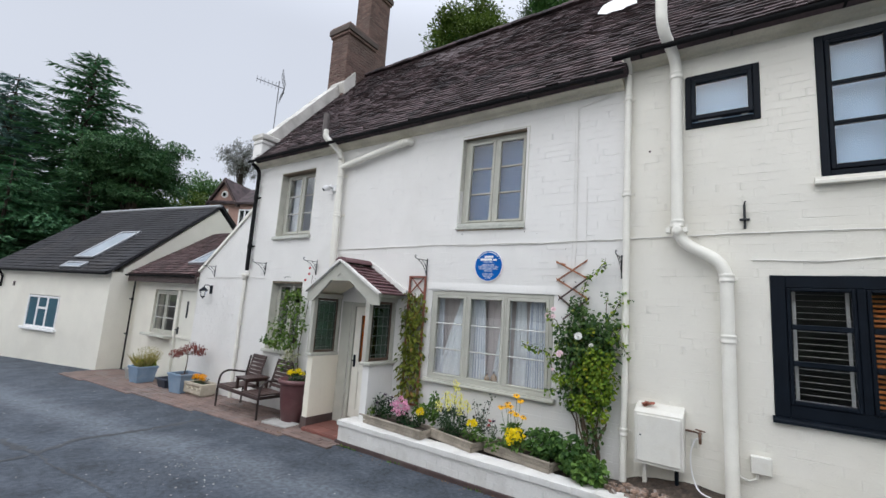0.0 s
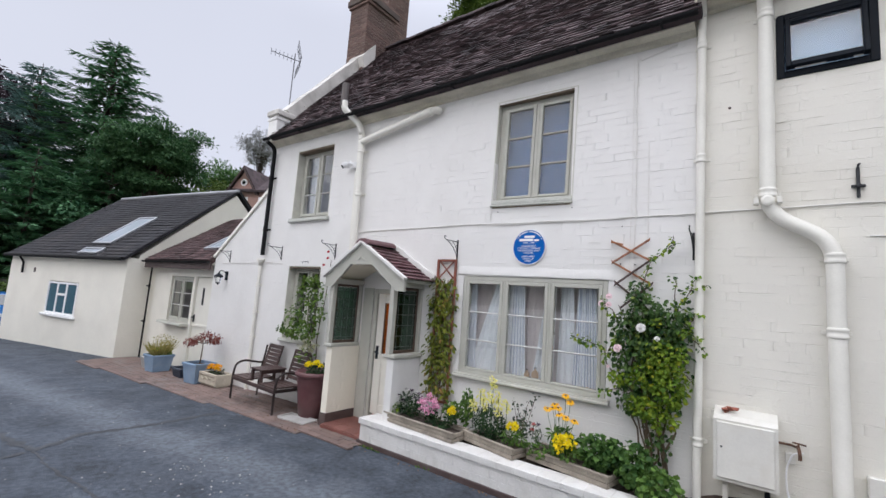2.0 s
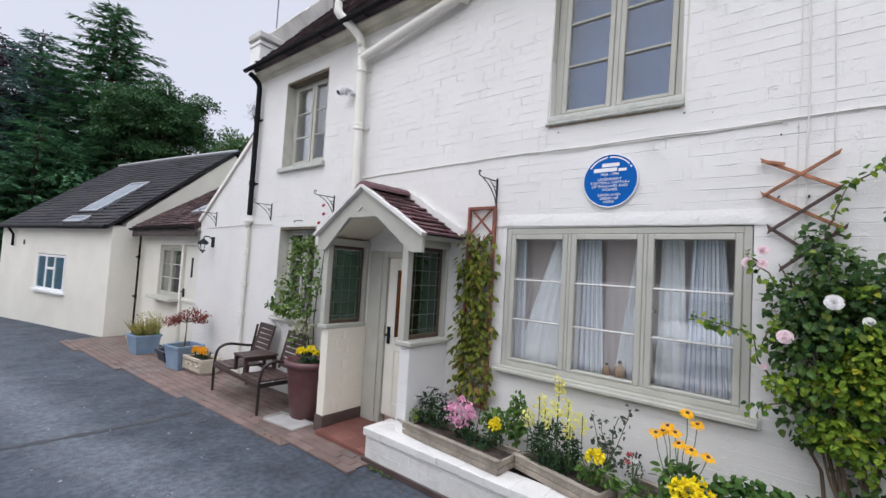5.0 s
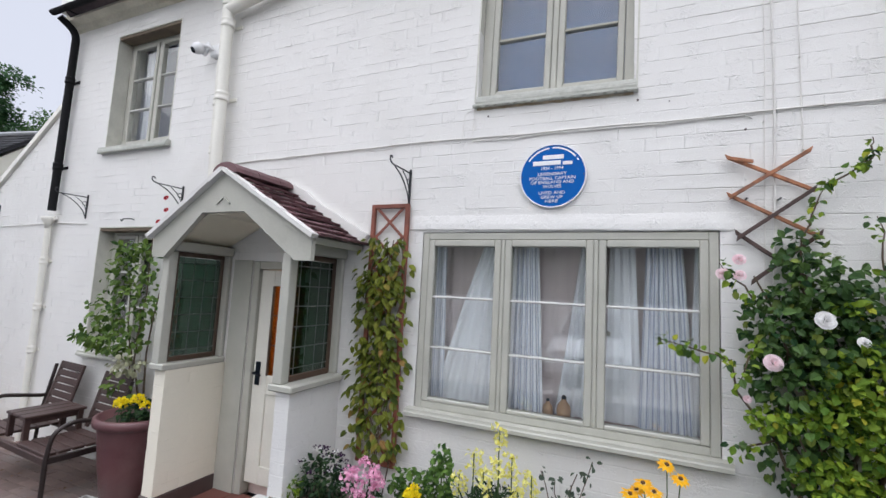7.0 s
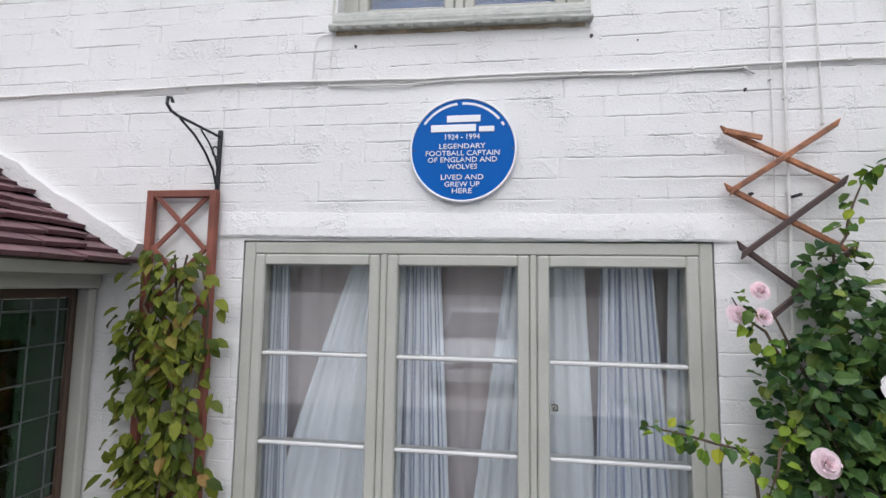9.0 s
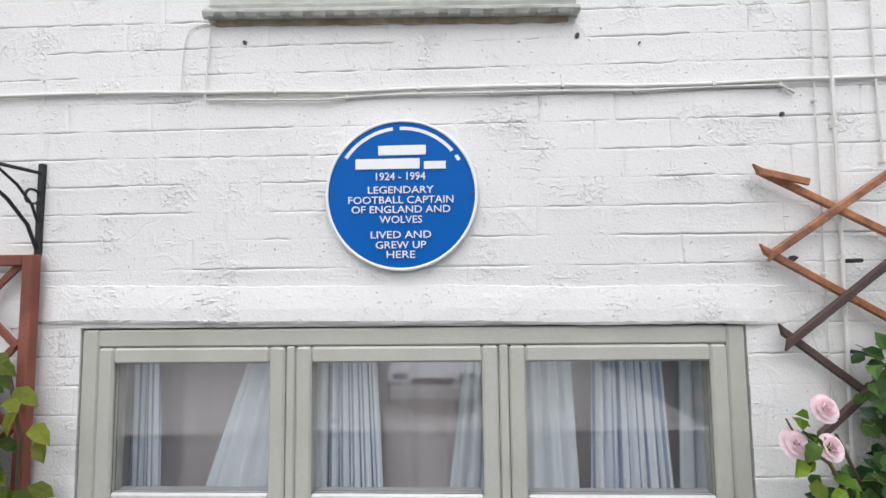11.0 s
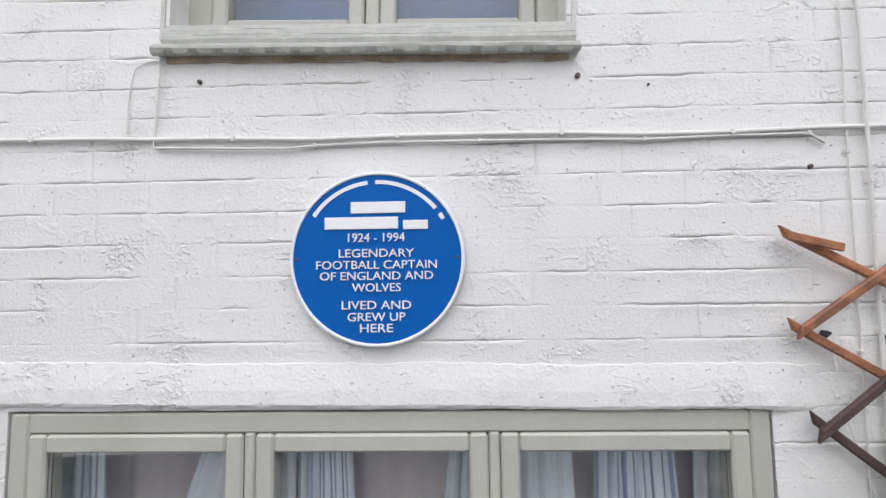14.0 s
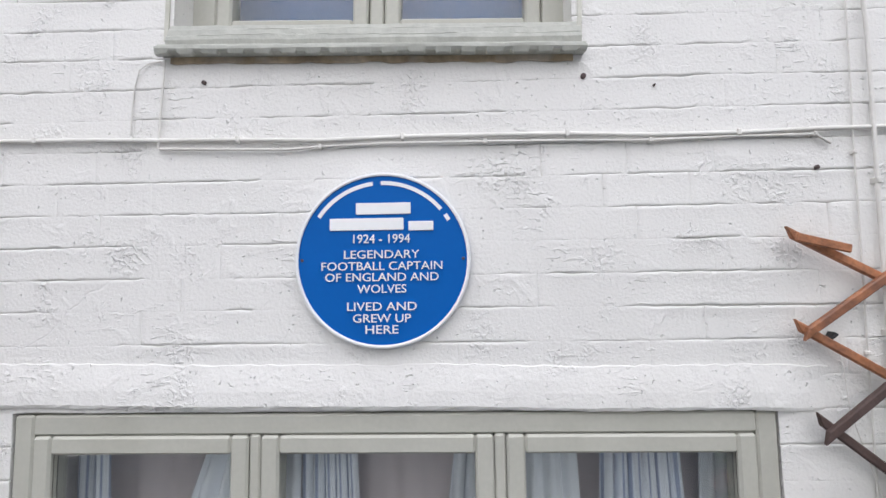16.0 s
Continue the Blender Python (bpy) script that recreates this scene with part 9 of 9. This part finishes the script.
def broadleaf(at, h, crown, mat, label, seed, n=7000, leaf=0.16, clumps=40, flat=0.8, loose=0.0, limb=0.10):
    """crown: radii of the whole crown; it is made of many uneven clumps on limbs, flattened to tiers where flat is small."""
    rn, nr = random.Random(seed), np.random.default_rng(seed)
    t = thing("tree", label, "tree", at)
    st, ps, ds, ns = MB(), [], [], []
    zc = h - crown[2]
    st.tube([(0, 0, -0.5), (0.1, 0.05, zc * 0.5), (0, 0, zc + crown[2] * 0.3)], [h * 0.026, h * 0.02, h * 0.008], 8)
    m = n // clumps
    for k in range(clumps):
        v = rand_dir(rn)
        v.z = v.z * 0.9 + 0.1
        s = rn.uniform(0.45, 1.0)
        c = Vector((v.x * crown[0] * s, v.y * crown[1] * s, zc + v.z * crown[2] * s))
        r = rn.uniform(0.18, 0.34) * min(crown)
        st.tube([Vector((0, 0, zc * rn.uniform(0.5, 0.9))), Vector((0, 0, zc)).lerp(c, 0.5) + Vector((0, 0, 0.2)), c], [limb, limb * 0.6, limb * 0.2], 5, False)
        w = nr.normal(size=(m, 3))
        w /= np.linalg.norm(w, axis=1, keepdims=True)
        q = nr.random(m) ** (0.45 + loose)
        q = np.where(nr.random(m) < 0.12, q * 1.35, q)
        o = w * q[:, None] * np.array((r * 1.3, r * 1.3, r * flat))
        o[:, 2] -= (1 - min(1.0, flat / 0.8)) * 0.35 * (o[:, 0] ** 2 + o[:, 1] ** 2) / max(r, 0.1)
        ps.append(o + np.array(c))
        ds.append(w + nr.normal(size=(m, 3)) * 0.6 + np.array((0, 0, -0.35)))
        ns.append(w * 0.6 + np.array((0, 0, 1.0)))
    ps, ds, ns = np.concatenate(ps), np.concatenate(ds), np.concatenate(ns)
    ln = leaf * nr.uniform(0.7, 1.5, len(ps))
    part("trunk", st, BARK, t)
    part("crown", cards(ps, ds, ns, ln, ln * nr.uniform(0.5, 0.85, len(ps))), mat, t, kind="stuff")
    return t


TWIG = leaf_material("thin_grey_foliage", (0.16, 0.165, 0.16), (0.32, 0.32, 0.31), 0.9, 0.0)
conifer((-35.66, 4.04, -0.53), 19.61, 7.4, NEEDLE, "tall dark green fir with drooping boughs", 1, 38, 0.22, 0.1, 0.55, 34)
conifer((-39.12, 0.81, -0.63), 17.33, 6.0, NEEDLEB, "blue-grey cedar with layered feathery boughs", 2, 30, 0.10, 0.12, 0.55, 30)
conifer((-43.16, -3.02, -0.75), 15.75, 6.5, NEEDLEB, "dark cedar at the edge of the wood", 3, 28, 0.10, 0.1, 0.55, 28)
conifer((-30.56, 3.67, -0.57), 10.66, 5.2, NEEDLE, "dark fir with low sweeping boughs", 21, 16, 0.20, 0.06, 0.5, 40)
conifer((-31.18, 0.19, -0.66), 9.60, 5.2, NEEDLE, "dense dark fir under the tall trees", 22, 15, 0.18, 0.06, 0.5, 40)
conifer((-33.67, -3.78, -0.78), 9.15, 5.0, NEEDLEB, "dark spreading conifer at the wood's edge", 23, 15, 0.18, 0.06, 0.5, 36)
broadleaf((-43.63, -1.10, -0.69), 17.91, (5.0, 5.0, 5.5), COPPER, "copper beech with purple-brown leaves", 4, 22000, 0.24)
broadleaf((-29.32, 5.61, -0.51), 12.93, (2.9, 2.9, 3.0), BROADO, "round dark green tree behind the outbuilding", 5, 42000, 0.15, 60, 0.38)
broadleaf((-33.16, 7.23, -0.28), 9.66, (4.0, 4.0, 4.2), NEEDLE, "dark layered tree in the wood behind", 6, 26000, 0.2, 50, 0.35)
broadleaf((-37.17, -3.18, -0.76), 9.15, (4.6, 4.0, 4.2), NEEDLE, "dark low tree with tiered branches", 7, 20000, 0.2, 50, 0.35)
broadleaf((-33.69, 2.01, -0.62), 9.20, (4.2, 4.0, 4.2), NEEDLE, "dense dark yew under the firs", 8, 26000, 0.2, 60, 0.35)
broadleaf((-41.0, -7.5, -0.6), 11.0, (5.0, 4.6, 5.2), NEEDLE, "dark tree beside the lane", 9, 20000, 0.22, 50, 0.4)
broadleaf((-33.72, 10.86, 0.85), 9.27, (3.0, 3.0, 2.8), BROADB, "fresh green tree on the hillside", 10, 16000, 0.17)
broadleaf((-36.26, 14.43, 2.19), 10.31, (3.8, 3.8, 3.2), BROAD, "dark green tree on the hillside", 11, 18000, 0.17)
broadleaf((-24.40, 17.02, 3.72), 7.05, (3.6, 3.4, 3.0), BROAD, "dark green hillside tree behind the brick house", 12, 14000, 0.18)
broadleaf((-44.53, 20.94, 5.49), 14.43, (2.6, 2.6, 2.4), TWIG, "thin grey half-bare tree on the skyline", 13, 9000, 0.13, 70, 0.9, 0.35, 0.025)
broadleaf((-13.63, 22.19, 6.72), 19.86, (3.7, 3.6, 3.8), BROADB, "green tree rising above the roof ridge", 14, 42000, 0.17, 60)
broadleaf((-15.73, 21.83, 6.48), 17.99, (2.8, 2.8, 3.0), BROAD, "dark green tree behind the roof ridge", 24, 22000, 0.17)
broadleaf((-11.44, 30.26, 10.46), 21.65, (3.0, 3.0, 3.2), TWIG2, "thin light green tree high on the hill", 15, 12000, 0.16, 50, 0.8, 0.2)
broadleaf((-8.29, 27.51, 9.15), 22.31, (3.4, 3.4, 4.0), BROAD, "dark tree high on the hill", 16, 22000, 0.18)
# clipped shrubs in front of the wood
for k, (x, y, r, hh, m) in enumerate(((-25.0, 0.1, 1.3, 2.9, BROADB), (-31.0, -3.2, 2.6, 4.6, NEEDLE), (-22.5, 5.0, 2.0, 3.4, BROAD), (-26.5, 4.0, 2.4, 4.2, NEEDLE))):
    broadleaf((x, y, -0.55), hh, (r, r, hh * 0.5), m, "dense shrub beyond the outbuilding" if k else "bright green shrub behind the parked car", 30 + k, 9000, 0.12, 26)
GREYST = material("grey_rubble_stone", (0.20, 0.19, 0.18), 0.95, vary=0.3, scale=2.2, fine=14, bump=1.0, depth=0.06, stain=(0.10, 0.10, 0.09), stain_amount=0.6, stain_scale=1.2)
fw2 = MB()
ny, nz = 60, 8
fw2.add([(-28.6 - 0.35 * (k / nz) + 0.10 * noise.noise(Vector((y * 2, k * 0.7, 0))), -12 + y * 0.25, -0.7 + 2.05 * k / nz + 0.05 * noise.noise(Vector((y, k, 5)))) for k in range(nz + 1) for y in range(ny + 1)],
        [(k * (ny + 1) + y, k * (ny + 1) + y + 1, (k + 1) * (ny + 1) + y + 1, (k + 1) * (ny + 1) + y) for k in range(nz) for y in range(ny)])
fw2.box(-30.2, -28.95, -12, 3, -0.8, 1.30)
tagged(part("wall_lane_end", fw2, GREYST), "rough grey stone retaining wall at the lane's end", "wall", kind="structure")

# plain unseen walls and hedge closing the lane's far side, added to shape reflections
def rough_sheet(x0, x1, y, z0, z1, rough, lean, seed, n=90, m=8):
    """An uneven upright sheet with some depth, leaning back."""
    at = lambda i, k: (x0 + (x1 - x0) * i / n, y - lean * k / m + rough * noise.noise(Vector((i * 1.3, k * 1.7, seed))), z0 + (z1 - z0) * k / m + (rough * noise.noise(Vector((i * 0.7, 9, seed))) if k == m else 0))
    mb = MB().add([at(i, k) for k in range(m + 1) for i in range(n + 1)], [(k * (n + 1) + i, k * (n + 1) + i + 1, (k + 1) * (n + 1) + i + 1, (k + 1) * (n + 1) + i) for k in range(m) for i in range(n)])
    return mb.box(x0, x1, y - lean - rough - 0.6, y - lean - rough - 0.05, z0, z1 - rough)


# pale stretch brightens what the lower panes mirror
tagged(part("wall_lane_side", rough_sheet(-30, 4.2, -13.0, -0.8, 1.75, 0.05, 0.1, 0), material("pale_reflected_wall", (0.74, 0.72, 0.70), 0.9, vary=0.12, scale=1.6, fine=14, bump=0.6, depth=0.03, stain=(0.40, 0.38, 0.33), stain_amount=0.5, stain_scale=0.9)), "pale unseen boundary wall added to brighten window reflections", "wall", kind="structure")
# unseen dark stretch, added so the slatted window mirrors something dark
tagged(part("wall_lane_end", rough_sheet(4.2, 40, -13.0, -0.8, 3.8, 0.10, 0.7, 3), material("dark_reflected_wall", (0.075, 0.08, 0.065), 0.95, vary=0.35, scale=1.6, fine=14, bump=1.0, depth=0.05, stain=(0.05, 0.075, 0.03), stain_amount=0.7, stain_scale=0.9)), "dark unseen boundary wall added to darken the slatted window's reflections", "wall", kind="structure")
# unseen hedge, added to keep the tops of the panes dark
tagged(part("backdrop_hedge", rough_sheet(-30, 40, -15.0, 0.0, 6.6, 0.5, 0.8, 6, 120, 14), material("dark_reflected_hedge", (0.045, 0.060, 0.030), 0.95, vary=0.5, scale=1.3, fine=9, bump=1.0, depth=0.1, stain=(0.10, 0.085, 0.065), stain_amount=0.6, stain_scale=0.8)), "tall dark unseen hedge added to darken upper window reflections", "hedge", kind="structure")

# unseen ground across the lane, added pale so the lower panes mirror more light
tagged(part("pavement_forecourt", sheet([-30 + 0.9 * i for i in range(39)], [-13.0, -11.0, -9.0, -7.0, -5.8], 0.012), material("pale_reflected_ground", (0.42, 0.40, 0.38), 0.85, vary=0.10, scale=1.2, fine=40, bump=0.3, depth=0.006, stain=(0.30, 0.28, 0.25), stain_amount=0.4, stain_scale=0.8)), "pale unseen forecourt added to brighten window reflections", "pavement", kind="structure")

# brick house on the hill
bh = thing("brick_house", "red-brick house with a steep gable and white windows", "house", (-27.3, 10.4, 0.50), 24)
HBRICK = material("pinkish_house_brick", (0.40, 0.25, 0.21), 0.9, vary=0.15, scale=1.5, fine=20, bump=0.3, depth=0.01, stain=(0.2, 0.13, 0.11), stain_amount=0.4, stain_scale=1)
part("wall", MB().box(-1.1, 7.0, 0.0, 6.0, -1.0, 8.0), HBRICK, bh)
part("gable_wall", MB().prism([(-1.1, 8.0), (1.1, 8.0), (0.0, 9.6)], "y", 0.0, 0.3), HBRICK, bh)
rf = part("roof", MB().prism([(-1.3, 7.75), (0.0, 9.7), (1.3, 7.75), (1.3, 7.9), (0.0, 9.85), (-1.3, 7.9)], "y", -0.25, 3.0), TILE, bh)
part("main_slope", MB().prism([(-0.3, 7.9), (3.0, 9.75), (6.3, 7.9), (6.3, 8.05), (3.0, 9.9), (-0.3, 8.05)], "x", -1.2, 7.3), TILE, rf)
part("bargeboard", MB().prism([(-1.33, 7.7), (0.0, 9.73), (0.0, 9.55), (-1.22, 7.7)], "y", -0.30, -0.26).prism([(1.33, 7.7), (0.0, 9.73), (0.0, 9.55), (1.22, 7.7)], "y", -0.30, -0.26), PLINTH, bh)
for x0, x1, za, zb in ((-0.45, 0.45, 6.3, 7.6), (1.3, 2.3, 6.3, 7.6), (3.0, 4.0, 6.3, 7.6)):
    w = part("window", MB().box(x0, x1, -0.04, 0.02, za, zb), UPVC, bh, "white-framed window")
    mid = (x0 + x1) / 2
    part("pane", MB().box(x0 + 0.14, mid - 0.07, -0.05, -0.041, za + 0.1, zb - 0.1), DKGL, w)
    part("pane", MB().box(mid + 0.07, x1 - 0.14, -0.05, -0.041, za + 0.1, zb - 0.1), DKGL, w)
rd_ = part("round_window", MB().lathe([(0.26, 0), (0.26, 0.05), (0.16, 0.06)], 16, m=pose(0.0, 0.0, 8.65, 90)), UPVC, bh, "small round white window")
part("pane", MB().lathe([(0.15, 0.055), (0.15, 0.065)], 16, m=pose(0.0, 0.0, 8.65, 90)), DKGL, rd_)

# ---- pieces: bricks, roof tiles, paving ----
rest, count = MB(), 0
for q in courses(-6.05, 1.80, -0.4355, 5.06, OPEN_MAIN):
    cx, cz = (q[0] + q[1]) / 2, (q[2] + q[3]) / 2
    if -1.45 < cx < 1.75 and 2.36 < cz < 3.30 and count < 300:
        count += 1
        mb = MB()
        painted_brick(mb, (q[0] - cx, q[1] - cx, q[2] - cz, q[3] - cz), lambda u, v, w: (u, -w, v), 20, at=(cx, cz), perp=0.04)
        ob_ = part("brick", mb, WHITE, wall_main, smooth=True)
        ob_.location = (cx, FACE, cz)
    else:
        painted_brick(rest, q, put_front, 8, 0.0075, perp=0.04)
part("brick_facing", rest, WHITE, wall_main, "white-painted brick courses", True, "stuff")
rest = MB()
for q in courses(1.80, 8.0, -0.4355, 5.30, OPEN_RIGHT):
    if q[0] < 4.3 and 2.55 < q[2] < 4.1 and count < 600:
        count += 1
        mb = MB()
        painted_brick(mb, q, put_front, 5, 0.0062, perp=0.12)
        part("brick", mb, CREAM, wall_right, smooth=True)
    else:
        painted_brick(rest, q, put_front, 5, 0.0062, perp=0.12)
part("brick_facing", rest, CREAM, wall_right, "cream-painted brick courses", True, "stuff")
rest = MB()
for q in courses(-8.05, -6.05, -0.6, 3.93, (), ext_top):
    painted_brick(rest, q, put_front, 5)
part("brick_facing", rest, WHITE, wall_ext, "white-painted brick courses", True, "stuff")

tiled_slope(roof_main, -5.86, 1.87, EAVE, RIDGE, TILE, parts_rows=6, sag=0.05)
tiled_slope(roof_right, 1.88, 8.1, EAVE2, RIDGE2, TILE)
tiled_slope(roof_link, -12.0, -8.06, LEAVE, LRIDGE, LTILE)

PAVEBED = material("dirty_paving_bed", (0.145, 0.11, 0.095), 0.95, vary=0.3, scale=6, fine=50, bump=0.6, depth=0.006)
# brick paving along the house
pave = tagged(part("pavement", sheet([-12 + 0.5 * i for i in range(21)] + [-1.95], [-0.96, -0.7, -0.4, 0.0], 0.012), PAVEBED), "strip of worn red brick paving along the house", "pavement", kind="structure")
mb = MB().bev(-0.104, 0.104, -0.049, 0.049, -0.05, 0.0, 0.004)
PM = mb.mesh("paving_brick")
PM.materials.append(PAVER)
far, count = MB(), 0
for row in range(13):
    y = -1.38 + row * 0.106 + 0.05
    x = -1.92 - (0.107 if row % 2 else 0)
    while x > -11.7:
        c = x - 0.107
        if y > -1.0 + 0.042 * (c + 2.5) and not (-3.06 < c < -1.7 and y > -0.64):
            j = R.uniform(-0.004, 0.004)
            if count < 300 and c > -8.5:
                count += 1
                pb = new("paving_brick", PM)
                pb.parent = pave
                pb.matrix_world = pose(c, y, ground_z(c, y) + 0.020 + j, R.uniform(-1, 1), R.uniform(-1, 1), R.uniform(-1.2, 1.2))
            else:
                far.bev(c - 0.104, c + 0.104, y - 0.049, y + 0.049, ground_z(c, y) - 0.03, ground_z(c, y) + 0.020 + j, 0.005)
        x -= 0.214
part("paving_rest", far, PAVER, pave, "further worn red paving bricks", kind="stuff")
floor = bpy.data.objects["porch_floor"]
QM = MB().bev(-0.111, 0.111, -0.111, 0.111, -0.02, 0.0, 0.003).mesh("floor_tile")
QM.materials.append(QUARRY)
for i in range(5):
    for k in range(1, 4):
        x, y = PX0 + 0.26 + i * 0.226, -0.745 + k * 0.226
        tl = new("floor_tile", QM)
        tl.parent = floor
        tl.matrix_world = pose(x, y, PZ + R.uniform(-0.002, 0.002), R.uniform(-0.3, 0.3), R.uniform(-0.3, 0.3), 0)
